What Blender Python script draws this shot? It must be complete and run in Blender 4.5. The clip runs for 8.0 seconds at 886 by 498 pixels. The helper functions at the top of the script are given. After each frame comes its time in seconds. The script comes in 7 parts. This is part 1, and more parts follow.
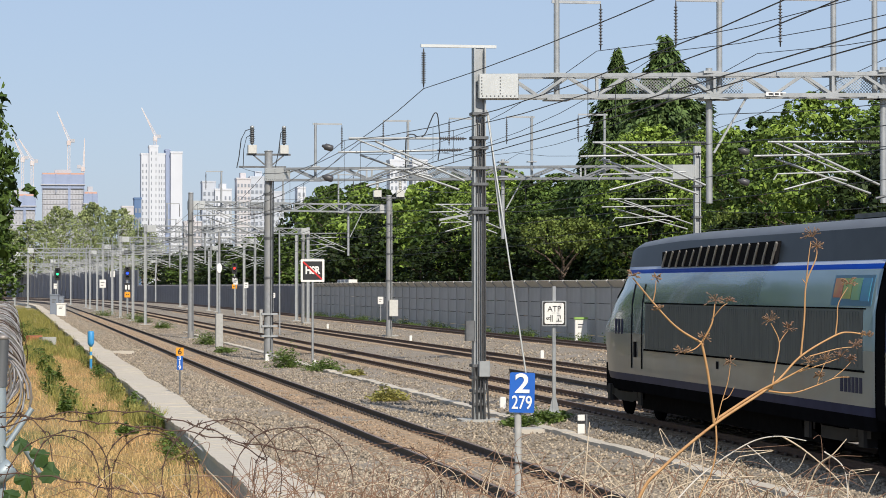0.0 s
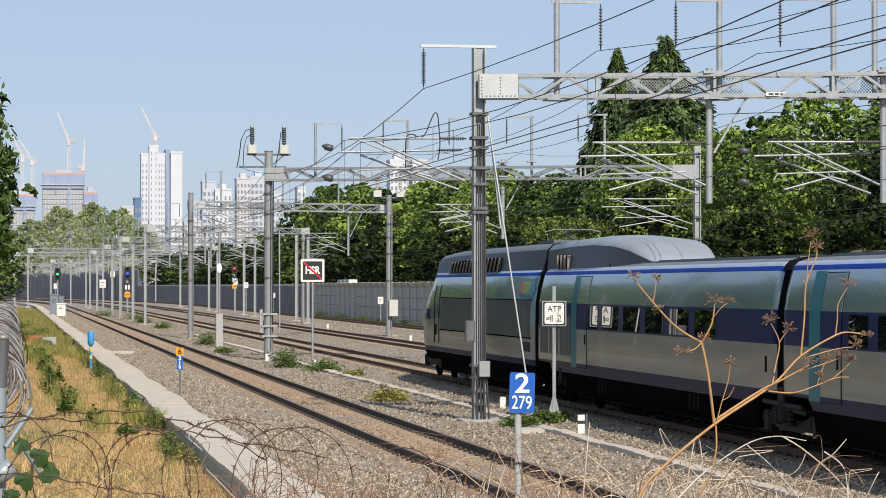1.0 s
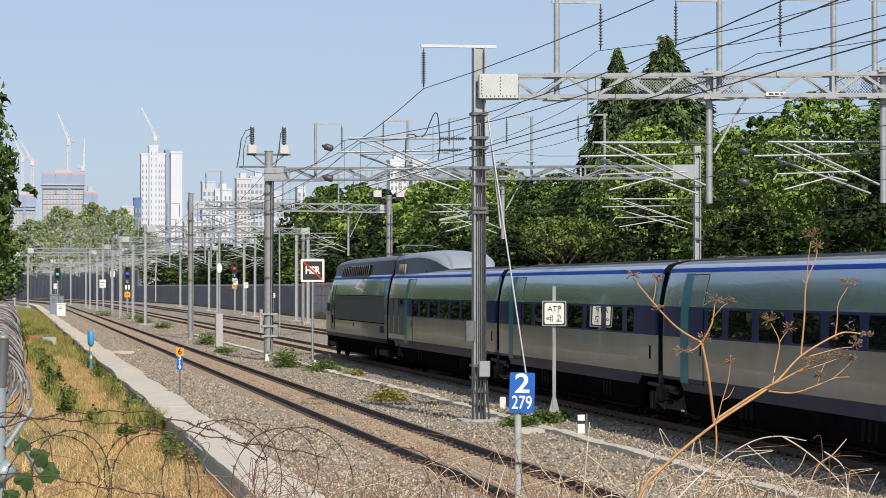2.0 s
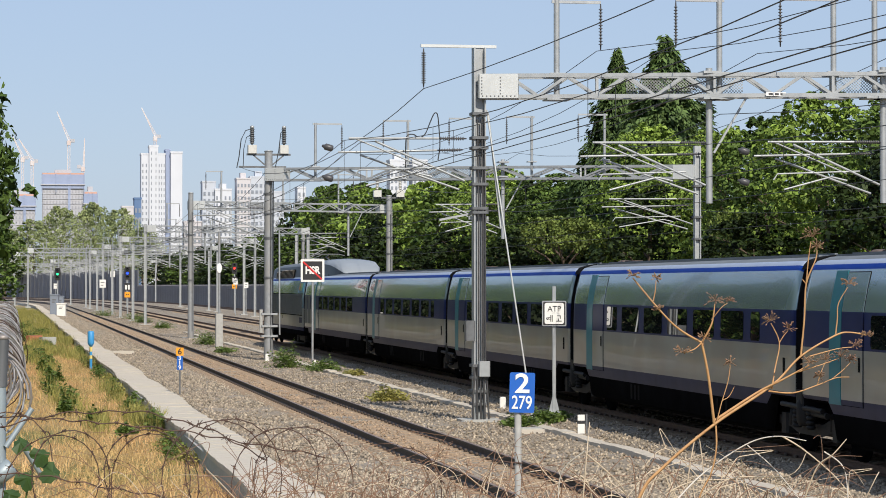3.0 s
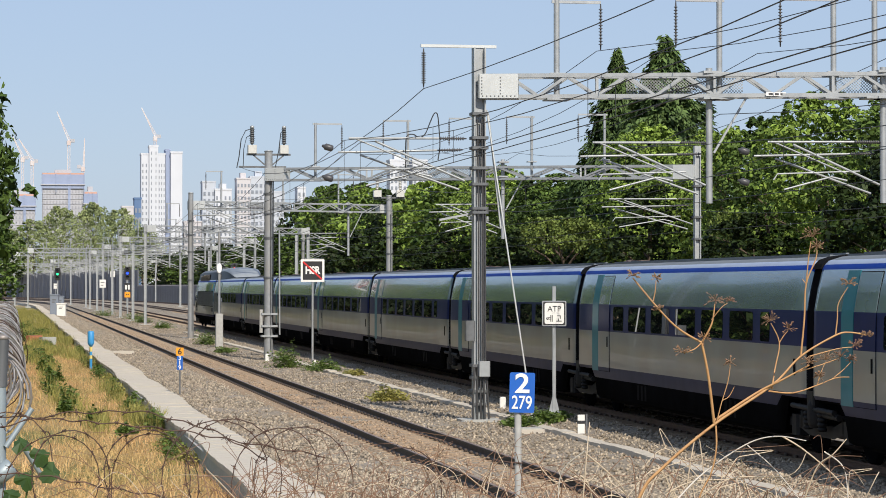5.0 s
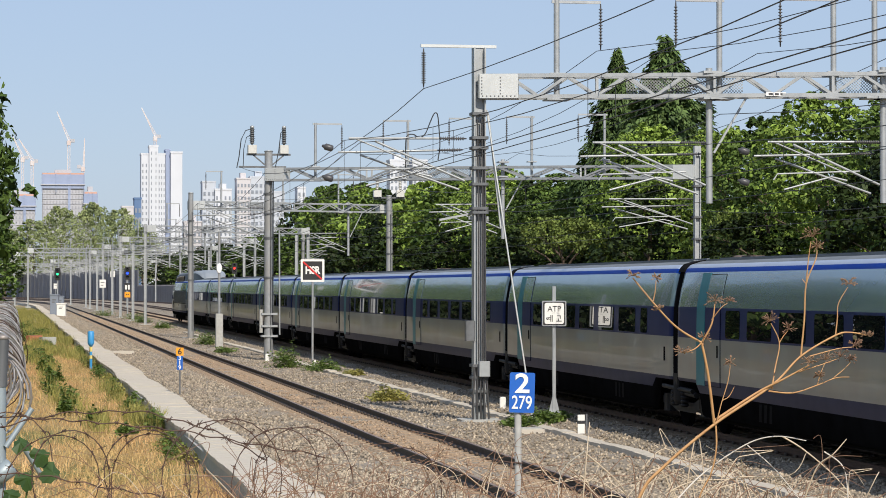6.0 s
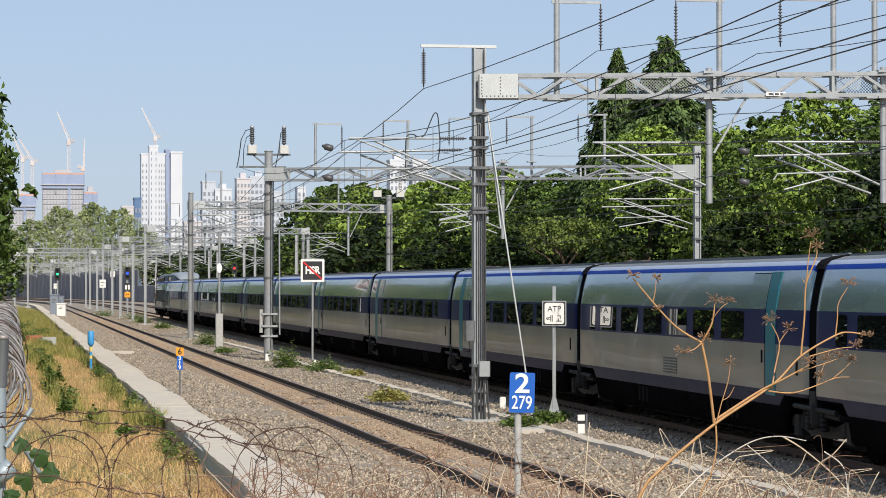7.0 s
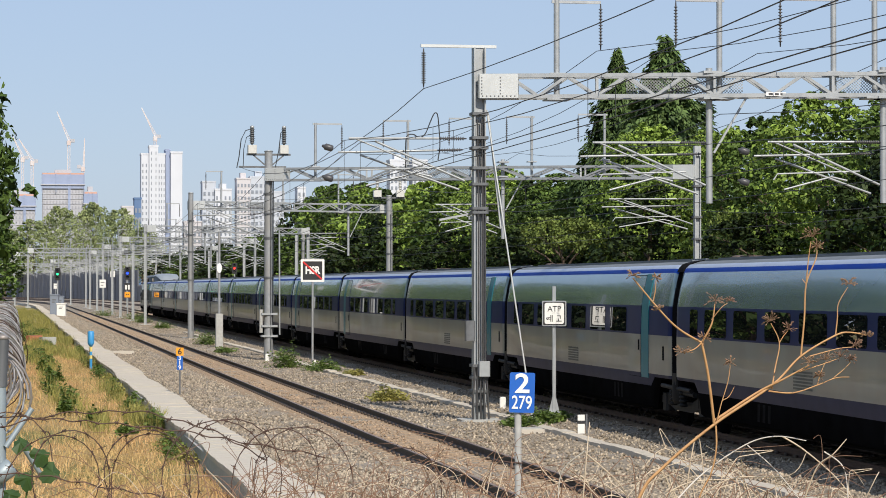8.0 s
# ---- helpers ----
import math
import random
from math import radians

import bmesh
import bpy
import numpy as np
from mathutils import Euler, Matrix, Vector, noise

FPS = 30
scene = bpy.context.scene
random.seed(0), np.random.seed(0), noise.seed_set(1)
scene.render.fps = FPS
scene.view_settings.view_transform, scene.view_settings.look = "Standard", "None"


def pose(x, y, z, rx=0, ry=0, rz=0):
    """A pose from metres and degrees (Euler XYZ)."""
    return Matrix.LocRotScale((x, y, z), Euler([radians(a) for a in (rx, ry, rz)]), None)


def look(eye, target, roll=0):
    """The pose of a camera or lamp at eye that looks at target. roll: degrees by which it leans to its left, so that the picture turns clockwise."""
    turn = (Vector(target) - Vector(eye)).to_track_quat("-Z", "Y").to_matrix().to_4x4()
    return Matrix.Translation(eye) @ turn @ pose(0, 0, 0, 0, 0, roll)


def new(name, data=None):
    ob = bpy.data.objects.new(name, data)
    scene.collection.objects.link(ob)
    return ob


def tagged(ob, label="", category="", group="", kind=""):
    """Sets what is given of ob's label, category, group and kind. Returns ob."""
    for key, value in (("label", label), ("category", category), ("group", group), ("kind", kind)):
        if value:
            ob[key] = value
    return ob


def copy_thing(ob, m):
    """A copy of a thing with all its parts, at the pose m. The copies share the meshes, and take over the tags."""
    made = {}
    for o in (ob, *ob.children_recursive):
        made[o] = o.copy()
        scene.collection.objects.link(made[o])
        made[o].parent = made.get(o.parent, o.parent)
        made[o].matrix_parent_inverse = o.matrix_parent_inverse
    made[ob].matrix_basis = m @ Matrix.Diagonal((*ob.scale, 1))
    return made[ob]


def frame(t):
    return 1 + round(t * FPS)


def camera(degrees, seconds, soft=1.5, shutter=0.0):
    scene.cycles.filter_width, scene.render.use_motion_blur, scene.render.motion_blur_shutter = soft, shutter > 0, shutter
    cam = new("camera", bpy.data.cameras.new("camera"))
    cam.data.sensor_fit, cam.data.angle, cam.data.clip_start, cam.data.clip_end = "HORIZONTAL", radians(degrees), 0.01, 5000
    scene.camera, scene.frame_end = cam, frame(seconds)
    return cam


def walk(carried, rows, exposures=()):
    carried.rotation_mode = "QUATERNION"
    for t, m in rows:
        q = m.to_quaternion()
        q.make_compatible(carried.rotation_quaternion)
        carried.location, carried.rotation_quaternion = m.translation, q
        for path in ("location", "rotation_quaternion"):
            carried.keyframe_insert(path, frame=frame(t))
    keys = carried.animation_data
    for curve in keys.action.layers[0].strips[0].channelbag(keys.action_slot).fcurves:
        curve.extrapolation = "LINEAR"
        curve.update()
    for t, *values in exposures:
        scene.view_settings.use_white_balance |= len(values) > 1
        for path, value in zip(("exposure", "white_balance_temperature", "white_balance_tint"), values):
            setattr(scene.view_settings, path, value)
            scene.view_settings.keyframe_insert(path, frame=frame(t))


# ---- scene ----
cam = camera(19.55, 8.0, 0.9)

# ---- camera: standing on the bank beside the fence, long lens ----
EYE_Z = 3.05
walk(cam, [(0.0, pose(0, 0, EYE_Z, 90.831, 0, -9.52)), (8.0, pose(0, 0, EYE_Z, 90.831, 0, -9.52))],
     exposures=((0.0, 0.0, 6500, 15), (8.0, 0.0, 6500, 15)))

# ---- sky and sun: high behind the camera, a little to the right ----
SUN_DIR = Vector((3.0 * 0.9862 - 9.3 * 0.1654, -9.3 * 0.9862 - 3.0 * 0.1654, 8.2)).normalized()
world = bpy.data.worlds.new("sky")
scene.world = world
world.use_nodes = True
wn = world.node_tree.nodes
sky = wn.new("ShaderNodeTexSky")
sky.sky_type = "NISHITA"
sky.sun_disc = False
sky.sun_elevation = math.asin(SUN_DIR.z)
sky.sun_rotation = math.atan2(SUN_DIR.x, SUN_DIR.y)
sky.air_density, sky.dust_density, sky.ozone_density = 1.0, 0.62, 5.0
wn["Background"].inputs["Strength"].default_value = 0.097
world.node_tree.links.new(sky.outputs[0], wn["Background"].inputs[0])
# an even summer haze over the whole sky
haze = wn.new("ShaderNodeBackground")
haze.inputs[0].default_value, haze.inputs[1].default_value = (0.49, 0.62, 0.80, 1), 1.0
veil = wn.new("ShaderNodeMixShader")
veil.inputs[0].default_value = 0.6
world.node_tree.links.new(wn["Background"].outputs[0], veil.inputs[1])
world.node_tree.links.new(haze.outputs[0], veil.inputs[2])
world.node_tree.links.new(veil.outputs[0], wn["World Output"].inputs[0])
sun_data = bpy.data.lights.new("sun", "SUN")
sun_data.energy, sun_data.angle, sun_data.color = 4.7, radians(0.5), (1.0, 0.94, 0.79)
sun = new("sun", sun_data)
sun.matrix_basis = look(SUN_DIR * 50, (0, 0, 0))


# ---- materials ----
def mat(name, base, rough=0.7, metal=0.0, second=None, scale=8.0, spread=0.5, bump=0.0, bump_scale=60.0, coat=0.0,
        island=0.0, stretch=(1, 1, 1), third=None, third_scale=0.7, translucent=0.0, spec=0.5):
    """Procedural surface: a base colour broken by two scales of noise, with bump."""
    m = bpy.data.materials.new(name)
    m.use_nodes = True
    nt = m.node_tree
    n, l = nt.nodes, nt.links
    b = n["Principled BSDF"]
    b.inputs["Roughness"].default_value, b.inputs["Metallic"].default_value = rough, metal
    b.inputs["Coat Weight"].default_value = coat
    b.inputs["Specular IOR Level"].default_value = spec
    b.inputs["Coat Roughness"].default_value = 0.04
    tc = n.new("ShaderNodeTexCoord")
    mp = n.new("ShaderNodeMapping")
    mp.inputs["Scale"].default_value = stretch
    l.new(tc.outputs["Object"], mp.inputs[0])
    second = second or tuple(c * 0.75 for c in base)
    fine = n.new("ShaderNodeTexNoise")
    fine.inputs["Scale"].default_value, fine.inputs["Detail"].default_value = scale, 6
    l.new(mp.outputs[0], fine.inputs["Vector"])
    ramp = n.new("ShaderNodeValToRGB")
    ramp.color_ramp.elements[0].position, ramp.color_ramp.elements[1].position = 0.5 - spread / 2, 0.5 + spread / 2
    ramp.color_ramp.elements[0].color, ramp.color_ramp.elements[1].color = (*second, 1), (*base, 1)
    l.new(fine.outputs[0], ramp.inputs[0])
    out = ramp.outputs[0]
    if third:
        big = n.new("ShaderNodeTexNoise")
        big.inputs["Scale"].default_value, big.inputs["Detail"].default_value = third_scale, 4
        l.new(mp.outputs[0], big.inputs["Vector"])
        r2 = n.new("ShaderNodeValToRGB")
        r2.color_ramp.elements[0].position, r2.color_ramp.elements[1].position = 0.42, 0.62
        l.new(big.outputs[0], r2.inputs[0])
        mix = n.new("ShaderNodeMixRGB")
        l.new(r2.outputs[0], mix.inputs[0])
        l.new(out, mix.inputs[1])
        mix.inputs[2].default_value = (*third, 1)
        out = mix.outputs[0]
    if island:
        geo = n.new("ShaderNodeNewGeometry")
        hsv = n.new("ShaderNodeHueSaturation")
        rng = n.new("ShaderNodeMapRange")
        rng.inputs[3].default_value, rng.inputs[4].default_value = 1 - island, 1 + island
        l.new(geo.outputs["Random Per Island"], rng.inputs[0])
        l.new(rng.outputs[0], hsv.inputs["Value"])
        l.new(out, hsv.inputs["Color"])
        out = hsv.outputs[0]
    l.new(out, b.inputs["Base Color"])
    if bump:
        bn = n.new("ShaderNodeTexNoise")
        bn.inputs["Scale"].default_value, bn.inputs["Detail"].default_value = bump_scale, 5
        l.new(mp.outputs[0], bn.inputs["Vector"])
        bp = n.new("ShaderNodeBump")
        bp.inputs["Strength"].default_value, bp.inputs["Distance"].default_value = bump, 0.05
        l.new(bn.outputs[0], bp.inputs["Height"])
        l.new(bp.outputs[0], b.inputs["Normal"])
    if translucent:
        tr = n.new("ShaderNodeBsdfTranslucent")
        l.new(out, tr.inputs[0])
        ms = n.new("ShaderNodeMixShader")
        ms.inputs[0].default_value = translucent
        l.new(b.outputs[0], ms.inputs[1])
        l.new(tr.outputs[0], ms.inputs[2])
        l.new(ms.outputs[0], n["Material Output"].inputs[0])
    return m


def glow(name, colour, power):
    m = bpy.data.materials.new(name)
    m.use_nodes = True
    b = m.node_tree.nodes["Principled BSDF"]
    b.inputs["Base Color"].default_value = (*colour, 1)
    b.inputs["Emission Color"].default_value = (*colour, 1)
    b.inputs["Emission Strength"].default_value = power
    return m


M_BALLAST = mat("ballast", (0.43, 0.36, 0.27), 0.95, second=(0.11, 0.086, 0.06), scale=14, spread=0.22, bump=1.0, bump_scale=16,
                third=(0.27, 0.235, 0.195), third_scale=0.35)
M_STONE = mat("ballast_stone", (0.455, 0.385, 0.295), 0.9, second=(0.22, 0.178, 0.13), scale=9, island=0.45)
M_STONE_RUST = mat("rusty_stone", (0.42, 0.31, 0.21), 0.9, second=(0.3, 0.21, 0.14), scale=9, island=0.3)
M_RAIL = mat("rail_side", (0.055, 0.042, 0.036), 0.65, second=(0.03, 0.024, 0.02), scale=5, bump=0.2)
M_RAIL_RUST = mat("rail_rust", (0.15, 0.09, 0.06), 0.75, second=(0.09, 0.055, 0.04), scale=5, bump=0.2)
M_RAIL_TOP = mat("rail_head", (0.27, 0.185, 0.13), 0.45, 0.3, second=(0.18, 0.11, 0.07), scale=6)
M_SLEEPER = mat("sleeper", (0.36, 0.28, 0.2), 0.9, second=(0.25, 0.18, 0.12), scale=6, bump=0.3)
M_CLIP = mat("clip", (0.11, 0.08, 0.06), 0.7, second=(0.07, 0.05, 0.04))
M_PATH = mat("path_concrete", (0.58, 0.53, 0.455), 0.9, second=(0.46, 0.415, 0.345), scale=3, bump=0.3, third=(0.5, 0.46, 0.4), third_scale=0.4)
M_GROUND = mat("dry_soil", (0.40, 0.29, 0.15), 0.95, second=(0.28, 0.19, 0.09), scale=5, bump=0.8, bump_scale=9,
               third=(0.13, 0.15, 0.045), third_scale=0.16)
M_WALL = mat("barrier_concrete", (0.5, 0.5, 0.48), 0.9, second=(0.4, 0.395, 0.375), scale=1.5, bump=0.2, stretch=(1, 1, 0.3),
             third=(0.36, 0.35, 0.33), third_scale=0.25)
M_WALL_FAR = mat("barrier_panels", (0.2, 0.205, 0.235), 0.7, second=(0.17, 0.175, 0.2), scale=0.5)
M_WALL_MID = mat("ribbed_panels", (0.27, 0.27, 0.285), 0.8, second=(0.22, 0.22, 0.235), scale=0.8, third=(0.2, 0.2, 0.215), third_scale=0.2)
M_CAP = mat("barrier_cap", (0.6, 0.57, 0.5), 0.8, second=(0.5, 0.48, 0.42), scale=2)
M_STEEL = mat("galvanised_steel", (0.42, 0.44, 0.45), 0.5, 0.4, second=(0.3, 0.32, 0.33), scale=4, bump=0.05)
M_STEEL_DARK = mat("weathered_steel", (0.17, 0.18, 0.19), 0.55, 0.4, second=(0.1, 0.105, 0.11), scale=5)
M_MAST = mat("weathered_mast", (0.33, 0.35, 0.37), 0.6, 0.25, second=(0.24, 0.255, 0.27), scale=5, third=(0.28, 0.28, 0.27), third_scale=0.6)
M_POLE = mat("concrete_pole", (0.43, 0.435, 0.42), 0.85, second=(0.33, 0.33, 0.315), scale=6)
M_WIRE = mat("overhead_wire", (0.05, 0.052, 0.055), 0.5, 0.4)
M_INSUL = mat("insulator", (0.075, 0.075, 0.08), 0.4, second=(0.055, 0.055, 0.06))
M_CERAMIC = mat("pale_ceramic", (0.6, 0.6, 0.56), 0.4, second=(0.5, 0.5, 0.47))


# ---- mesh building helpers ----
class Geo:
    """Collects vertices and faces, with a material slot for each face."""

    def __init__(self):
        self.v, self.f, self.m, self.smooth = [], [], [], []

    def add(self, verts, faces, slot=0, smooth=False):
        k = len(self.v)
        self.v += [tuple(p) for p in verts]
        self.f += [tuple(i + k for i in f) for f in faces]
        self.m += [slot] * len(faces)
        self.smooth += [smooth] * len(faces)
        return self

    def box(self, x0, x1, y0, y1, z0, z1, slot=0, bevel=0.0, turn=None):
        if bevel:
            b = min(bevel, (x1 - x0) / 2.1, (y1 - y0) / 2.1)
            ring = [(x0 + b, y0), (x1 - b, y0), (x1, y0 + b), (x1, y1 - b), (x1 - b, y1), (x0 + b, y1), (x0, y1 - b), (x0, y0 + b)]
        else:
            ring = [(x0, y0), (x1, y0), (x1, y1), (x0, y1)]
        n = len(ring)
        vs = [Vector((x, y, z0)) for x, y in ring] + [Vector((x, y, z1)) for x, y in ring]
        if turn:
            vs = [turn @ p for p in vs]
        fs = [tuple(range(n - 1, -1, -1)), tuple(range(n, 2 * n))] + [(i, (i + 1) % n, n + (i + 1) % n, n + i) for i in range(n)]
        return self.add(vs, fs, slot)

    def bar(self, a, b, w, h=None, slot=0):
        """A square-section bar from a to b."""
        a, b = Vector(a), Vector(b)
        q = (b - a).to_track_quat("Z", "Y").to_matrix().to_4x4()
        h = h or w
        return self.box(-w / 2, w / 2, -h / 2, h / 2, 0, (b - a).length, slot, 0, Matrix.Translation(a) @ q)

    def tube(self, pts, r, n=6, slot=0, smooth=True, taper=None):
        pts = [Vector(p) for p in pts]
        vs, fs = [], []
        for i, p in enumerate(pts):
            d = (pts[min(i + 1, len(pts) - 1)] - pts[max(i - 1, 0)]).normalized()
            up = Vector((0, 0, 1)) if abs(d.z) < 0.9 else Vector((0, 1, 0))
            e1 = d.cross(up).normalized()
            e2 = d.cross(e1)
            rr = r if taper is None else r + (taper - r) * i / max(1, len(pts) - 1)
            vs += [p + (e1 * math.cos(2 * math.pi * k / n) + e2 * math.sin(2 * math.pi * k / n)) * rr for k in range(n)]
        for i in range(len(pts) - 1):
            fs += [(i * n + k, i * n + (k + 1) % n, (i + 1) * n + (k + 1) % n, (i + 1) * n + k) for k in range(n)]
        self.add(vs, fs, slot, smooth)
        k = len(pts) * n
        return self.add([vs[i] for i in range(n)] + [vs[k - n + i] for i in range(n)], [tuple(range(n)), tuple(range(2 * n - 1, n - 1, -1))], slot)

    def turned(self, base, axis, rings, n=10, slot=0):
        """A body of revolution: rings are (distance along axis, radius)."""
        base, axis = Vector(base), Vector(axis).normalized()
        up = Vector((0, 0, 1)) if abs(axis.z) < 0.9 else Vector((0, 1, 0))
        e1 = axis.cross(up).normalized()
        e2 = axis.cross(e1)
        vs, fs = [], []
        for d, r in rings:
            vs += [base + axis * d + (e1 * math.cos(2 * math.pi * k / n) + e2 * math.sin(2 * math.pi * k / n)) * r for k in range(n)]
        for i in range(len(rings) - 1):
            fs += [(i * n + k, i * n + (k + 1) % n, (i + 1) * n + (k + 1) % n, (i + 1) * n + k) for k in range(n)]
        fs += [tuple(range(n)), tuple(range(len(rings) * n - 1, (len(rings) - 1) * n - 1, -1))]
        return self.add(vs, fs, slot, True)

    def loft(self, sections, slots=None, caps=True, smooth=True):
        n = len(sections[0])
        vs = [p for s in sections for p in s]
        k = len(self.v)
        self.v += [tuple(p) for p in vs]
        for i in range(len(sections) - 1):
            for j in range(n - 1):
                self.f.append((k + i * n + j, k + i * n + j + 1, k + (i + 1) * n + j + 1, k + (i + 1) * n + j))
                self.m.append(slots[j] if slots else 0)
                self.smooth.append(smooth)
        if caps:
            for i in (0, len(sections) - 1):
                self.f.append(tuple(k + i * n + j for j in range(n)))
                self.m.append(slots[-1] if slots else 0)
                self.smooth.append(False)
        return self

    def mesh(self, name, mats):
        me = bpy.data.meshes.new(name)
        me.from_pydata(self.v, [], self.f)
        for m in mats if isinstance(mats, (list, tuple)) else [mats]:
            me.materials.append(m)
        me.polygons.foreach_set("material_index", self.m)
        me.polygons.foreach_set("use_smooth", self.smooth)
        bm = bmesh.new()
        bm.from_mesh(me)
        bmesh.ops.recalc_face_normals(bm, faces=bm.faces)
        bm.to_mesh(me)
        bm.free()
        me.update()
        return me


def part(name, geo, mats, parent=None, label="", at=None):
    """Links a Geo (or a ready mesh) as one mesh object, under a thing where one is given."""
    ob = new(name, geo.mesh(name, mats) if isinstance(geo, Geo) else geo)
    if parent:
        ob.parent = parent
    if at is not None:
        ob.matrix_basis = at
    if label:
        tagged(ob, label)
    return ob


def thing(name, label, category, at=None, group="", kind=""):
    ob = new(name)
    ob.empty_display_size = 0.2
    if at is not None:
        ob.matrix_basis = at
    return tagged(ob, label, category, group, kind)


def cloud(name, base_v, base_f, spots, mat_, parent=None, smooth=False):
    """Many small rigid bits joined into one mesh: spots is an array of (n, 3, 4) poses."""
    base_v, base_f = np.array(base_v, float), np.array(base_f, int)
    n, k = len(spots), len(base_v)
    v = (np.einsum("nij,kj->nki", spots[:, :, :3], base_v) + spots[:, None, :, 3]).reshape(-1, 3)
    f = (base_f[None] + (np.arange(n) * k)[:, None, None]).reshape(-1, base_f.shape[1])
    me = bpy.data.meshes.new(name)
    me.vertices.add(len(v))
    me.vertices.foreach_set("co", v.ravel())
    c = f.shape[1]
    me.loops.add(f.size)
    me.loops.foreach_set("vertex_index", f.ravel())
    me.polygons.add(len(f))
    me.polygons.foreach_set("loop_start", np.arange(len(f)) * c)
    me.polygons.foreach_set("loop_total", np.full(len(f), c))
    me.materials.append(mat_)
    me.update()
    me.validate()
    ob = new(name, me)
    if parent:
        ob.parent = parent
    return ob


def spins(n, rng, tilt=math.pi):
    """n random turn matrices."""
    a, b, c = rng.uniform(0, 2 * math.pi, n), rng.uniform(-tilt, tilt, n), rng.uniform(0, 2 * math.pi, n)
    def axis(i, t):
        m = np.zeros((n, 3, 3))
        j, k = (i + 1) % 3, (i + 2) % 3
        m[:, i, i] = 1
        m[:, j, j] = m[:, k, k] = np.cos(t)
        m[:, j, k], m[:, k, j] = -np.sin(t), np.sin(t)
        return m
    return axis(2, a) @ axis(0, b) @ axis(2, c)


# ---- the line: straight, then a long curve to the left ----
BEND, RADIUS = 400.0, 1900.0


def at_line(s, p, z=0.0):
    """The place s metres along the line and p metres to its right."""
    if s <= BEND:
        return Vector((p, s, z))
    a = (s - BEND) / RADIUS
    return Vector((-RADIUS + (RADIUS + p) * math.cos(a), BEND + (RADIUS + p) * math.sin(a), z))


def heading(s):
    return 0.0 if s <= BEND else math.degrees((s - BEND) / RADIUS)


def steps(a, b, d):
    n = max(1, round((b - a) / d))
    return [a + (b - a) * i / n for i in range(n + 1)]


TRACKS = [8.06, 15.34, 21.25, 30.4]
PATH_P = (3.64, 4.66)
BED_Z = -0.20
GRASS_Z = -0.42

# ---- ground ----
def build_ground():
    # a bank under the camera, grass beside the path, the ballast bed, fields beyond
    prof = [(-4000, 0.8), (-900, 0.8), (-200, 0.5), (-30, 0.4), (-8, 0.2), (-2, -0.2), (0.5, -0.36), (2.2, GRASS_Z), (3.5, GRASS_Z - 0.05),
            (3.9, -0.6), (33, -0.6), (34.5, -0.2), (60, 0.2), (400, 0.5), (1500, 0.5), (4500, 0.5)]
    ss = [-1500, -300, -60, -20, -8, 0, 4, 7, 10, 14, 18, 22, 26, 32, 40, 55, 75, 100, 140, 200, 300] + steps(400, 1000, 50) + [1500, 2500, 4800]
    rng = random.Random(4)
    vs, fs = [], []
    for s in ss:
        for p, z in prof:
            bank = 2.0 * max(0.0, 1 - max(0.0, s - 4) / 20) * max(0.0, min(1.0, (4.2 - p) / 3.0)) * (1 if s > -60 else 0.5)
            q = at_line(s, p, z + bank + (rng.uniform(-0.04, 0.04) if abs(p) < 3 else 0))
            vs.append(q)
    n = len(prof)
    for i in range(len(ss) - 1):
        fs += [(i * n + j, i * n + j + 1, (i + 1) * n + j + 1, (i + 1) * n + j) for j in range(n - 1)]
    g = Geo().add(vs, fs, 0, True)
    tagged(part("ground", g, M_GROUND), "dry tan grass-covered earth beside the railway", "ground", kind="structure")


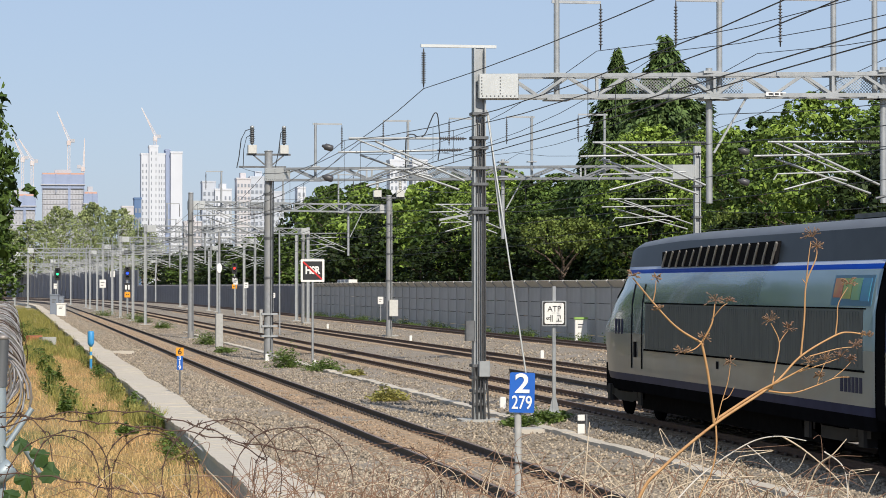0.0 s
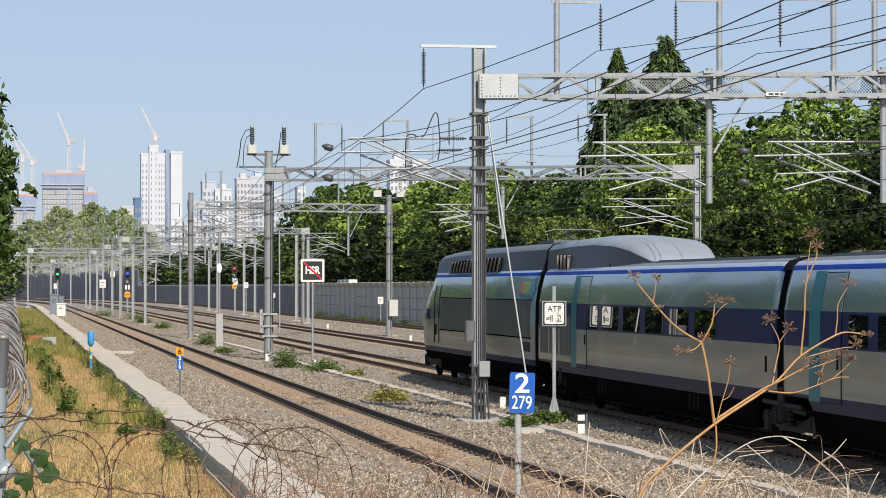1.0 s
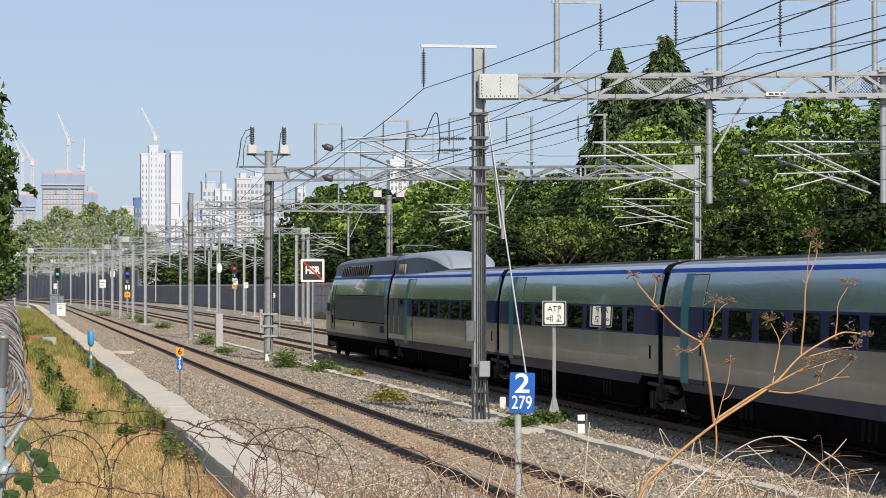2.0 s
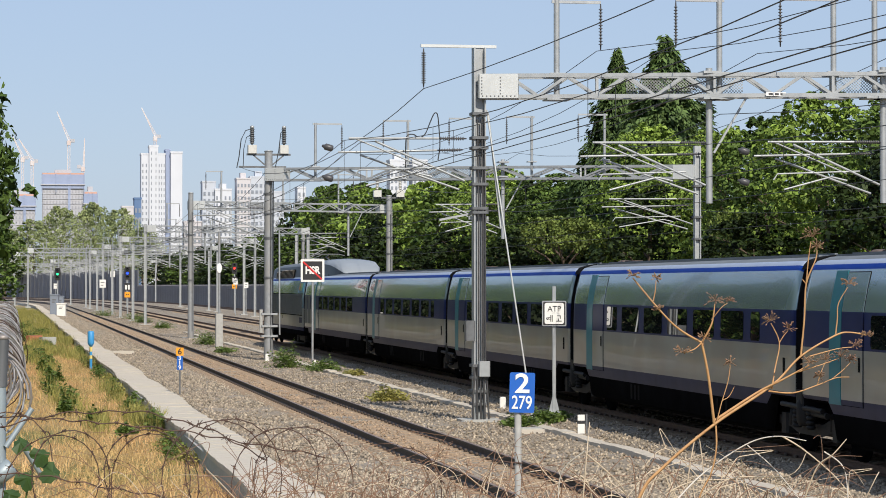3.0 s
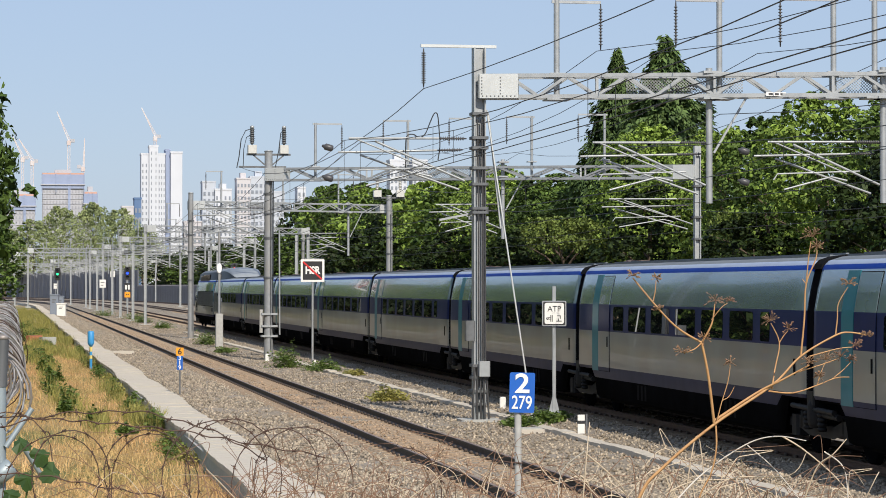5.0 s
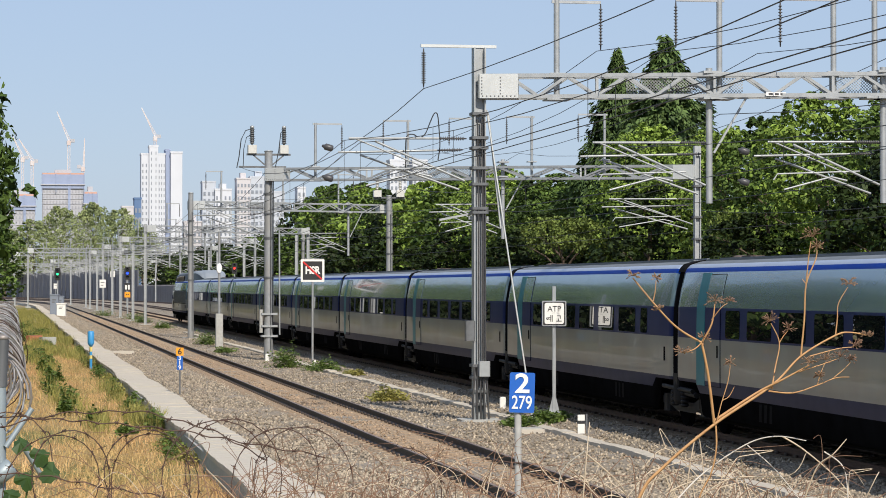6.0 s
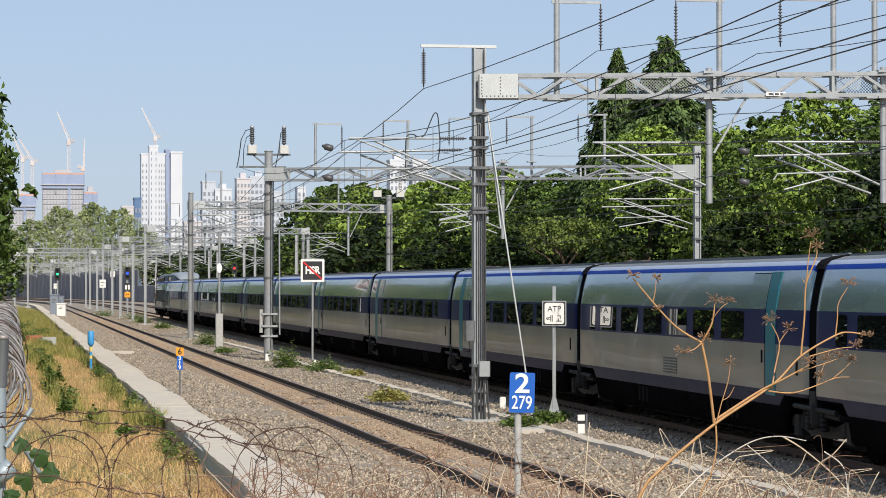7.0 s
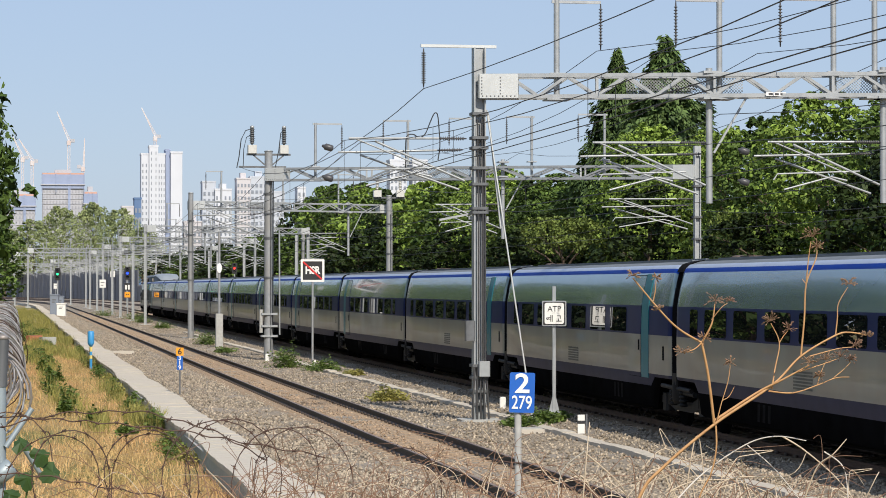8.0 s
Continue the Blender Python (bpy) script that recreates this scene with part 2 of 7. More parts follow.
def build_ballast():
    # shoulders and shallow ditches between the tracks
    prof = [(4.66, -0.5), (4.69, -0.14), (5.3, -0.2), (6.2, -0.22), (6.7, BED_Z), (9.4, BED_Z), (10.2, -0.3), (11.6, -0.3), (13.4, -0.26), (13.9, BED_Z),
            (16.8, BED_Z), (17.6, -0.3), (19.4, -0.3), (19.9, BED_Z), (22.6, BED_Z), (24, -0.34), (28.4, -0.34), (29, BED_Z), (31.8, BED_Z), (33, -0.4), (33.2, -0.6)]
    ss = [-120, -40] + steps(0, 30, 10) + steps(31, 120, 1.0) + steps(125, 400, 12) + steps(420, 1100, 20)
    rng = random.Random(8)
    n = len(prof)
    vs, fs = [], []
    for s in ss:
        for j, (p, z) in enumerate(prof):
            vs.append(at_line(s, p + (rng.uniform(-0.06, 0.06) if 1 < j < n - 2 else 0), z + (rng.uniform(-0.035, 0.03) if 1 < j < n - 2 else 0)))
    for i in range(len(ss) - 1):
        fs += [(i * n + j, i * n + j + 1, (i + 1) * n + j + 1, (i + 1) * n + j) for j in range(n - 1)]
    bed = tagged(part("ballast_bed", Geo().add(vs, fs, 0, True), M_BALLAST), "bed of crushed grey-brown ballast stone under the tracks", "ballast", kind="structure")
    # loose stones over the nearer bed
    gen = np.random.default_rng(5)
    top = np.array([p for p, z in prof]), np.array([z for p, z in prof])
    base_v = [(1, 0, 0), (-0.5, 0.87, 0), (-0.5, -0.87, 0), (0.1, 0.1, 0.9), (0, -0.1, -0.9)]
    base_f = [(0, 1, 3), (1, 2, 3), (2, 0, 3), (1, 0, 4), (2, 1, 4), (0, 2, 4)]

    def scatter(name, n, p0, p1, s0, s1, m, size, lift=0.0):
        p = gen.uniform(p0, p1, n)
        s = s0 + (s1 - s0) * gen.uniform(0, 1, n) ** 2.1
        z = np.interp(p, *top) + gen.uniform(-0.02, 0.03, n) + lift
        sp = np.zeros((n, 3, 4))
        sp[:, :, :3] = spins(n, gen) * (gen.uniform(0.55, 1.3, (n, 1, 1)) * size) * gen.uniform(0.6, 1.2, (n, 1, 3))
        sp[:, 0, 3], sp[:, 1, 3], sp[:, 2, 3] = p, s, z
        ob = cloud(name, base_v, base_f, sp, m, bed)
        ob["kind"] = "stuff"
    scatter("stones", 28000, 4.72, 7.1, 34, 330, M_STONE, 0.045)
    scatter("stones", 10000, 7.45, 8.7, 34, 260, M_STONE_RUST, 0.04)
    scatter("stones", 32000, 9.0, 14.3, 38, 330, M_STONE, 0.045)
    scatter("stones", 7000, 22.8, 33.0, 85, 260, M_STONE, 0.075)
    scatter("stones", 9000, 14.7, 24.5, 60, 240, M_STONE, 0.05)


def rail_geo(p, s0, s1):
    g = Geo()
    prof = [(-0.07, -0.16), (-0.07, -0.145), (-0.012, -0.12), (-0.012, -0.045), (-0.036, -0.035), (-0.036, -0.004), (-0.03, 0.0),
            (0.03, 0.0), (0.036, -0.004), (0.036, -0.035), (0.012, -0.045), (0.012, -0.12), (0.07, -0.145), (0.07, -0.16)]
    slots = [0] * 6 + [1] + [0] * 6
    ss = steps(s0, min(s1, BEND), 60) + (steps(BEND + 10, s1, 10) if s1 > BEND else [])
    g.loft([[at_line(s, p + a, z) for a, z in prof] for s in ss], slots, caps=False, smooth=False)
    return g


def build_tracks():
    body = Geo()
    # one concrete sleeper, its top just clear of the ballast
    body.loft([[(x, -0.13, -0.3), (x, -0.1, zt), (x, 0.1, zt), (x, 0.13, -0.3)] for x, zt in
               ((-1.25, -0.175), (-0.95, -0.155), (-0.55, -0.16), (-0.2, -0.19), (0.2, -0.19), (0.55, -0.16), (0.95, -0.155), (1.25, -0.175))], smooth=False)
    sleeper = body.mesh("sleeper", M_SLEEPER)
    clip = Geo()
    for side in (-1, 1):
        for off in (-0.115, 0.115):
            clip.turned((side * 0.7525 + off, -0.07, -0.13), (0, 1, 0), [(0, 0.025), (0.02, 0.034), (0.12, 0.034), (0.14, 0.025)], 6)
    clips = clip.mesh("clips", M_CLIP)
    for i, c in enumerate(TRACKS):
        track = tagged(thing("railway_track", "", ""), "brown-sided steel rails on concrete sleepers in ballast", "railway track", "parallel tracks", "structure")
        for side in (-0.7525, 0.7525):
            part("rail", rail_geo(c + side, -60, 1000), [M_RAIL if i == 0 else M_RAIL_RUST, M_RAIL_TOP], track)
        near = (36, 120) if i == 0 else (44, 110) if i == 1 else (60, 110) if i == 2 else (110, 150)
        s = near[0]
        while s < near[1]:
            ob = part("sleeper", sleeper, None, track, at=pose(c, s, 0))
            part("clip_pair", clips, None, ob)
            s += 0.6
        far = np.arange(near[1] + 0.1, 330, 0.6)
        sp = np.zeros((len(far), 3, 4))
        sp[:, 0, 0] = sp[:, 1, 1] = sp[:, 2, 2] = 1
        sp[:, 0, 3], sp[:, 1, 3] = c, far
        quads = [tuple(p.vertices) for p in sleeper.polygons if len(p.vertices) == 4]
        cloud("far_sleepers", [tuple(v.co) for v in sleeper.vertices], quads, sp, M_SLEEPER, track)["kind"] = "stuff"


def build_spare_rail():
    g = Geo()
    prof = [(-0.07, -0.16), (-0.012, -0.12), (-0.012, -0.045), (-0.036, -0.035), (-0.036, 0.0), (0.036, 0.0), (0.036, -0.035), (0.012, -0.045), (0.012, -0.12), (0.07, -0.16)]
    g.loft([[(18.75 + a + 0.004 * (s - 70), s, z - 0.12) for a, z in prof + prof[:1]] for s in (60, 70, 80, 90, 97)], smooth=False)
    tagged(part("spare_rail", g, M_RAIL), "dark spare rail laid on the ballast", "rail")


def build_path():
    path = tagged(thing("cable_path", "", ""), "row of pale concrete slabs over a cable trough", "path", "", "structure")
    slab = Geo().box(0.01, PATH_P[1] - PATH_P[0], 0.006, 0.494, -0.09, 0.0, 0, 0.012).mesh("slab", M_PATH)
    curb = Geo()
    for a, b in zip(steps(20, 500, 4), steps(20, 500, 4)[1:]):
        qa = [at_line(a, p, z) for p, z in ((PATH_P[0] + 0.02, -0.75), (PATH_P[0] + 0.02, -0.15), (PATH_P[1] - 0.02, -0.15), (PATH_P[1] - 0.02, -0.75))]
        qb = [at_line(b, p, z) for p, z in ((PATH_P[0] + 0.02, -0.75), (PATH_P[0] + 0.02, -0.15), (PATH_P[1] - 0.02, -0.15), (PATH_P[1] - 0.02, -0.75))]
        curb.loft([qa, qb], caps=False, smooth=False)
    part("trough", curb, M_POLE, path)
    rng = random.Random(2)
    s, k = 36.0, 0
    far = Geo()
    while s < 480:
        m = Matrix.Translation(at_line(s, PATH_P[0] + 0.05 * math.sin(s * 0.27) + 0.02 * math.sin(s * 0.61 + 1) + rng.uniform(-0.012, 0.012), -0.07 + 0.015 * math.sin(s * 0.47) + rng.uniform(-0.006, 0.006))) @ pose(0, 0, 0, 0, rng.uniform(-0.6, 0.6), heading(s) + rng.uniform(-0.5, 0.5))
        if k < 290:
            part("slab", slab, None, path, at=m)
        else:
            far.box(0.01, PATH_P[1] - PATH_P[0], 0.006, 0.494, -0.09, 0.0, 0, 0, m)
        s += 0.5
        k += 1
    part("far_slabs", far, M_PATH, path)["kind"] = "stuff"


WALL_P, WALL_TOP = 34.0, 3.0


def build_barrier():
    wall = tagged(thing("wall_barrier", "", ""), "grey concrete panel noise barrier with a folded cap", "noise barrier", "", "structure")
    pitch = 4.0
    post = Geo().box(-0.1, 0.1, -0.1, 0.1, -0.7, WALL_TOP + 0.1, 0, 0.02)
    post.bar((0, 0, WALL_TOP + 0.05), (-0.34, 0, WALL_TOP + 0.42), 0.1, 0.12)
    post = post.mesh("post", M_WALL)
    panel = Geo().box(-0.05, 0.07, 0.1, pitch - 0.1, 0.0, 0.915, 0, 0.02).mesh("panel", M_WALL)
    cap = Geo()
    cap.loft([[(0.05, y, WALL_TOP - 0.02), (-0.3, y, WALL_TOP + 0.4), (-0.25, y, WALL_TOP + 0.42), (0.1, y, WALL_TOP)] for y in (0.06, pitch - 0.06)], smooth=False)
    cap = cap.mesh("cap", M_CAP)
    dark_post = Geo().box(-0.1, 0.1, -0.1, 0.1, -0.7, WALL_TOP + 0.35, 0, 0.02).mesh("post", M_WALL_MID)
    ribbed = Geo().box(-0.05, 0.07, 0.1, pitch - 0.1, -0.8, WALL_TOP + 0.35)
    for k in range(8):
        ribbed.box(-0.11, -0.05, 0.16 + k * 0.47, 0.4 + k * 0.47, -0.3, WALL_TOP + 0.3)
    ribbed = ribbed.mesh("ribbed_panel", M_WALL_MID)
    s = 84.0
    while s < 560:
        m = Matrix.Translation(at_line(s, WALL_P)) @ pose(0, 0, 0, 0, 0, heading(s))
        if s < 290:
            part("post", post, None, wall, at=m)
            for k in range(4):
                part("panel", panel, None, wall, at=m @ pose(0, 0, -0.8 + 0.95 * k))
            part("cap", cap, None, wall, at=m)
        else:
            part("post", dark_post, None, wall, at=m)
            part("ribbed_panel", ribbed, None, wall, at=m)
        s += pitch
    high = tagged(thing("wall_high_barrier", "", ""), "tall dark blue-grey panel noise barrier", "noise barrier", "", "structure")
    tall = Geo().box(-0.06, 0.06, 0.12, 5.9, -0.7, 6.6)
    for k in range(6):
        tall.box(-0.09, -0.06, 0.3 + k * 0.93, 0.75 + k * 0.93, 0.1, 6.5)
    tall = tall.mesh("tall_panel", M_WALL_FAR)
    tpost = Geo().box(-0.16, 0.1, -0.12, 0.12, -0.7, 6.8).mesh("post", M_STEEL_DARK)
    while s < 1000:
        m = Matrix.Translation(at_line(s, WALL_P)) @ pose(0, 0, 0, 0, 0, heading(s))
        part("post", tpost, None, high, at=m)
        part("tall_panel", tall, None, high, at=m)
        s += 6.0


# ---- the train ----
# reflected sky put into the upper silver as a blue tint
M_SILVER = mat("sky_tinted_silver", (0.25, 0.35, 0.385), 0.2, 0.5, second=(0.235, 0.33, 0.38), scale=0.8, coat=0.4, third=(0.225, 0.31, 0.345), third_scale=0.5)
# lower silver lighter and less blue, painted for the ballast it mirrors
M_SILVER_LOW = mat("ground_tinted_silver", (0.32, 0.345, 0.33), 0.34, 0.5, second=(0.26, 0.28, 0.27), scale=1.1, coat=0.25, third=(0.275, 0.275, 0.255), third_scale=0.6)
M_BAND = mat("blue_band", (0.019, 0.029, 0.1), 0.35, 0.0, second=(0.014, 0.022, 0.076), scale=1.5, spec=0.05)
M_BLUE = mat("blue_stripe", (0.004, 0.05, 0.34), 0.5, 0.0, second=(0.004, 0.042, 0.29), scale=2, spec=0.05)
M_PALE = mat("pale_edge", (0.4, 0.47, 0.6), 0.5, 0.1, second=(0.33, 0.4, 0.54), scale=2)
M_PURPLE = mat("violet_line", (0.045, 0.048, 0.085), 0.4, 0.0, second=(0.034, 0.036, 0.062), scale=2, spec=0.03)
# dirty skirt, its colour deepened for the shade along the train's foot
M_SKIRT = mat("dirty_shaded_skirt", (0.0085, 0.009, 0.0105), 0.65, 0.0, second=(0.0055, 0.0055, 0.006), scale=2, spec=0.0)
M_ROOF = mat("roof_grey", (0.2, 0.22, 0.24), 0.6, 0.1, second=(0.14, 0.155, 0.17), scale=1.2, spec=0.25)
M_GLASS = mat("tinted_glass", (0.012, 0.014, 0.013), 0.02, 0.0, second=(0.01, 0.012, 0.011), scale=1, coat=1.0)
for key in ("Coat Roughness", "Roughness"):
    M_GLASS.node_tree.nodes["Principled BSDF"].inputs[key].default_value = 0.003
M_GLASS.node_tree.nodes["Principled BSDF"].inputs["Specular IOR Level"].default_value = 0.9
M_BLACK = mat("black_rubber", (0.012, 0.012, 0.013), 0.8, second=(0.008, 0.008, 0.009), spec=0.02)
# blackened to stand in for the shadow beneath the cars
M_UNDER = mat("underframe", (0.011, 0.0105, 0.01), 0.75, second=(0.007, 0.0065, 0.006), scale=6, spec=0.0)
M_TEAL = mat("teal_strip", (0.008, 0.18, 0.22), 0.4, 0.0, second=(0.006, 0.15, 0.19), scale=3, coat=0.1, spec=0.25)
M_LOUVRE = mat("grey_louvre", (0.115, 0.13, 0.122), 0.55, 0.1, second=(0.065, 0.075, 0.07), scale=1.2, stretch=(1, 3, 0.35))
M_CAB = mat("dark_side_panel", (0.036, 0.046, 0.056), 0.45, 0.2, second=(0.028, 0.036, 0.045), scale=2, spec=0.12)
M_GRILLE = mat("dusty_grille", (0.1, 0.115, 0.108), 0.6, 0.0, second=(0.06, 0.07, 0.066), scale=1.2, stretch=(1, 3, 0.35))
M_BRONZE = mat("vent_blade", (0.36, 0.33, 0.29), 0.45, 0.4)
M_PICT = mat("coloured_panel", (0.05, 0.17, 0.27), 0.4, second=(0.04, 0.13, 0.22), scale=3)
M_FAIR = mat("fairing_silver", (0.34, 0.37, 0.4), 0.45, 0.2, second=(0.28, 0.31, 0.335), scale=0.9, spec=0.4)
M_CAB_ROOF = mat("cab_roof_grey", (0.17, 0.19, 0.215), 0.5, 0.2, second=(0.14, 0.155, 0.18), scale=0.9, spec=0.35)
# bogie colour lowered too, as painted under-car shade
M_BOGIE = mat("shaded_bogie", (0.02, 0.02, 0.021), 0.6, second=(0.008, 0.008, 0.008), scale=4, spec=0.2)
M_PICT_RED = mat("picture_red", (0.5, 0.12, 0.08), 0.4, second=(0.5, 0.3, 0.1), scale=3)
M_PICT_GOLD = mat("picture_gold", (0.5, 0.42, 0.1), 0.4, second=(0.2, 0.35, 0.1), scale=3)
M_PICT_GREEN = mat("picture_green", (0.1, 0.35, 0.25), 0.4, second=(0.3, 0.4, 0.1), scale=3)
M_PICT_BLUE = mat("picture_blue", (0.05, 0.2, 0.45), 0.4, second=(0.05, 0.3, 0.35), scale=3)
M_COWL = mat("brown_cowl", (0.12, 0.085, 0.07), 0.7, second=(0.07, 0.055, 0.05))

RAIL_P = TRACKS[1]
# half section of a coach: (half width, height), from the skirt up to the roof's middle
HALF = [(1.27, 0.36), (1.36, 0.42), (1.42, 0.86), (1.435, 0.9), (1.45, 1.13), (1.45, 1.98), (1.435, 2.62), (1.37, 3.0), (1.29, 3.34), (1.25, 3.43), (1.17, 3.51), (0.98, 3.57), (0.6, 3.62), (0.0, 3.64)]
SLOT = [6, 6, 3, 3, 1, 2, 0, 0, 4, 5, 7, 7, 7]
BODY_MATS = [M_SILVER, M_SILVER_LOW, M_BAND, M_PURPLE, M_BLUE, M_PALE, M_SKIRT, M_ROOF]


def ring(y, half):
    return [(-w, y, z) for w, z in half] + [(w, y, z) for w, z in reversed(half[:-1])]


def side_x(z, inset=0.0):
    """How far out the near side stands at height z."""
    zs, ws = [z_ for w, z_ in HALF], [w for w, z_ in HALF]
    return -float(np.interp(z, zs, ws)) + inset


def side_panel(g, y0, y1, z0, z1, out=0.006, slot=0, rows=3, both=False):
    """A thin plate that follows the curve of the side, between y0 and y1."""
    zs = [z0 + (z1 - z0) * k / rows for k in range(rows + 1)]
    for sgn in (1, -1) if both else (1,):
        sec = []
        for y in (y0, y1):
            sec.append([(sgn * (side_x(zs[0]) + 0.01), y, zs[0])] + [(sgn * (side_x(z) - out), y, z) for z in zs] + [(sgn * (side_x(zs[-1]) + 0.01), y, zs[-1])])
        g.loft(sec, [slot] * (rows + 2), caps=True, smooth=False)


def window_mesh(w, z0=2.02, z1=2.57):
    g = Geo()
    zs = [z0, z0 + 0.05, z1 - 0.05, z1]
    ins = [0.05, 0.0, 0.0, 0.05]
    for sgn in (1,):
        outer = [(sgn * (side_x(z) - 0.008), -i, z) for z, i in zip(zs, ins)] + [(sgn * (side_x(z) - 0.008), -w + i, z) for z, i in reversed(list(zip(zs, ins)))]
        inner = [(x + sgn * 0.014, y, z) for x, y, z in outer]
        n = len(outer)
        g.add(outer + inner, [tuple(range(n))] + [(i, (i + 1) % n, n + (i + 1) % n, n + i) for i in range(n)])
    return g.mesh("window", M_GLASS)


WINDOWS = {}


def add_door(car, y, front):
    """A plug door, its seam, its window, a handle and the teal strip beside it."""
    seam = Geo()
    side_panel(seam, y, y - 1.14, 1.03, 3.3, 0.006, 0, 24)
    part("door_seam", seam, M_BLACK, car)
    leaf = Geo()
    for z0, z1, sl in ((1.04, 1.13, 3), (1.13, 1.98, 1), (1.98, 2.62, 2), (2.62, 3.285, 0)):
        side_panel(leaf, y - 0.015, y - 1.12, z0 + 0.0005, z1, 0.016, sl, 6)
    d = part("door", leaf, BODY_MATS, car)
    part("window", WINDOWS[0.42], None, d, at=pose(-0.006, y - 0.35, 0))
    part("handle", Geo().box(side_x(1.75) - 0.03, side_x(1.75), y - 1.0, y - 0.94, 1.62, 1.86), M_BLACK, d)
    strip = Geo()
    a = y + 0.03 if front else y - 1.17
    side_panel(strip, a + 0.62 if front else a, a if front else a - 0.62, 1.03, 3.32, 0.012, 0, 24)
    part("teal_strip", strip, M_TEAL, car)


def add_bogie(car, y, name="bogie", shared=True):
    """A two-axle bogie: side frame, wheels, axle boxes, dampers."""
    b = Geo()
    for sx in (-1, 1):
        b.loft([[(sx * 1.02, yy, zl), (sx * 1.02, yy, zh), (sx * 1.2, yy, zh), (sx * 1.2, yy, zl)] for yy, zl, zh in
                ((y - 1.9, 0.5, 0.66), (y - 1.2, 0.48, 0.72), (y - 0.7, 0.38, 0.6), (y + 0.7, 0.38, 0.6), (y + 1.2, 0.48, 0.72), (y + 1.9, 0.5, 0.66))], smooth=False)
        b.tube([(sx * 1.3, y - 1.3, 0.78), (sx * 1.3, y + 0.5, 0.82)], 0.06, 8)
        if shared:
            b.turned((sx * 1.26, y, 0.55), (0, 0, 1), [(0, 0.16), (0.1, 0.2), (0.4, 0.2), (0.55, 0.14)], 12)
        for yy in (-1.5, 1.5):
            b.box(sx * 1.1 - 0.14, sx * 1.1 + 0.14, y + yy - 0.18, y + yy + 0.18, 0.34, 0.72, 0, 0.05)
            b.turned((sx * 1.12, y + yy * 0.78, 0.5), (0, 0, 1), [(0, 0.1), (0.3, 0.1)], 8)
    if shared:
        for yy in (-0.4, 0.4):
            for k in range(5):
                b.turned((-1.32, y + yy, 0.5 + k * 0.085), (0, 0, 1), [(0, 0.07), (0.025, 0.09), (0.05, 0.09), (0.075, 0.07)], 10)
        b.box(-1.42, -1.2, y - 0.2, y + 0.2, 0.95, 1.2, 0, 0.04)
        b.tube([(-1.36, y - 1.2, 0.86), (-1.36, y + 1.2, 0.9)], 0.05, 8)
    b.box(-1.05, 1.05, y - 0.25, y + 0.25, 0.4, 0.58)
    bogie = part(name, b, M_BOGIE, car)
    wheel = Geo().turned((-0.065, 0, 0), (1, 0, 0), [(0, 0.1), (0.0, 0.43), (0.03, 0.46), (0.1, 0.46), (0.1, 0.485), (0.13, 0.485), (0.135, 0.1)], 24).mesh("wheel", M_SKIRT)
    for sx in (-1, 1):
        for yy in (-1.5, 1.5):
            part("wheel", wheel, None, bogie, at=pose(sx * 0.75, y + yy, 0.46, 0, 0, 0 if sx < 0 else 180))
    return bogie


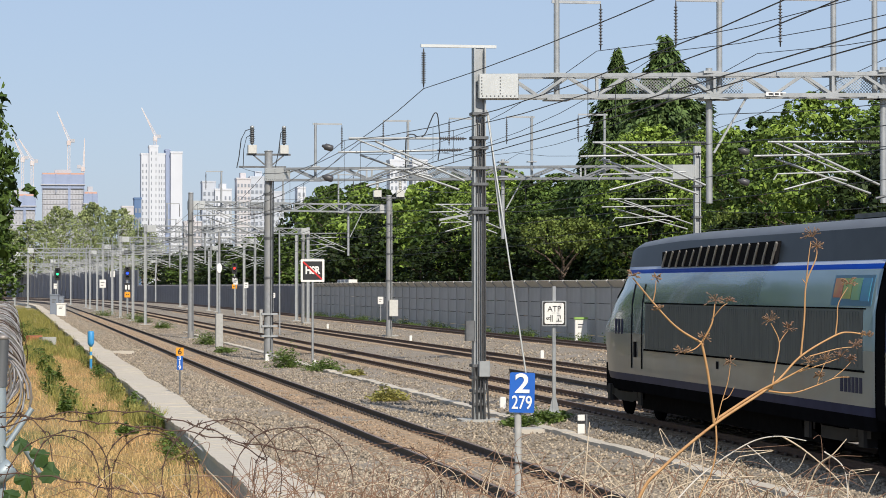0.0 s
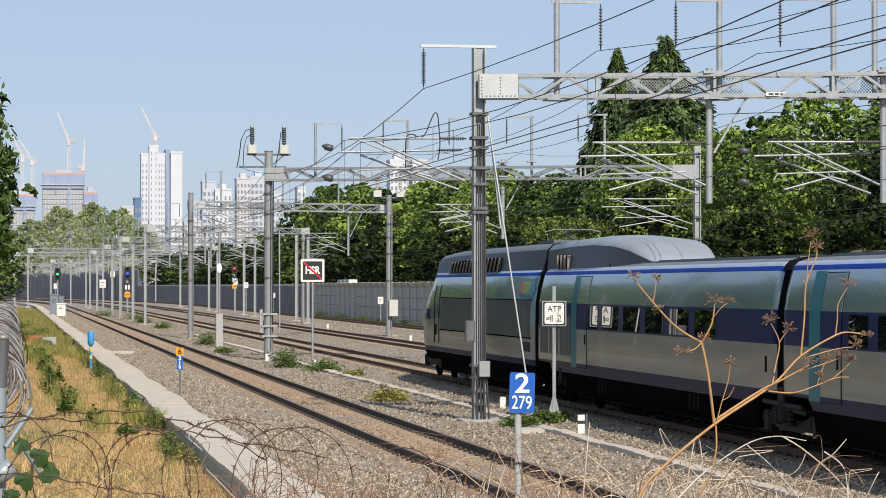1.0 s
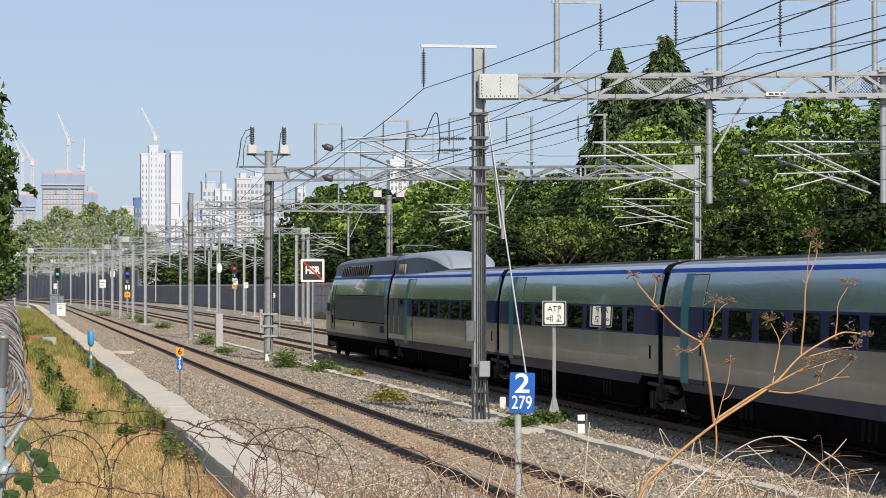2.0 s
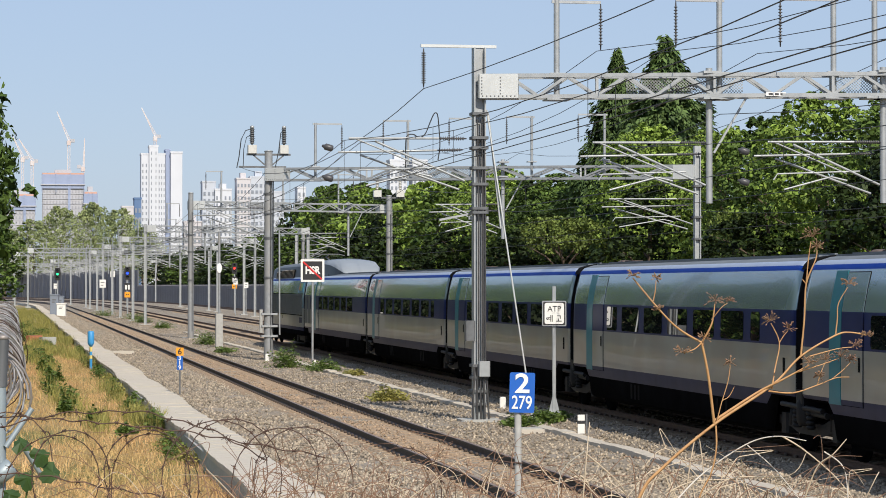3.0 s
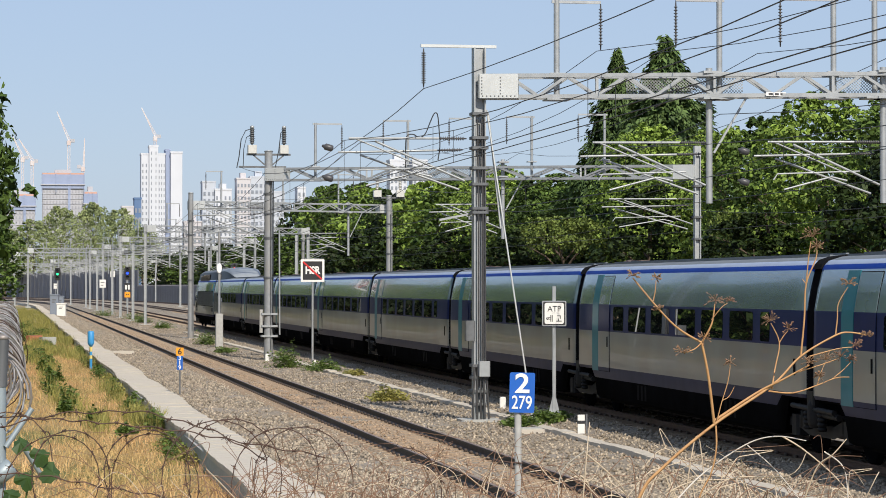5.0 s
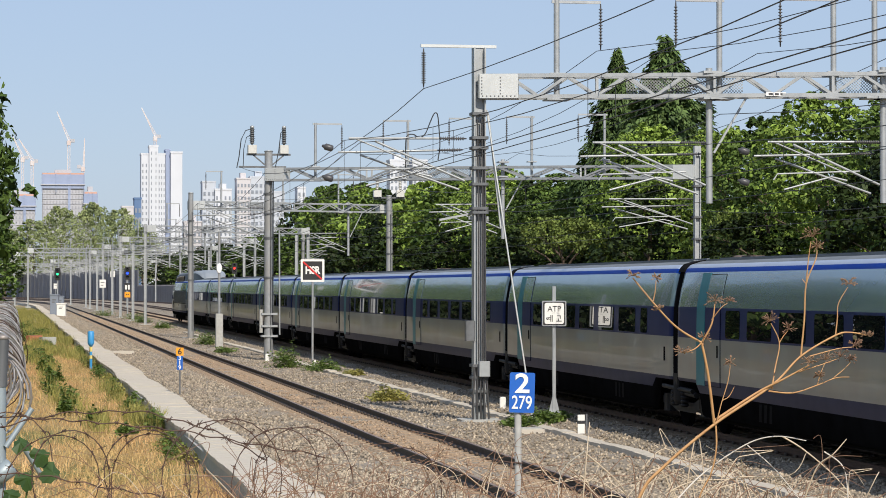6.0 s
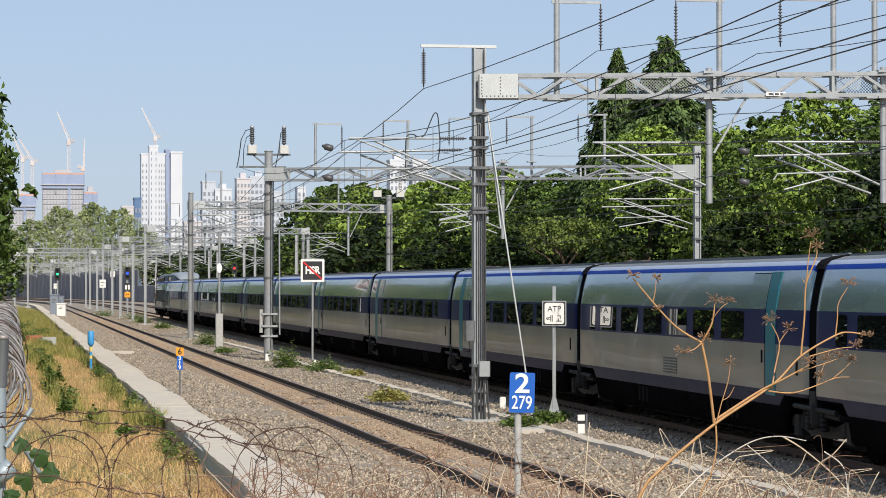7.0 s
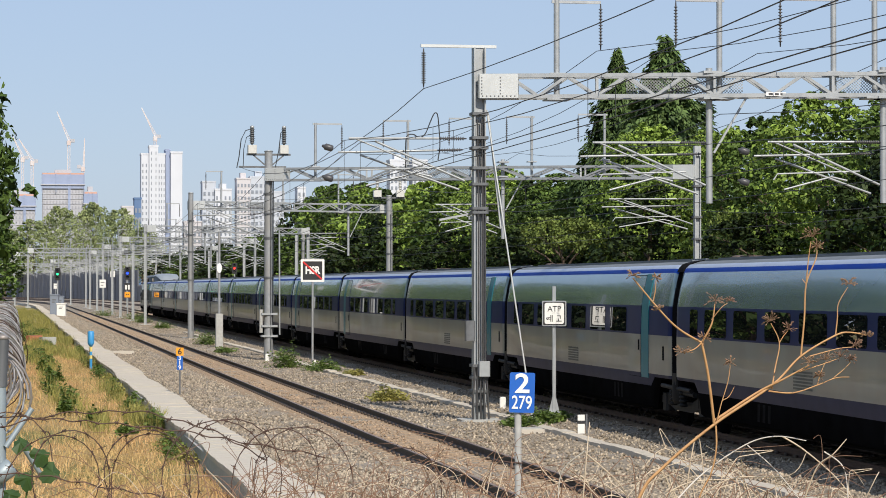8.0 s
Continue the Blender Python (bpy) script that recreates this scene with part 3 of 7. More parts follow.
def coach(length, door_front, motor=False, vent=False):
    """A trailer coach; its front joint is at y = 0 and it reaches back to -length."""
    car = thing("train_coach", "silver-grey high-speed train coach with dark blue window band", "train coach", group="coaches of the train")
    g = Geo()
    gap = 0.22
    ys = [-gap, -gap - 0.06, -gap - 0.25, -gap - 1.45, -gap - 1.75] + [-gap - 1.75 - (length - 2 * gap - 3.5) * k / 4 for k in range(1, 4)]
    ys += [-length + gap + 1.75, -length + gap + 1.45, -length + gap + 0.25, -length + gap + 0.06, -length + gap]
    sec = []
    for y in ys:
        e = min(-gap - y, y + length - gap)
        sh = 0.05 if e < 0.01 else 0.012 if e < 0.1 else 0.0
        lift = 1.0 if e < 1.6 else 0.0  # the skirt is cut away over the bogies
        sec.append(ring(y, [(max(0, w - sh), max(z, (1.0 + 0.03 * i) * lift) - sh * (z > 3)) for i, (w, z) in enumerate(HALF)]))
    g.loft(sec, SLOT + SLOT[::-1] + [6])
    part("body", g, BODY_MATS, car)
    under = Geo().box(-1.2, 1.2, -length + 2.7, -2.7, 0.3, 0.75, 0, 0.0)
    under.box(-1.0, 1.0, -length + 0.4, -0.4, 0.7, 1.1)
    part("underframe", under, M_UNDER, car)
    # bellows over the joint
    bl = Geo()
    for k in range(5):
        y = 0.225 - k * 0.09
        bl.loft([ring(yy, [(max(0, w * 0.985 - i), z - i * (z > 3)) for w, z in [(1.28, 0.8)] + HALF[2:]]) for yy, i in ((y, 0.02), (y - 0.022, 0.07), (y - 0.045, 0.09), (y - 0.068, 0.07), (y - 0.09, 0.02))], smooth=False)
    part("bellows", bl, M_BLACK, car)
    cap = Geo()
    cap.loft([ring(y, [(w, z + 0.012) for w, z in HALF[8:]]) for y in (0.225, -0.225)], smooth=False)
    part("joint_cover", cap, M_BLACK, car)
    # roof ribs
    for x in (-0.85, -0.55, 0.55, 0.85):
        z = float(np.interp(abs(x), [0, 0.6, 0.98, 1.17], [3.64, 3.62, 3.57, 3.51]))
        part("roof_rib", Geo().box(x - 0.03, x + 0.03, -length + 0.5, -0.5, z - 0.02, z + 0.03), M_ROOF, car)
    pod = Geo()
    pod.turned((-0.35, -1.3, 3.6), (0, 0, 1), [(0, 0.2), (0.05, 0.2), (0.09, 0.12), (0.1, 0.04)], 10)
    pod.box(-0.5, -0.2, -2.6, -1.8, 3.6, 3.68, 0, 0.08)
    part("roof_cowl", pod, M_COWL, car)
    # skirt slots and side details
    for y in (-length * 0.32, -length * 0.70):
        sl = Geo()
        for k in range(3):
            sec = [[(side_x(z) - 0.006, yy - (z - 0.5) * 0.5, z) for z in (0.48, 0.82)] + [(side_x(z) + 0.02, yy - (z - 0.5) * 0.5, z) for z in (0.82, 0.48)] for yy in (y - k * 0.34, y - k * 0.34 - 0.17)]
            sl.loft(sec, smooth=False)
        part("skirt_slot", sl, M_BLACK, car)
    if motor:
        rows = [(-6.35, 1.0)] + [(-7.85 - 2.1 * k, 1.6) for k in range(5)]
    elif door_front:
        rows = [(-4.0, 1.0)] + [(-5.5 - 2.1 * k, 1.6) for k in range(5)] + [(-16.0, 0.6)]
    else:
        rows = [(-1.4, 0.6)] + [(-2.55 - 2.12 * k, 1.6) for k in range(6)]
    for y, w in rows:
        part("window", WINDOWS[w], None, car, at=pose(0, y, 0))
    if motor:
        add_door(car, -5.05, True)
    else:
        add_door(car, -2.5 if door_front else -15.05, door_front)
    if vent:
        v = Geo()
        for k in range(6):
            side_panel(v, -8.6, -9.7, 1.2 + k * 0.06, 1.235 + k * 0.06, 0.012, 0, 1)
        part("side_grille", v, M_LOUVRE, car)
    lab = Geo()
    lab.box(side_x(2.0) - 0.012, side_x(2.0), -length + 0.75, -length + 0.85, 1.45, 1.75)
    part("fitting", lab, M_BLACK, car)
    add_bogie(car, 0.0 if not motor else -3.0)
    if motor:
        fair = Geo()
        secs = []
        for y, h, w in ((-0.15, 0.66, 1.0), (-3.0, 0.74, 1.0), (-5.5, 0.75, 1.0), (-7.5, 0.66, 0.97), (-8.7, 0.5, 0.9), (-9.5, 0.28, 0.78), (-10.0, 0.03, 0.55)):
            top = 3.56 + h
            half = [(1.22 * w, 3.42), (1.18 * w, 3.46), (1.12 * w, 3.46 + (top - 3.46) * 0.72), (1.0 * w, 3.46 + (top - 3.46) * 0.92), (0.5 * w, top), (0, top + 0.02)]
            secs.append(ring(y, half))
        fair.loft(secs, [0, 0, 1, 1, 1, 1, 1, 1, 0, 0, 0])
        rf = part("roof_fairing", fair, [M_CAB, M_FAIR], car)
        for y in (-4.2, -5.8, -7.4):
            part("panel_seam", Geo().box(-1.15, 1.15, y - 0.015, y + 0.015, 3.5, 3.6), M_BLACK, rf)
        for k in range(4):
            part("vent_blade", Geo().box(-1.24, -1.1, -1.75 - 0.42 * k, -1.68 - 0.42 * k, 3.5, 3.86, 0, 0, pose(0, 0, 0, 0, 6 * 0, 0)), M_BRONZE, rf)
        part("vent", Geo().box(-1.19, -1.0, -3.0, -1.65, 3.49, 3.87), M_BLACK, rf)
        for a, b, z0, z1 in ((-0.6, -1.5, 1.3, 2.6), (-1.75, -2.75, 1.3, 2.6), (-3.05, -4.35, 1.3, 2.3)):
            lv = Geo()
            side_panel(lv, a, b, z0, z1, 0.01, 0, 4)
            part("louvre", lv, M_LOUVRE, car)
        lv = Geo()
        side_panel(lv, -3.3, -3.75, 2.42, 2.56, 0.01, 0, 1)
        part("vent", lv, M_BLACK, car)
    return car


def power_car():
    """The driving power car at the head; its rear joint is at y = 0 and its nose points to +y."""
    car = thing("power_car", "silver-grey high-speed power car with louvred side and roof vents", "train locomotive", group="")
    L = 23.1
    tops = ([0.0, 0.15, 0.5, 1.0, 1.6, 2.2, 3.0, 4.0, 5.5, 7.5, 9.5, L], [1.75, 2.05, 2.48, 2.95, 3.36, 3.6, 3.82, 3.97, 4.1, 4.18, 4.23, 4.25])
    lows = ([0.0, 0.15, 0.5, 1.0, 2.0, L], [1.3, 1.0, 0.82, 0.72, 0.66, 0.66])

    def half_w(d, z):
        """Half width of the nose d metres behind its tip, at height z."""
        a = float(np.interp(z, [0.6, 1.2, 2.0, 2.6, 3.1, 3.5, 4.1], [0.36, 0.56, 0.58, 0.36, 0.08, -0.02, -0.2]))
        full = -side_x(max(0.7, min(z, 3.5)))
        return max(0.05, sum(min(full, a + 0.24 * max(0, d + e)) for e in (-0.5, 0, 0.5)) / 3)

    zs = [0.0, 0.9, 0.95, 1.06, 1.98, 2.62, 3.0, 3.34, 3.43, 3.5]
    secs = []
    for d in (0.0, 0.06, 0.15, 0.3, 0.5, 0.75, 1.0, 1.3, 1.6, 1.9, 2.2, 2.6, 3.0, 3.5, 4.0, 4.7, 5.5, 6.5, 7.5, 9.5, 15.0, L - 0.36, L - 0.3):
        zr, zb = float(np.interp(d, *tops)), float(np.interp(d, *lows))
        shrink = 0.04 if d > L - 0.32 else 0.0
        half = []
        side_top = min(3.5, zr - 0.14)
        for i, z in enumerate(zs):
            zz = max(zb + i * 0.004, min(z, side_top - (len(zs) - i) * 0.006))
            half.append((half_w(d, zz) * (0.5 if d == 0 else 0.85 if d < 0.1 else 1) - shrink, zz))
        wt = half[-1][0]
        half += [(wt * 0.93, side_top + (zr - side_top) * 0.72), (wt * 0.80, side_top + (zr - side_top) * 0.93), (wt * 0.4, zr), (0, zr + 0.015)]
        secs.append(ring(L - d, half))
    slots = [6, 3, 3, 1, 0, 0, 0, 4, 5, 8, 7, 7, 7]
    g = Geo().loft(secs, slots + slots[::-1] + [6])
    body = part("body", g, BODY_MATS[:7] + [M_CAB_ROOF, M_CAB], car)
    part("underframe", Geo().box(-1.2, 1.2, 3.8, L - 6.2, 0.28, 0.75).box(-0.95, 0.95, 0.4, L - 1.6, 0.5, 1.2), M_UNDER, car)
    # ribbed side grille
    lv = Geo()
    side_panel(lv, 15.6, 0.8, 1.66, 2.66, 0.012, 0, 5)
    grille = part("grille_frame", lv, M_GRILLE, car)
    rib = Geo()
    y = 15.5
    while y > 0.95:
        side_panel(rib, y, y - 0.09, 1.7, 2.62, 0.0155, 0, 5)
        y -= 0.15
    part("grille_rib", rib, M_GRILLE, grille)
    # roof vents
    vent = Geo()
    for sgn in (-1, 1):
        vent.loft([[(sgn * (1.25 * w), y, 3.47), (sgn * (1.225 * w), y, zt), (sgn * (0.9 * w), y, zt), (sgn * (0.9 * w), y, 3.47)] for y, zt, w in ((15.0, 3.8, 0.985), (12.5, 3.86, 1.0), (6.4, 3.9, 1.0))], smooth=False)
    v = part("roof_vent", vent, M_BLACK, car)
    for k in range(15):
        y = 14.85 - k * 0.59
        w = float(np.interp(y, [6.3, 12.0, 14.3], [1.0, 1.0, 0.99]))
        part("vent_blade", Geo().bar((-1.265 * w, y, 3.47), (-1.235 * w, y - 0.26, 3.87 if y < 12 else 3.8), 0.035, 0.06), M_BRONZE, v)
    # windscreen wrapping the nose
    ws = Geo()
    for sgn in (1, -1):
        rows = []
        for z in (2.74, 2.88, 3.02, 3.16, 3.3):
            d0 = float(np.interp(z, tops[1], tops[0]))
            row = [(0.0, L - d0 + 0.03, z + 0.02)]
            for k in range(1, 7):
                d = d0 + (3.5 - d0) * k / 6
                row.append((sgn * (half_w(d, z) + 0.025), L - d + 0.02, z + 0.02))
            rows.append(row)
        ws.loft(rows, smooth=True, caps=False)
    part("windscreen", ws, M_GLASS, car)
    # cab door, picture panel, marks
    for y in (16.9, 15.95):
        seam = Geo()
        zz = [1.2, 1.6, 2.2, 2.7, 3.1]
        seam.loft([[(-half_w(L - yy, z) - 0.014, yy, z) for z in zz] + [(-half_w(L - yy, z) + 0.05, yy, z) for z in reversed(zz)] for yy in (y, y - 0.07)], smooth=False)
        part("cab_door_seam", seam, M_BLACK, car)
    part("handle", Geo().box(-half_w(L - 16.5, 1.6) - 0.03, -half_w(L - 16.5, 1.6) + 0.05, 16.42, 16.58, 1.45, 1.8), M_BLACK, car)
    logo = Geo()
    for k in range(3):
        y = 17.75 + k * 0.3
        logo.loft([[(-half_w(L - yy, z) - 0.012, yy, z) for z in (1.95, 2.12, 2.3)] + [(-half_w(L - yy, z) + 0.03, yy, z) for z in (2.3, 2.12, 1.95)] for yy in (y, y + 0.13)], smooth=False)
    part("marking", logo, M_PURPLE, car)
    for z0, z1 in ((1.62, 1.655), (2.665, 2.69)):
        trim = Geo()
        side_panel(trim, 15.7, 0.7, z0, z1, 0.02, 0, 1)
        part("trim", trim, M_SKIRT, car)
    frame_ = Geo()
    side_panel(frame_, 2.55, 0.45, 2.72, 3.24, 0.012, 0, 3)
    pic = part("picture_panel", frame_, M_PICT, car, "multicoloured square picture panel")
    for k, m in enumerate((M_PICT_RED, M_PICT_GOLD, M_PICT_GREEN, M_PICT_BLUE)):
        st = Geo()
        side_panel(st, 2.46 - k * 0.48, 2.02 - k * 0.48, 2.86 - 0.02 * k, 3.19, 0.02, 0, 3)
        part("picture_stripe", st, m, pic)
    for sgn in (1, -1):
        apron = Geo().loft([[(sgn * (half_w(d, z) + 0.02), L - d * (1 + (1.15 - z) * 0.6) + 0.03, z) for d in (0.0, 0.08, 0.25, 0.5, 0.85)] for z in (0.62, 0.8, 1.0, 1.2)], caps=False)
        part("nose_apron", apron, M_SILVER_LOW, car)
    mk = Geo()
    for k in range(6):
        side_panel(mk, 1.95 - k * 0.2, 1.82 - k * 0.2, 1.27, 1.53, 0.008, 0, 1, False)
    part("marking", mk, M_PURPLE, car)
    mk2 = Geo().box(side_x(1.4) - 0.012, side_x(1.4), 9.6, 9.75, 1.4, 1.55)
    part("fitting", mk2, M_BLACK, car)
    add_bogie(car, 3.0, shared=False)
    add_bogie(car, L - 4.6, shared=False)
    pl = Geo().box(-0.6, 0.6, L - 1.9, L - 1.6, 0.25, 0.75, 0, 0.1)
    part("snow_plough", pl, M_UNDER, car)
    # folded pantograph on the roof
    pg = Geo()
    pg.box(-0.7, 0.7, 1.2, 3.4, 4.24, 4.32)
    pg.tube([(0, 1.5, 4.32), (0, 3.2, 4.5), (0, 2.0, 4.6)], 0.035)
    pg.tube([(-0.8, 2.0, 4.55), (-0.5, 2.0, 4.62), (0.5, 2.0, 4.62), (0.8, 2.0, 4.55)], 0.025)
    part("pantograph", pg, M_STEEL_DARK, car)
    return car


R1 = 22.15
PITCH = 18.95


def joint_at(t):
    """Where the joint behind the first coach is, along the line."""
    return 17.9 + 27.61 * t + 0.062 * t * t


TRAIN = []


def build_train():
    for w in (0.42, 0.6, 1.0, 1.6):
        WINDOWS[w] = window_mesh(w)
    TRAIN.append((power_car(), R1))
    TRAIN.append((coach(R1, True, motor=True), R1))
    a, b = coach(PITCH, True), coach(PITCH, False, vent=True)
    for i in range(14):
        src = a if i <= 7 else b
        ob = src if i in (0, 8) else copy_thing(src, Matrix.Identity(4))
        TRAIN.append((ob, -PITCH * i))


def motions():
    for ob, off in TRAIN:
        walk(ob, [(k * 0.5, pose(RAIL_P, joint_at(k * 0.5) + off, 0)) for k in range(17)])


# ---- overhead line ----
def insulator(g, a, b, r=0.06, n=9, slot=0, core=0.022):
    """A string of sheds between a and b."""
    a, b = Vector(a), Vector(b)
    L = (b - a).length
    rings = [(0, 0.015)]
    for k in range(n):
        d = L * (0.12 + 0.76 * k / (n - 1))
        rings += [(d - 0.016, core), (d, r), (d + 0.018, core)]
    rings.append((L, 0.015))
    return g.turned(a, b - a, rings, 8, slot)


def h_section(g, x, y, w, d, z0, z1, flange=0.035, web=0.025):
    """A rolled H section standing at (x, y): flanges across x, one web between them."""
    a, b, f, k = w / 2, d / 2, w / 2 - flange, web / 2
    ring_ = [(-a, -b), (-f, -b), (-f, -k), (f, -k), (f, -b), (a, -b), (a, b), (f, b), (f, k), (-f, k), (-f, b), (-a, b)]
    n = len(ring_)
    return g.add([(x + px, y + py, z) for z in (z0, z1) for px, py in ring_],
                 [tuple(range(n)), tuple(range(2 * n - 1, n - 1, -1))] + [(i, (i + 1) % n, n + (i + 1) % n, n + i) for i in range(n)])


def h_mast(p, s, z0, z1, w=0.36, d=0.30, turn=0.0, group="catenary masts", name="catenary_mast"):
    """A steel H-section mast on a concrete footing."""
    m = thing(name, "grey galvanised steel H-section catenary mast on a concrete footing", "catenary mast", pose(p, s, 0, 0, 0, turn), group)
    g = Geo()
    h_section(g, 0, 0, w, d, z0, z1)
    part("column", g, M_STEEL, m)
    part("footing", Geo().box(-0.45, 0.45, -0.4, 0.4, z0 - 0.5, z0 + 0.06, 0, 0.05), M_POLE, m)
    return m


def round_pole(p, s, z0, z1, r0=0.16, r1=0.12, label="round grey steel pole with clamps beside the track"):
    m = thing("line_pole", label, "pole", pose(p, s, 0), "poles along the line")
    part("shaft", Geo().tube([(0, 0, z0 - 0.4), (0, 0, z1)], r0, 14, taper=r1), M_MAST, m)
    if z1 > 7:
        for z in (3.4, 5.2, 6.3, 7.2):
            part("band", Geo().tube([(0, 0, z), (0, 0, z + 0.09)], r0 * 1.12, 12), M_STEEL_DARK, m)
        part("riser_cable", Geo().tube([(r0 * 0.4, -r0 - 0.02, 0.2), (r0 * 0.4, -r0 - 0.02, z1 - 1.2)], 0.028, 5), M_STEEL_DARK, m)
    part("cap", Geo().turned((0, 0, z1), (0, 0, 1), [(0, r1 * 1.1), (0.05, r1 * 1.1), (0.07, r1 * 0.5)], 12), M_STEEL, m)
    return m


def cantilever(owner, x, y, z=6.6, reach=2.9, way=-1, detail=True, dz=0.0):
    """Bracket tubes from a mast or drop tube out over the track, in the owner's space."""
    arm = Geo()
    X = lambda d: x + way * d
    arm.tube([(X(0.75), y, z), (X(reach + 0.05), y, z - 0.02)], 0.032, 6)
    arm.tube([(X(0.7), y + 0.5, z - 0.27), (X(reach + 0.25), y + 0.5, z - 0.34)], 0.03, 6)
    arm.tube([(X(0.1), y, z - 1.05), (X(reach - 0.6), y, z - 0.08)], 0.032, 6)
    arm.tube([(X(0.15), y + 0.5, z - 1.25), (X(reach - 0.3), y + 0.5, z - 0.4)], 0.03, 6)
    part("bracket_tube", arm, M_STEEL, owner)
    if detail:
        reg = Geo()
        reg.tube([(X(0.6), y, z - 0.72), (X(reach - 0.2), y, z - 0.8), (X(reach - 0.1), y, z - 0.95)], 0.022, 6)
        reg.tube([(X(0.9), y + 0.1, z - 0.95), (X(1.3), y + 0.1, z - 0.86), (X(reach - 0.4), y + 0.1, z - 1.18)], 0.026, 6)
        reg.tube([(X(reach - 0.1), y, z - 0.02), (X(0.95), y, z - 0.78)], 0.022, 6)
        part("steady_arm", reg, M_STEEL, owner)
        ins = Geo()
        insulator(ins, (X(0.05), y, z), (X(0.78), y, z), 0.058, 11)
        part("insulator", ins, M_INSUL, owner)
        ins = Geo()
        insulator(ins, (X(0.05), y + 0.5, z - 0.25), (X(0.72), y + 0.5, z - 0.27), 0.05, 9)
        part("insulator", ins, M_INSUL, owner)
    if detail == 2:
        for up in (-0.22, -0.98):
            ball = Geo()
            ball.turned((X(reach + 0.5), y + 0.5, z + up), (way * 0.9, 0, 0.25), [(-0.13, 0.03), (-0.12, 0.07), (-0.08, 0.085), (0.07, 0.085), (0.1, 0.05), (0.16, 0.025)], 10)
            part("wire_clamp", ball, M_INSUL, owner)


def truss(owner, a, b, z0, z1, w=0.5, bays=18, mesh_bays=(), fall=0.0):
    """A four-chord lattice beam from a to b (x, y), in the owner's space."""
    a, b = Vector((*a, 0)), Vector((*b, 0))
    L = (b - a).length
    u = (b - a) / L
    n = Vector((-u.y, u.x, 0))
    P = lambda d, side, z: a + u * d + n * side * w / 2 + Vector((0, 0, z - fall * d / L))
    for side in (-1, 1):
        for z in (z0 + 0.03, z1 - 0.03):
            part("chord", Geo().bar(P(0, side, z), P(L, side, z), 0.095, 0.095), M_STEEL, owner)
    step = L / bays
    lace = Geo()
    for k in range(bays):
        d0, d1 = k * step, (k + 1) * step
        for side in (-1, 1):
            za, zb = (z0 + 0.04, z1 - 0.04) if k % 2 == 0 else (z1 - 0.04, z0 + 0.04)
            lace.bar(P(d0, side, za), P(d1, side, zb), 0.07, 0.07)
            if k % 4 == 0:
                lace.bar(P(d0, side, z0), P(d0, side, z1), 0.07, 0.07)
        lace.bar(P(d0, -1, z0), P(d1, 1, z0), 0.04, 0.012)
        lace.bar(P(d0, 1, z1), P(d1, -1, z1), 0.04, 0.012)
    part("lacing", lace, M_STEEL, owner)["kind"] = "stuff"
    for k0, k1 in mesh_bays:
        wire = Geo()
        d0, d1 = k0 * step, k1 * step
        h = z1 - z0 - 0.1
        m = int((d1 - d0 + h) / 0.075)
        for i in range(m):
            for flip in (0, 1):
                lo, hi = i * 0.075 - h, i * 0.075
                x0, x1_ = max(lo, 0), min(hi, d1 - d0)
                if x1_ - x0 < 0.02:
                    continue
                q0, q1 = d0 + x0, d0 + x1_
                ha, hb = x0 - lo, x1_ - lo
                if flip:
                    ha, hb = h - ha, h - hb
                wire.bar(P(q0, 1.0, z0 + 0.05 + ha), P(q1, 1.0, z0 + 0.05 + hb), 0.012)
        part("bird_mesh", wire, M_STEEL, owner)["kind"] = "stuff"
    plate = Geo().box(0, 0.95, -w / 2 - 0.056, w / 2 + 0.056, z0 - 0.01, z1 + 0.01)
    for end in (0, 1):
        q = math.degrees(math.atan2(u.y, u.x))
        at = pose(*(a if end == 0 else b - Vector((0, 0, fall))), 0, 0, q + 180 * end)
        e = part("end_plate", plate, M_PLATE, owner, at=at)
        bolts = Geo()
        for k in range(9):
            bolts.box(0.06 + k * 0.1, 0.085 + k * 0.1, -w / 2 - 0.07, -w / 2 - 0.056, z0 + 0.03, z0 + 0.055)
        for k in range(6):
            for xx in (0.04, 0.5):
                bolts.box(xx, xx + 0.025, -w / 2 - 0.07, -w / 2 - 0.056, z0 + 0.09 + k * 0.08, z0 + 0.115 + k * 0.08)
        part("bolts", bolts, M_STEEL_DARK, e)["kind"] = "stuff"


M_PLATE = mat("end_plate_zinc", (0.62, 0.64, 0.63), 0.45, 0.3, second=(0.54, 0.56, 0.55), scale=3)

GANTRIES = []


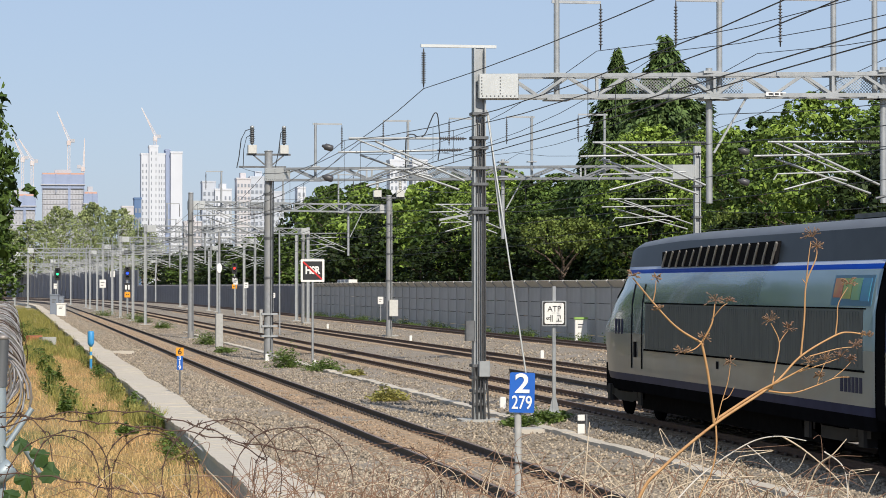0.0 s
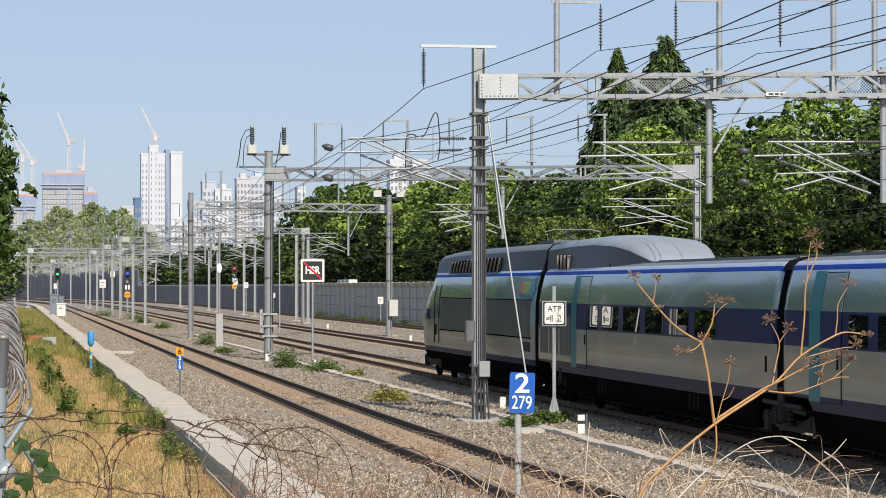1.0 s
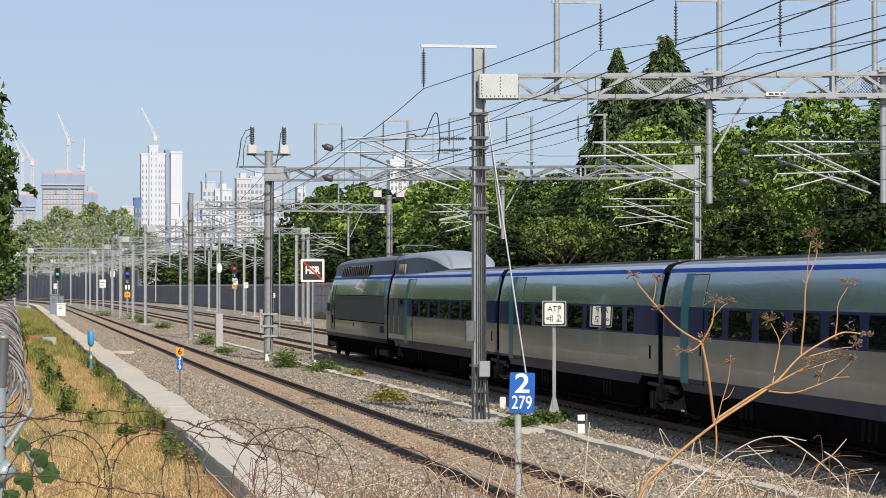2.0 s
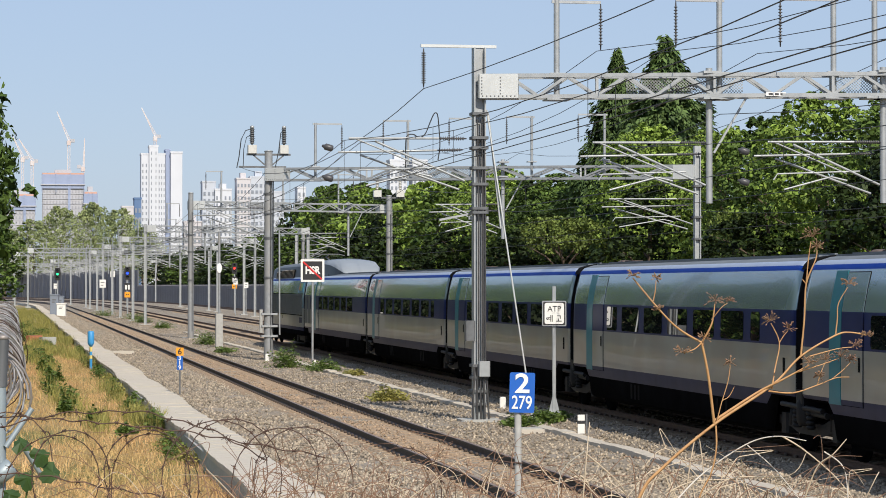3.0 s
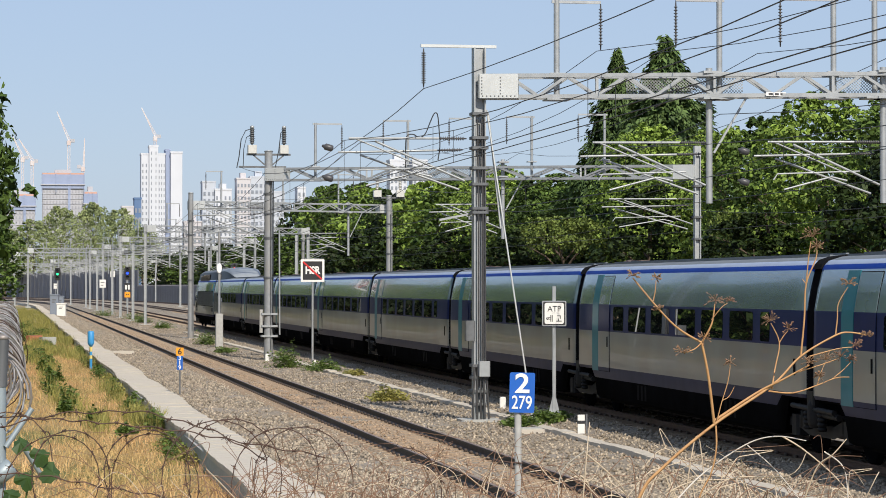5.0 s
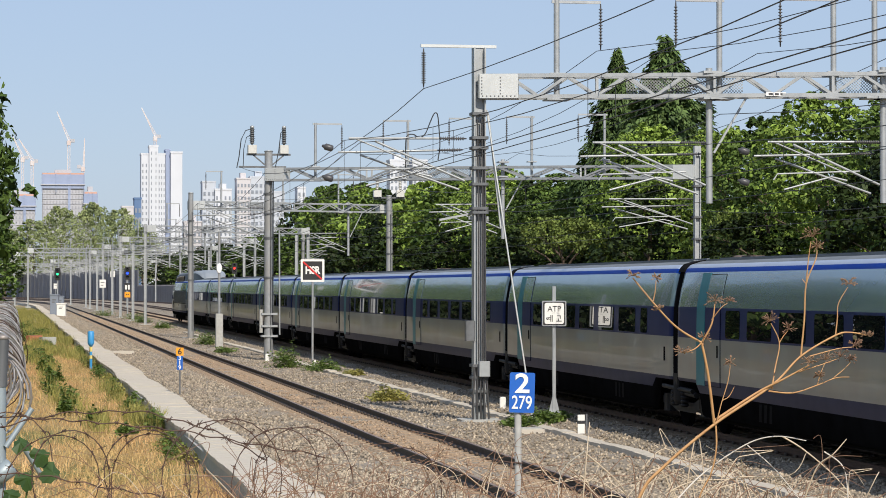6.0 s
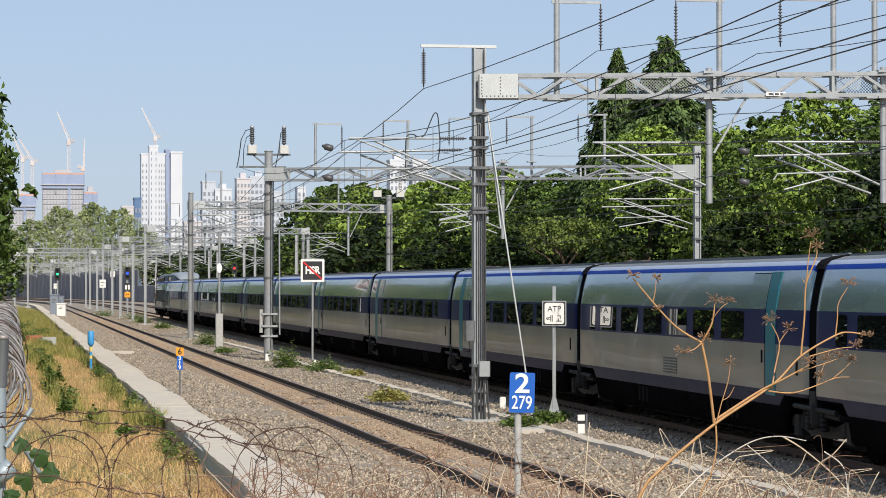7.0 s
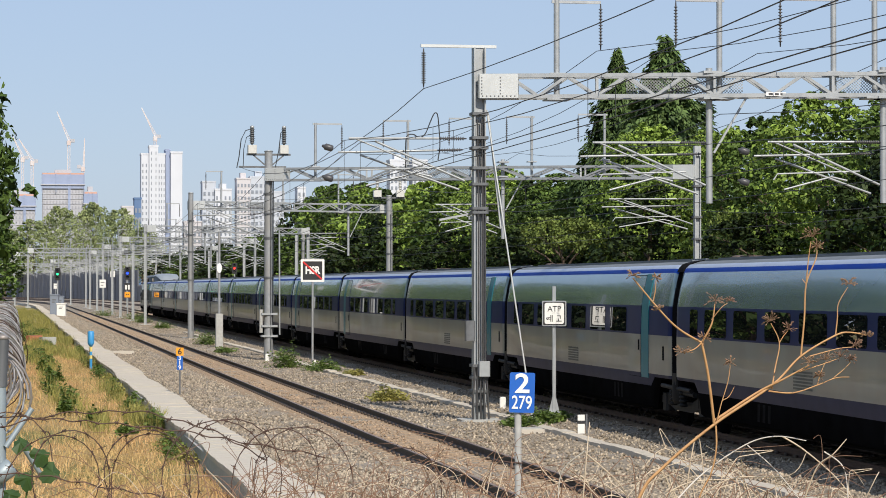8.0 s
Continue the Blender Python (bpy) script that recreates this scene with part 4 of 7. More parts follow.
def gantry(left, right, z0, z1, tubes, posts, near=False, arm_z=1.95, mast_l=True, mast_r=True, fall=0.0, label="grey steel lattice gantry over the tracks"):
    """A portal over the tracks: beam, its legs, drop tubes with brackets, and posts with hanging insulators."""
    (p0, s0), (p1, s1) = left, right
    gan = thing("catenary_gantry", label, "gantry", pose(p0, s0, 0), "gantries over the line")
    D = Vector((p1 - p0, s1 - s0, 0))
    line = lambda p: D * ((p - p0) / (p1 - p0))
    truss(gan, (0, 0), (D.x, D.y), z0, z1, 0.5, 22 if near else 16, ((5, 9), (12, 15)) if near else ((5, 8),), fall)
    w, d = (0.3, 0.34) if near else (0.26, 0.26)
    for use, q in ((mast_l, line(p0)), (mast_r, line(p1))):
        if not use:
            continue
        g = Geo()
        zt = 8.98 if near and q.length < 1 else z1 + 0.1
        x = q.x + (-0.04 if near else 0.02)
        h_section(g, x, q.y - 0.01, w, d + 0.02, -0.3, zt)
        part("mast", g, M_STEEL, gan)
        part("footing", Geo().box(x - 0.5, x + 0.5, q.y - 0.45, q.y + 0.45, -0.8, -0.24, 0, 0.06), M_POLE, gan)
    for p in tubes:
        q = line(p)
        g = Geo().tube([(q.x, q.y, 5.1), (q.x, q.y, z1 + 0.15)], 0.085, 10)
        g.box(q.x - 0.22, q.x + 0.22, q.y - 0.32, q.y + 0.32, z0 - 0.06, z0)
        g.box(q.x - 0.22, q.x + 0.22, q.y - 0.32, q.y + 0.32, z1, z1 + 0.06)
        part("drop_tube", g, M_STEEL, gan)
        part("brace", Geo().bar((q.x + 0.12, q.y, 6.35), (q.x + 0.95, q.y, z0), 0.05), M_STEEL, gan)
        cantilever(gan, q.x, q.y, 6.6, detail=2 if near and p > 20 else 1)
    for p, arms in posts:
        q = line(p)
        g = Geo().tube([(q.x, q.y, z0), (q.x, q.y, z1 + arm_z + 0.05)], 0.075 if near else 0.06, 8)
        g.box(q.x - 0.2, q.x + 0.2, q.y - 0.2, q.y + 0.2, z1, z1 + 0.04)
        g.box(q.x - 0.3, q.x + 0.3, q.y - 0.3, q.y + 0.3, z0 - 0.06, z0 - 0.02)
        part("post", g, M_STEEL, gan)
        for a in arms:
            part("arm", Geo().bar((q.x - 0.12 * (1 if a > 0 else -1), q.y, z1 + arm_z), (q.x + a, q.y, z1 + arm_z), 0.07, 0.07), M_STEEL, gan)
            ins = Geo()
            insulator(ins, (q.x + a, q.y, z1 + arm_z - 0.04), (q.x + a, q.y, z1 + arm_z - 1.18), 0.06, 12)
            part("insulator", ins, M_INSUL, gan)
    GANTRIES.append((line, p0, s0))
    return gan


def build_overhead():
    posts1 = [(13.34, (1.12,)), (17.26, (-1.11,)), (19.99, (-1.36,)), (20.97, (1.2,))]
    g1 = gantry((11.49, 62.9), (27.0, 59.3), 7.72, 8.3, (17.01, 21.17), posts1, near=True, arm_z=1.82,
                label="near grey steel lattice gantry with bolted end plate and mesh")
    # the near leg's high arm, string, collars, conduits and boxes
    part("top_arm", Geo().box(-1.5, 0.4, -0.05, 0.05, 8.98, 9.05), M_PLATE, g1)
    ins = Geo()
    insulator(ins, (-1.43, 0, 8.95), (-1.43, 0, 7.98), 0.07, 14)
    part("insulator", ins, M_INSUL, g1)
    cantilever(g1, -0.3, 0, 6.72, 2.95, detail=2)
    for z in (7.3, 6.7, 6.45, 5.95, 5.55, 4.95, 4.85, 1.05, 0.75, 0.42, 0.1):
        part("collar", Geo().box(-0.25, 0.17, -0.24, 0.2, z, z + 0.07, 0, 0.03), M_STEEL_DARK, g1)
    # conduits, kept dark to stand in for shade in the recessed web
    for x, r in ((0.03, 0.024), (0.09, 0.017), (-0.08, 0.02)):
        part("conduit", Geo().tube([(x, -0.2, 1.1), (x, -0.2, 4.9), (x - 0.03, -0.2, 7.2)], r, 6), M_BLACKISH, g1)
    part("junction_box", Geo().box(-0.1, 0.18, -0.38, -0.2, 0.82, 1.2, 0, 0.02), M_STEEL, g1)
    part("junction_box", Geo().box(-0.42, -0.18, -0.28, -0.1, 1.7, 2.2, 0, 0.02), M_STEEL_DARK, g1)
    tag = part("tag", Geo().box(6.78, 7.28, -1.97, -1.955, 7.73, 7.82), M_WHITE2, g1, at=pose(0, 0, 0))
    part("tag_bars", Geo().box(6.84, 6.95, -1.975, -1.97, 7.75, 7.8).box(7.0, 7.1, -1.975, -1.97, 7.75, 7.8).box(7.14, 7.23, -1.975, -1.97, 7.75, 7.8), M_BLACKISH, tag)
    for k in range(5):
        x = -0.18 + k * 0.07
        cable = Geo().tube([(x, -0.22, 1.1), (x + 0.02 * (k - 2), -0.24, 0.4), (x + 0.03 * (k - 2), -0.3, -0.25)], 0.026, 5)
        part("cable", cable, M_BLACKISH, g1)
    part("guy_rod", Geo().tube([(0.15, -0.05, 7.44), (1.22, -0.5, -0.2)], 0.022, 6), M_PLATE, g1)
    part("guy_rod", Geo().tube([(0.19, -0.05, 7.35), (0.5, -0.1, 4.5)], 0.026, 6), M_PLATE, g1)
    part("lower_bracket", Geo().bar((-0.3, 0, 4.75), (0.2, 0, 4.75), 0.08).bar((-1.0, 0.2, 4.7), (0, 0.2, 4.9), 0.05), M_STEEL, g1)
    g2 = gantry((11.48, 116.3), (28.25, 104.3), 7.83, 8.4, (20.99,), [(13.45, (1.2,)), (17.24, (-1.1,)), (20.0, (-1.25,)), (22.11, (-1.1,)), (24.87, (-1.15,))], mast_l=False, fall=0.28,
                label="grey steel lattice gantry with white end plate over the tracks")
    q = Vector((28.25 - 11.48, 104.3 - 116.3, 0))
    part("mast_head", Geo().box(q.x - 0.12, q.x + 0.16, q.y - 0.13, q.y + 0.13, 8.5, 8.92), M_STEEL, g2)
    cantilever(g2, q.x - 0.1, q.y, 6.7, 3.6)
    for z in (7.2, 5.9, 5.0):
        part("collar", Geo().box(q.x - 0.17, q.x + 0.2, q.y - 0.2, q.y + 0.2, z, z + 0.08, 0, 0.03), M_STEEL_DARK, g2)
    gantry((11.3, 166), (25.2, 172), 8.0, 8.55, (16.6, 22.2), [(13.4, (-1.0,)), (17.6, (-1.0,)), (21.5, (1.0,))])
    posts = [(13.4, (1.1,)), (17.6, (-1.1,)), (21.5, (1.0,))]
    for s in (225, 277, 330, 385):
        gantry((11.45, s), (26.7, s + 9), 7.8, 8.35, (16.9, 21.6), posts)
    for s, x1 in ((424, 18.5), (470, 19.5)):
        gantry((2.6 - (s - 424) * 0.045, s), (x1, s - 3), 8.5, 9.25, (7.5, 12.0, 15.5), [(5.6, (-1.2,)), (9.4, (-1.2,)), (12.7, (-1.2,)), (16.2, (-1.2,))], arm_z=1.5)
    for s in (520, 605):
        gantry((at_line(s, 11.45).x, at_line(s, 11.45).y), (at_line(s + 4, 33).x, at_line(s + 4, 33).y), 7.8, 8.4,
               [at_line(s, q).x for q in (16.9, 21.6, 27)], [(at_line(s, q).x, (1.1,)) for q in (13.4, 18.5, 23)])
    # mast brackets of the outer track
    for s in (248, 305, 360, 420):
        q = at_line(s, 27.2)
        m = h_mast(q.x, q.y, -0.3, 8.0, 0.3, 0.28, heading(s))
        cantilever(m, 0.15, 0, 6.5, 2.7, 1)
    for s in (88, 141, 196, 251, 303, 357, 410, 466, 520):
        q = at_line(s, 11.6)
        m = h_mast(q.x, q.y, -0.3, 7.2, 0.26, 0.26, heading(s)) if s > 240 else None
        if m:
            cantilever(m, -0.15, 0, 6.5, 2.7, -1)
            cantilever(m, 0.15, 0, 6.5, 2.7, 1)
    # the pole that carries two cable ends
    pole = round_pole(11.48, 116.3, -0.2, 9.15, 0.21, 0.18, "grey pole with crossarms and two pale cable terminations")
    part("crossarm", Geo().box(-1.0, 1.0, -0.05, 0.05, 8.98, 9.07), M_STEEL_DARK, pole)
    part("crossarm", Geo().box(-1.35, 0.8, -0.05, 0.05, 8.42, 8.5), M_STEEL_DARK, pole)
    part("brace", Geo().bar((-0.7, 0, 9.0), (-0.1, 0, 8.5), 0.06).bar((0.7, 0, 9.0), (0.1, 0, 8.5), 0.06), M_STEEL_DARK, pole)
    for x in (-0.75, 0.7):
        part("termination_box", Geo().box(x - 0.2, x + 0.2, -0.18, 0.18, 9.07, 9.45, 0, 0.03), M_CERAMIC, pole)
        ins = Geo()
        insulator(ins, (x, 0, 9.45), (x, 0, 10.25), 0.15, 7, core=0.085)
        part("bushing", ins, M_STEEL_DARK, pole)
        part("bushing_cap", Geo().turned((x, 0, 10.2), (0, 0, 1), [(0, 0.09), (0.1, 0.1), (0.14, 0.04)], 8), M_STEEL, pole)
    loop = Geo()
    loop.tube([(-0.75, -0.05, 10.2), (-1.05, -0.05, 10.1), (-1.25, -0.05, 9.7), (-1.35, -0.05, 8.9), (-1.45, -0.05, 8.4)], 0.022, 6)
    loop.tube([(-0.75, 0.05, 9.95), (-1.0, 0.05, 9.8), (-1.12, 0.05, 9.3), (-1.15, 0.05, 8.5)], 0.018, 6)
    loop.tube([(0.7, -0.05, 10.2), (0.55, -0.05, 10.0), (0.45, -0.1, 9.2), (0.2, -0.2, 8.0), (0.18, -0.2, 1.0)], 0.02, 6)
    part("cable_loop", loop, M_WIRE, pole)
    for z in (1.75, 1.2, 0.75):
        part("clamp", Geo().box(-0.36, 0.42, -0.25, 0.25, z, z + 0.09, 0, 0.05), M_STEEL, pole)
    part("insulating_cap", Geo().box(-0.42, -0.28, -0.2, -0.05, 0.95, 2.0, 0, 0.03), M_POLE, pole)
    part("side_rod", Geo().tube([(0.5, -0.1, 0.85), (0.48, -0.1, 5.6)], 0.04, 6), M_STEEL, pole)
    cantilever(pole, -0.2, 0, 6.6)
    # a pole with two cable ends beside the outer track
    p2 = round_pole(25.0, 171.0, -0.3, 9.1, 0.21, 0.18, "grey pole with twin cable terminations and a pale cabinet")
    part("crossarm", Geo().box(-1.1, 1.1, -0.06, 0.06, 8.95, 9.05), M_STEEL_DARK, p2)
    for x in (-0.8, 0.75):
        part("termination_box", Geo().box(x - 0.27, x + 0.27, -0.2, 0.2, 9.05, 9.5, 0, 0.03), M_CERAMIC, p2)
        ins = Geo()
        insulator(ins, (x, 0, 9.5), (x, 0, 10.3), 0.16, 7, core=0.09)
        part("bushing", ins, M_CERAMIC, p2)
    part("cabinet", Geo().box(-0.05, 0.55, -0.5, -0.2, 1.05, 2.15, 0, 0.03), M_CERAMIC, p2)
    round_pole(11.3, 165.0, -0.2, 9.0, 0.2, 0.16)
    round_pole(26.7, 237.7, -0.3, 8.2, 0.19, 0.16)
    low = round_pole(11.26, 141.6, -0.2, 6.0, 0.07, 0.07, "slim post with a white signal hood on a concrete base")
    part("base_block", Geo().box(-0.2, 0.2, -0.2, 0.2, -0.4, 1.55, 0, 0.03), M_POLE, low)
    hood = Geo().loft([[(math.cos(a) * w, y, 4.05 + math.sin(a) * w * 1.9) for a in np.linspace(0, 2 * math.pi, 13)] for y, w in ((-0.12, 0.14), (0.1, 0.155), (0.14, 0.08))], caps=True)
    part("hood", hood, M_WHITE2, low)


M_WHITE2 = mat("white_enamel", (0.8, 0.8, 0.79), 0.45, second=(0.72, 0.72, 0.71), scale=4)
M_BLACKISH = mat("dark_cable", (0.06, 0.06, 0.062), 0.5, second=(0.04, 0.04, 0.042))


def catenary_wire(p, z, sag, r, supports, stagger=0.2, label="thin dark overhead wire"):
    g, pts = Geo(), []
    for i, (a, b) in enumerate(zip(supports, supports[1:])):
        for k in range(8):
            t = k / 8
            s = a + (b - a) * t
            off = stagger * ((-1) ** i) * (1 - 2 * t)
            pts.append(at_line(s, p + off, z - sag * 4 * t * (1 - t)))
    pts.append(at_line(supports[-1], p, z))
    g.tube(pts, r, 5)
    return tagged(part("overhead_wire", g, M_WIRE), label, "wire", "overhead wires"), pts


def build_wires():
    spans = [-45, 8, 62.9, 112, 167, 225, 277, 330, 385, 440, 495, 550, 605, 665]
    for p, zm, sag, r in ((8.02, 6.65, 0.68, 0.0085), (8.42, 6.6, 0.7, 0.0085), (15.0, 6.55, 0.75, 0.009), (19.3, 6.55, 0.75, 0.009), (29.6, 6.55, 0.75, 0.009)):
        swing = 0.06 if p < 9 else 0.2
        catenary_wire(p, 5.47, 0.02, r, spans, swing, "taut dark contact wire over the track")
        w, pts = catenary_wire(p, zm, sag, r, spans, swing, "sagging dark messenger wire over the track")
        for q in pts[::2]:
            if 20 < q.y < 300:
                part("dropper", Geo().tube([(q.x, q.y, 5.46), (q.x, q.y, q.z)], 0.005, 4), M_WIRE, w)
    catenary_wire(10.06, 7.95, 0.36, 0.0105, [-45, 8, 62.9], 0.0, "thick dark feeder cable hanging from insulators")
    for p, z in ((14.46, 8.95), (16.15, 8.95), (18.63, 8.95), (22.2, 8.95)):
        catenary_wire(p, z, 0.97, 0.0095, spans, 0.0, "thick dark feeder cable hanging from insulators")
    for p, z in ((17.4, 7.4),):
        catenary_wire(p, z, 0.9, 0.01, spans, 0.25)
    # tail wires that rise towards the near gantry
    for a, b in (((10.13, 116.3, 8.47), (10.06, 62.9, 7.95)), ((11.3, 167, 7.9), (11.45, 116, 8.4))):
        a, b = Vector(a), Vector(b)
        tagged(part("overhead_wire", Geo().tube([a.lerp(b, k / 12) - Vector((0, 0, 1.02 * 4 * k / 12 * (1 - k / 12))) for k in range(13)], 0.011, 5), M_WIRE),
               "dark tail wire rising between supports", "wire", "overhead wires")
    jump = Geo()
    stalk(jump, [(9.66, 63.2, 5.95), (9.66, 63.2, 6.6), (9.7, 63.2, 6.8), (9.85, 63.2, 6.83), (10.0, 63.2, 6.75), (10.15, 63.2, 6.85), (10.28, 63.2, 7.15), (10.38, 63.2, 7.36), (10.46, 63.2, 7.32), (10.5, 63.2, 6.95), (10.52, 63.2, 6.55), (10.47, 63.2, 6.2)], 0.015, 0.015)
    tagged(part("jumper_cable", jump, M_WIRE), "dark looped jumper cable between wires", "cable")


# ---- trees ----
M_BARK = mat("bark", (0.14, 0.1, 0.075), 0.9, second=(0.08, 0.06, 0.045), scale=8, bump=0.5, stretch=(1, 1, 0.25))


def leaf_mat(name, a, b):
    return mat(name, a, 0.6, second=b, scale=0.45, spread=0.3, island=0.32, translucent=0.1, spec=0.2)


M_LEAF_BRIGHT = leaf_mat("bright_leaves", (0.265, 0.375, 0.068), (0.085, 0.14, 0.026))
M_LEAF_MID = leaf_mat("green_leaves", (0.132, 0.208, 0.042), (0.035, 0.064, 0.015))
# dark green, deepened further to carry the shade and gaps between crowns
M_LEAF_DARK = leaf_mat("dark_shaded_leaves", (0.036, 0.06, 0.015), (0.009, 0.017, 0.005))
# near-black leaf colour stands in for shade under the canopy
M_LEAF_UNDER_SHADE = leaf_mat("shaded_undergrowth_leaves", (0.026, 0.042, 0.012), (0.008, 0.014, 0.005))
# distance haze put into the far wood's leaf colour
M_LEAF_HAZED = leaf_mat("hazed_leaves", (0.38, 0.44, 0.2), (0.17, 0.21, 0.09))
M_LEAF_PINE = leaf_mat("pine_needles", (0.17, 0.225, 0.05), (0.07, 0.1, 0.025))
M_LEAF_CONIFER = leaf_mat("conifer_needles", (0.13, 0.2, 0.062), (0.042, 0.075, 0.026))
LEAF_V = [(-0.5, -0.5, 0), (0.15, -0.55, 0.1), (0.5, 0.5, 0), (-0.15, 0.55, 0.1)]
LEAF_F = [(0, 1, 2, 3)]
SPRAY_V = [(-0.55, 0.0, -0.1), (0.05, -0.45, 0.06), (0.6, 0.05, -0.14), (-0.05, 0.45, 0.08)]
SPRAY_F = [(0, 1, 2, 3)]


def crown_spots(gen, height, low, width, lobes, n, leaf):
    """Leaf poses in clumps: big lobes, each with smaller clumps on its shell, so that the outline is uneven."""
    out = []
    per = n // lobes
    for k in range(lobes):
        u = (k + 0.5) / lobes
        z = low + (height - low) * (0.08 + 0.86 * u)
        f = math.sin(math.pi * min(1, 0.16 + 0.8 * u)) ** 0.7
        a = k * 2.4 + gen.uniform(-0.4, 0.4)
        rad = width * 0.5 * f
        r_l = max(0.5, rad * gen.uniform(0.36, 0.58))
        c = np.array([math.cos(a) * (rad - r_l * 0.75), math.sin(a) * (rad - r_l * 0.75), z])
        m = 20
        d = gen.normal(size=(m, 3))
        d /= np.linalg.norm(d, axis=1)[:, None]
        d[:, 2] = np.where(d[:, 2] < -0.35, -d[:, 2], d[:, 2])
        clump = c + d * r_l * gen.uniform(0.7, 1.12, (m, 1)) * np.array([1, 1, 0.9])
        size_c = r_l * gen.uniform(0.2, 0.4, m)
        idx = gen.integers(0, m, per)
        # leaves lie on the upper shell of each clump and droop outwards
        e = gen.normal(size=(per, 3)) + d[idx] * 0.7 + np.array([0, 0, 0.45])
        e /= np.linalg.norm(e, axis=1)[:, None]
        q = clump[idx] + e * (size_c[idx] * gen.uniform(0.55, 1.08, per))[:, None] * np.array([1, 1, 0.75])
        nrm = e + np.array([0, 0, 0.25]) + gen.normal(size=(per, 3)) * 0.38
        nrm /= np.linalg.norm(nrm, axis=1)[:, None]
        t = np.cross(nrm, gen.normal(size=(per, 3)))
        t /= np.linalg.norm(t, axis=1)[:, None]
        b = np.cross(nrm, t)
        s = leaf * gen.uniform(0.6, 1.35, (per, 1))
        sp = np.zeros((per, 3, 4))
        sp[:, :, 0], sp[:, :, 1], sp[:, :, 2], sp[:, :, 3] = t * s, b * s * 0.8, nrm * s, q
        out.append(sp)
    return np.concatenate(out)


def conifer_spots(gen, height, low, width, n, leaf):
    """Needle sprays on tiers of branches that reach out, lift a little and droop at their tips."""
    out = []
    levels = 34
    per = n // (levels * 9)
    for k in range(levels):
        u = (k + gen.uniform(0, 0.6)) / levels
        for j in range(9):
            a = j * 0.698 + k * 1.1 + gen.uniform(-0.25, 0.25)
            R = max(0.35, width * 0.5 * min(1.0, 1.5 * (1 - u)) ** 0.85 * gen.uniform(0.55, 1.1))
            z = low + (height - low) * u
            r = np.sqrt(gen.uniform(0.06, 1, per))
            side = gen.normal(size=per) * 0.3 * R * (1.15 - r)
            h = z + R * (0.4 * r - 0.36 * r ** 2.2) + gen.normal(size=per) * 0.3
            q = np.stack([math.cos(a) * R * r - math.sin(a) * side, math.sin(a) * R * r + math.cos(a) * side, h], 1)
            nrm = np.array([math.cos(a) * 0.55, math.sin(a) * 0.55, 0.75]) + gen.normal(size=(per, 3)) * 0.38
            nrm /= np.linalg.norm(nrm, axis=1)[:, None]
            t = np.array([math.cos(a), math.sin(a), -0.5]) + gen.normal(size=(per, 3)) * 0.3
            t -= nrm * np.sum(t * nrm, axis=1)[:, None]
            t /= np.linalg.norm(t, axis=1)[:, None]
            b = np.cross(nrm, t)
            s = leaf * gen.uniform(0.7, 1.4, (per, 1))
            sp = np.zeros((per, 3, 4))
            sp[:, :, 0], sp[:, :, 1], sp[:, :, 2], sp[:, :, 3] = t * s * 1.3, b * s * 0.6, nrm * s, q
            out.append(sp)
    return np.concatenate(out)


def tree(seed, height, low, width, lobes, n, leaf, m, cone=0.0, name="tree", label="", category="tree", group="trees behind the barrier"):
    gen = np.random.default_rng(seed)
    rng = random.Random(seed)
    t = thing(name, label, category, group=group)
    trunk = Geo()
    top = height * (0.92 if cone else 0.7)
    pts = [(rng.uniform(-0.1, 0.1) * k, rng.uniform(-0.1, 0.1) * k, -0.4 + (top + 0.4) * k / 5) for k in range(6)]
    trunk.tube(pts, 0.02 * height * 0.8 + 0.05, 8, taper=0.04)
    part("trunk", trunk, M_BARK, t)
    for k in range(7):
        a = k * 2.4 + rng.uniform(-0.3, 0.3)
        z = low * 0.7 + (top - low * 0.7) * (k + 0.5) / 7
        r = width * (0.38 if not cone else 0.38 * (1 - k / 8))
        part("limb", Geo().tube([(0, 0, z), (math.cos(a) * r * 0.5, math.sin(a) * r * 0.5, z + r * 0.45), (math.cos(a) * r, math.sin(a) * r, z + r * 0.7)], 0.09, 5, taper=0.025), M_BARK, t)
    cloud("crown", SPRAY_V, SPRAY_F, conifer_spots(gen, height, low, width, n, leaf) if cone else crown_spots(gen, height, low, width, lobes, n, leaf), m, t)
    return t


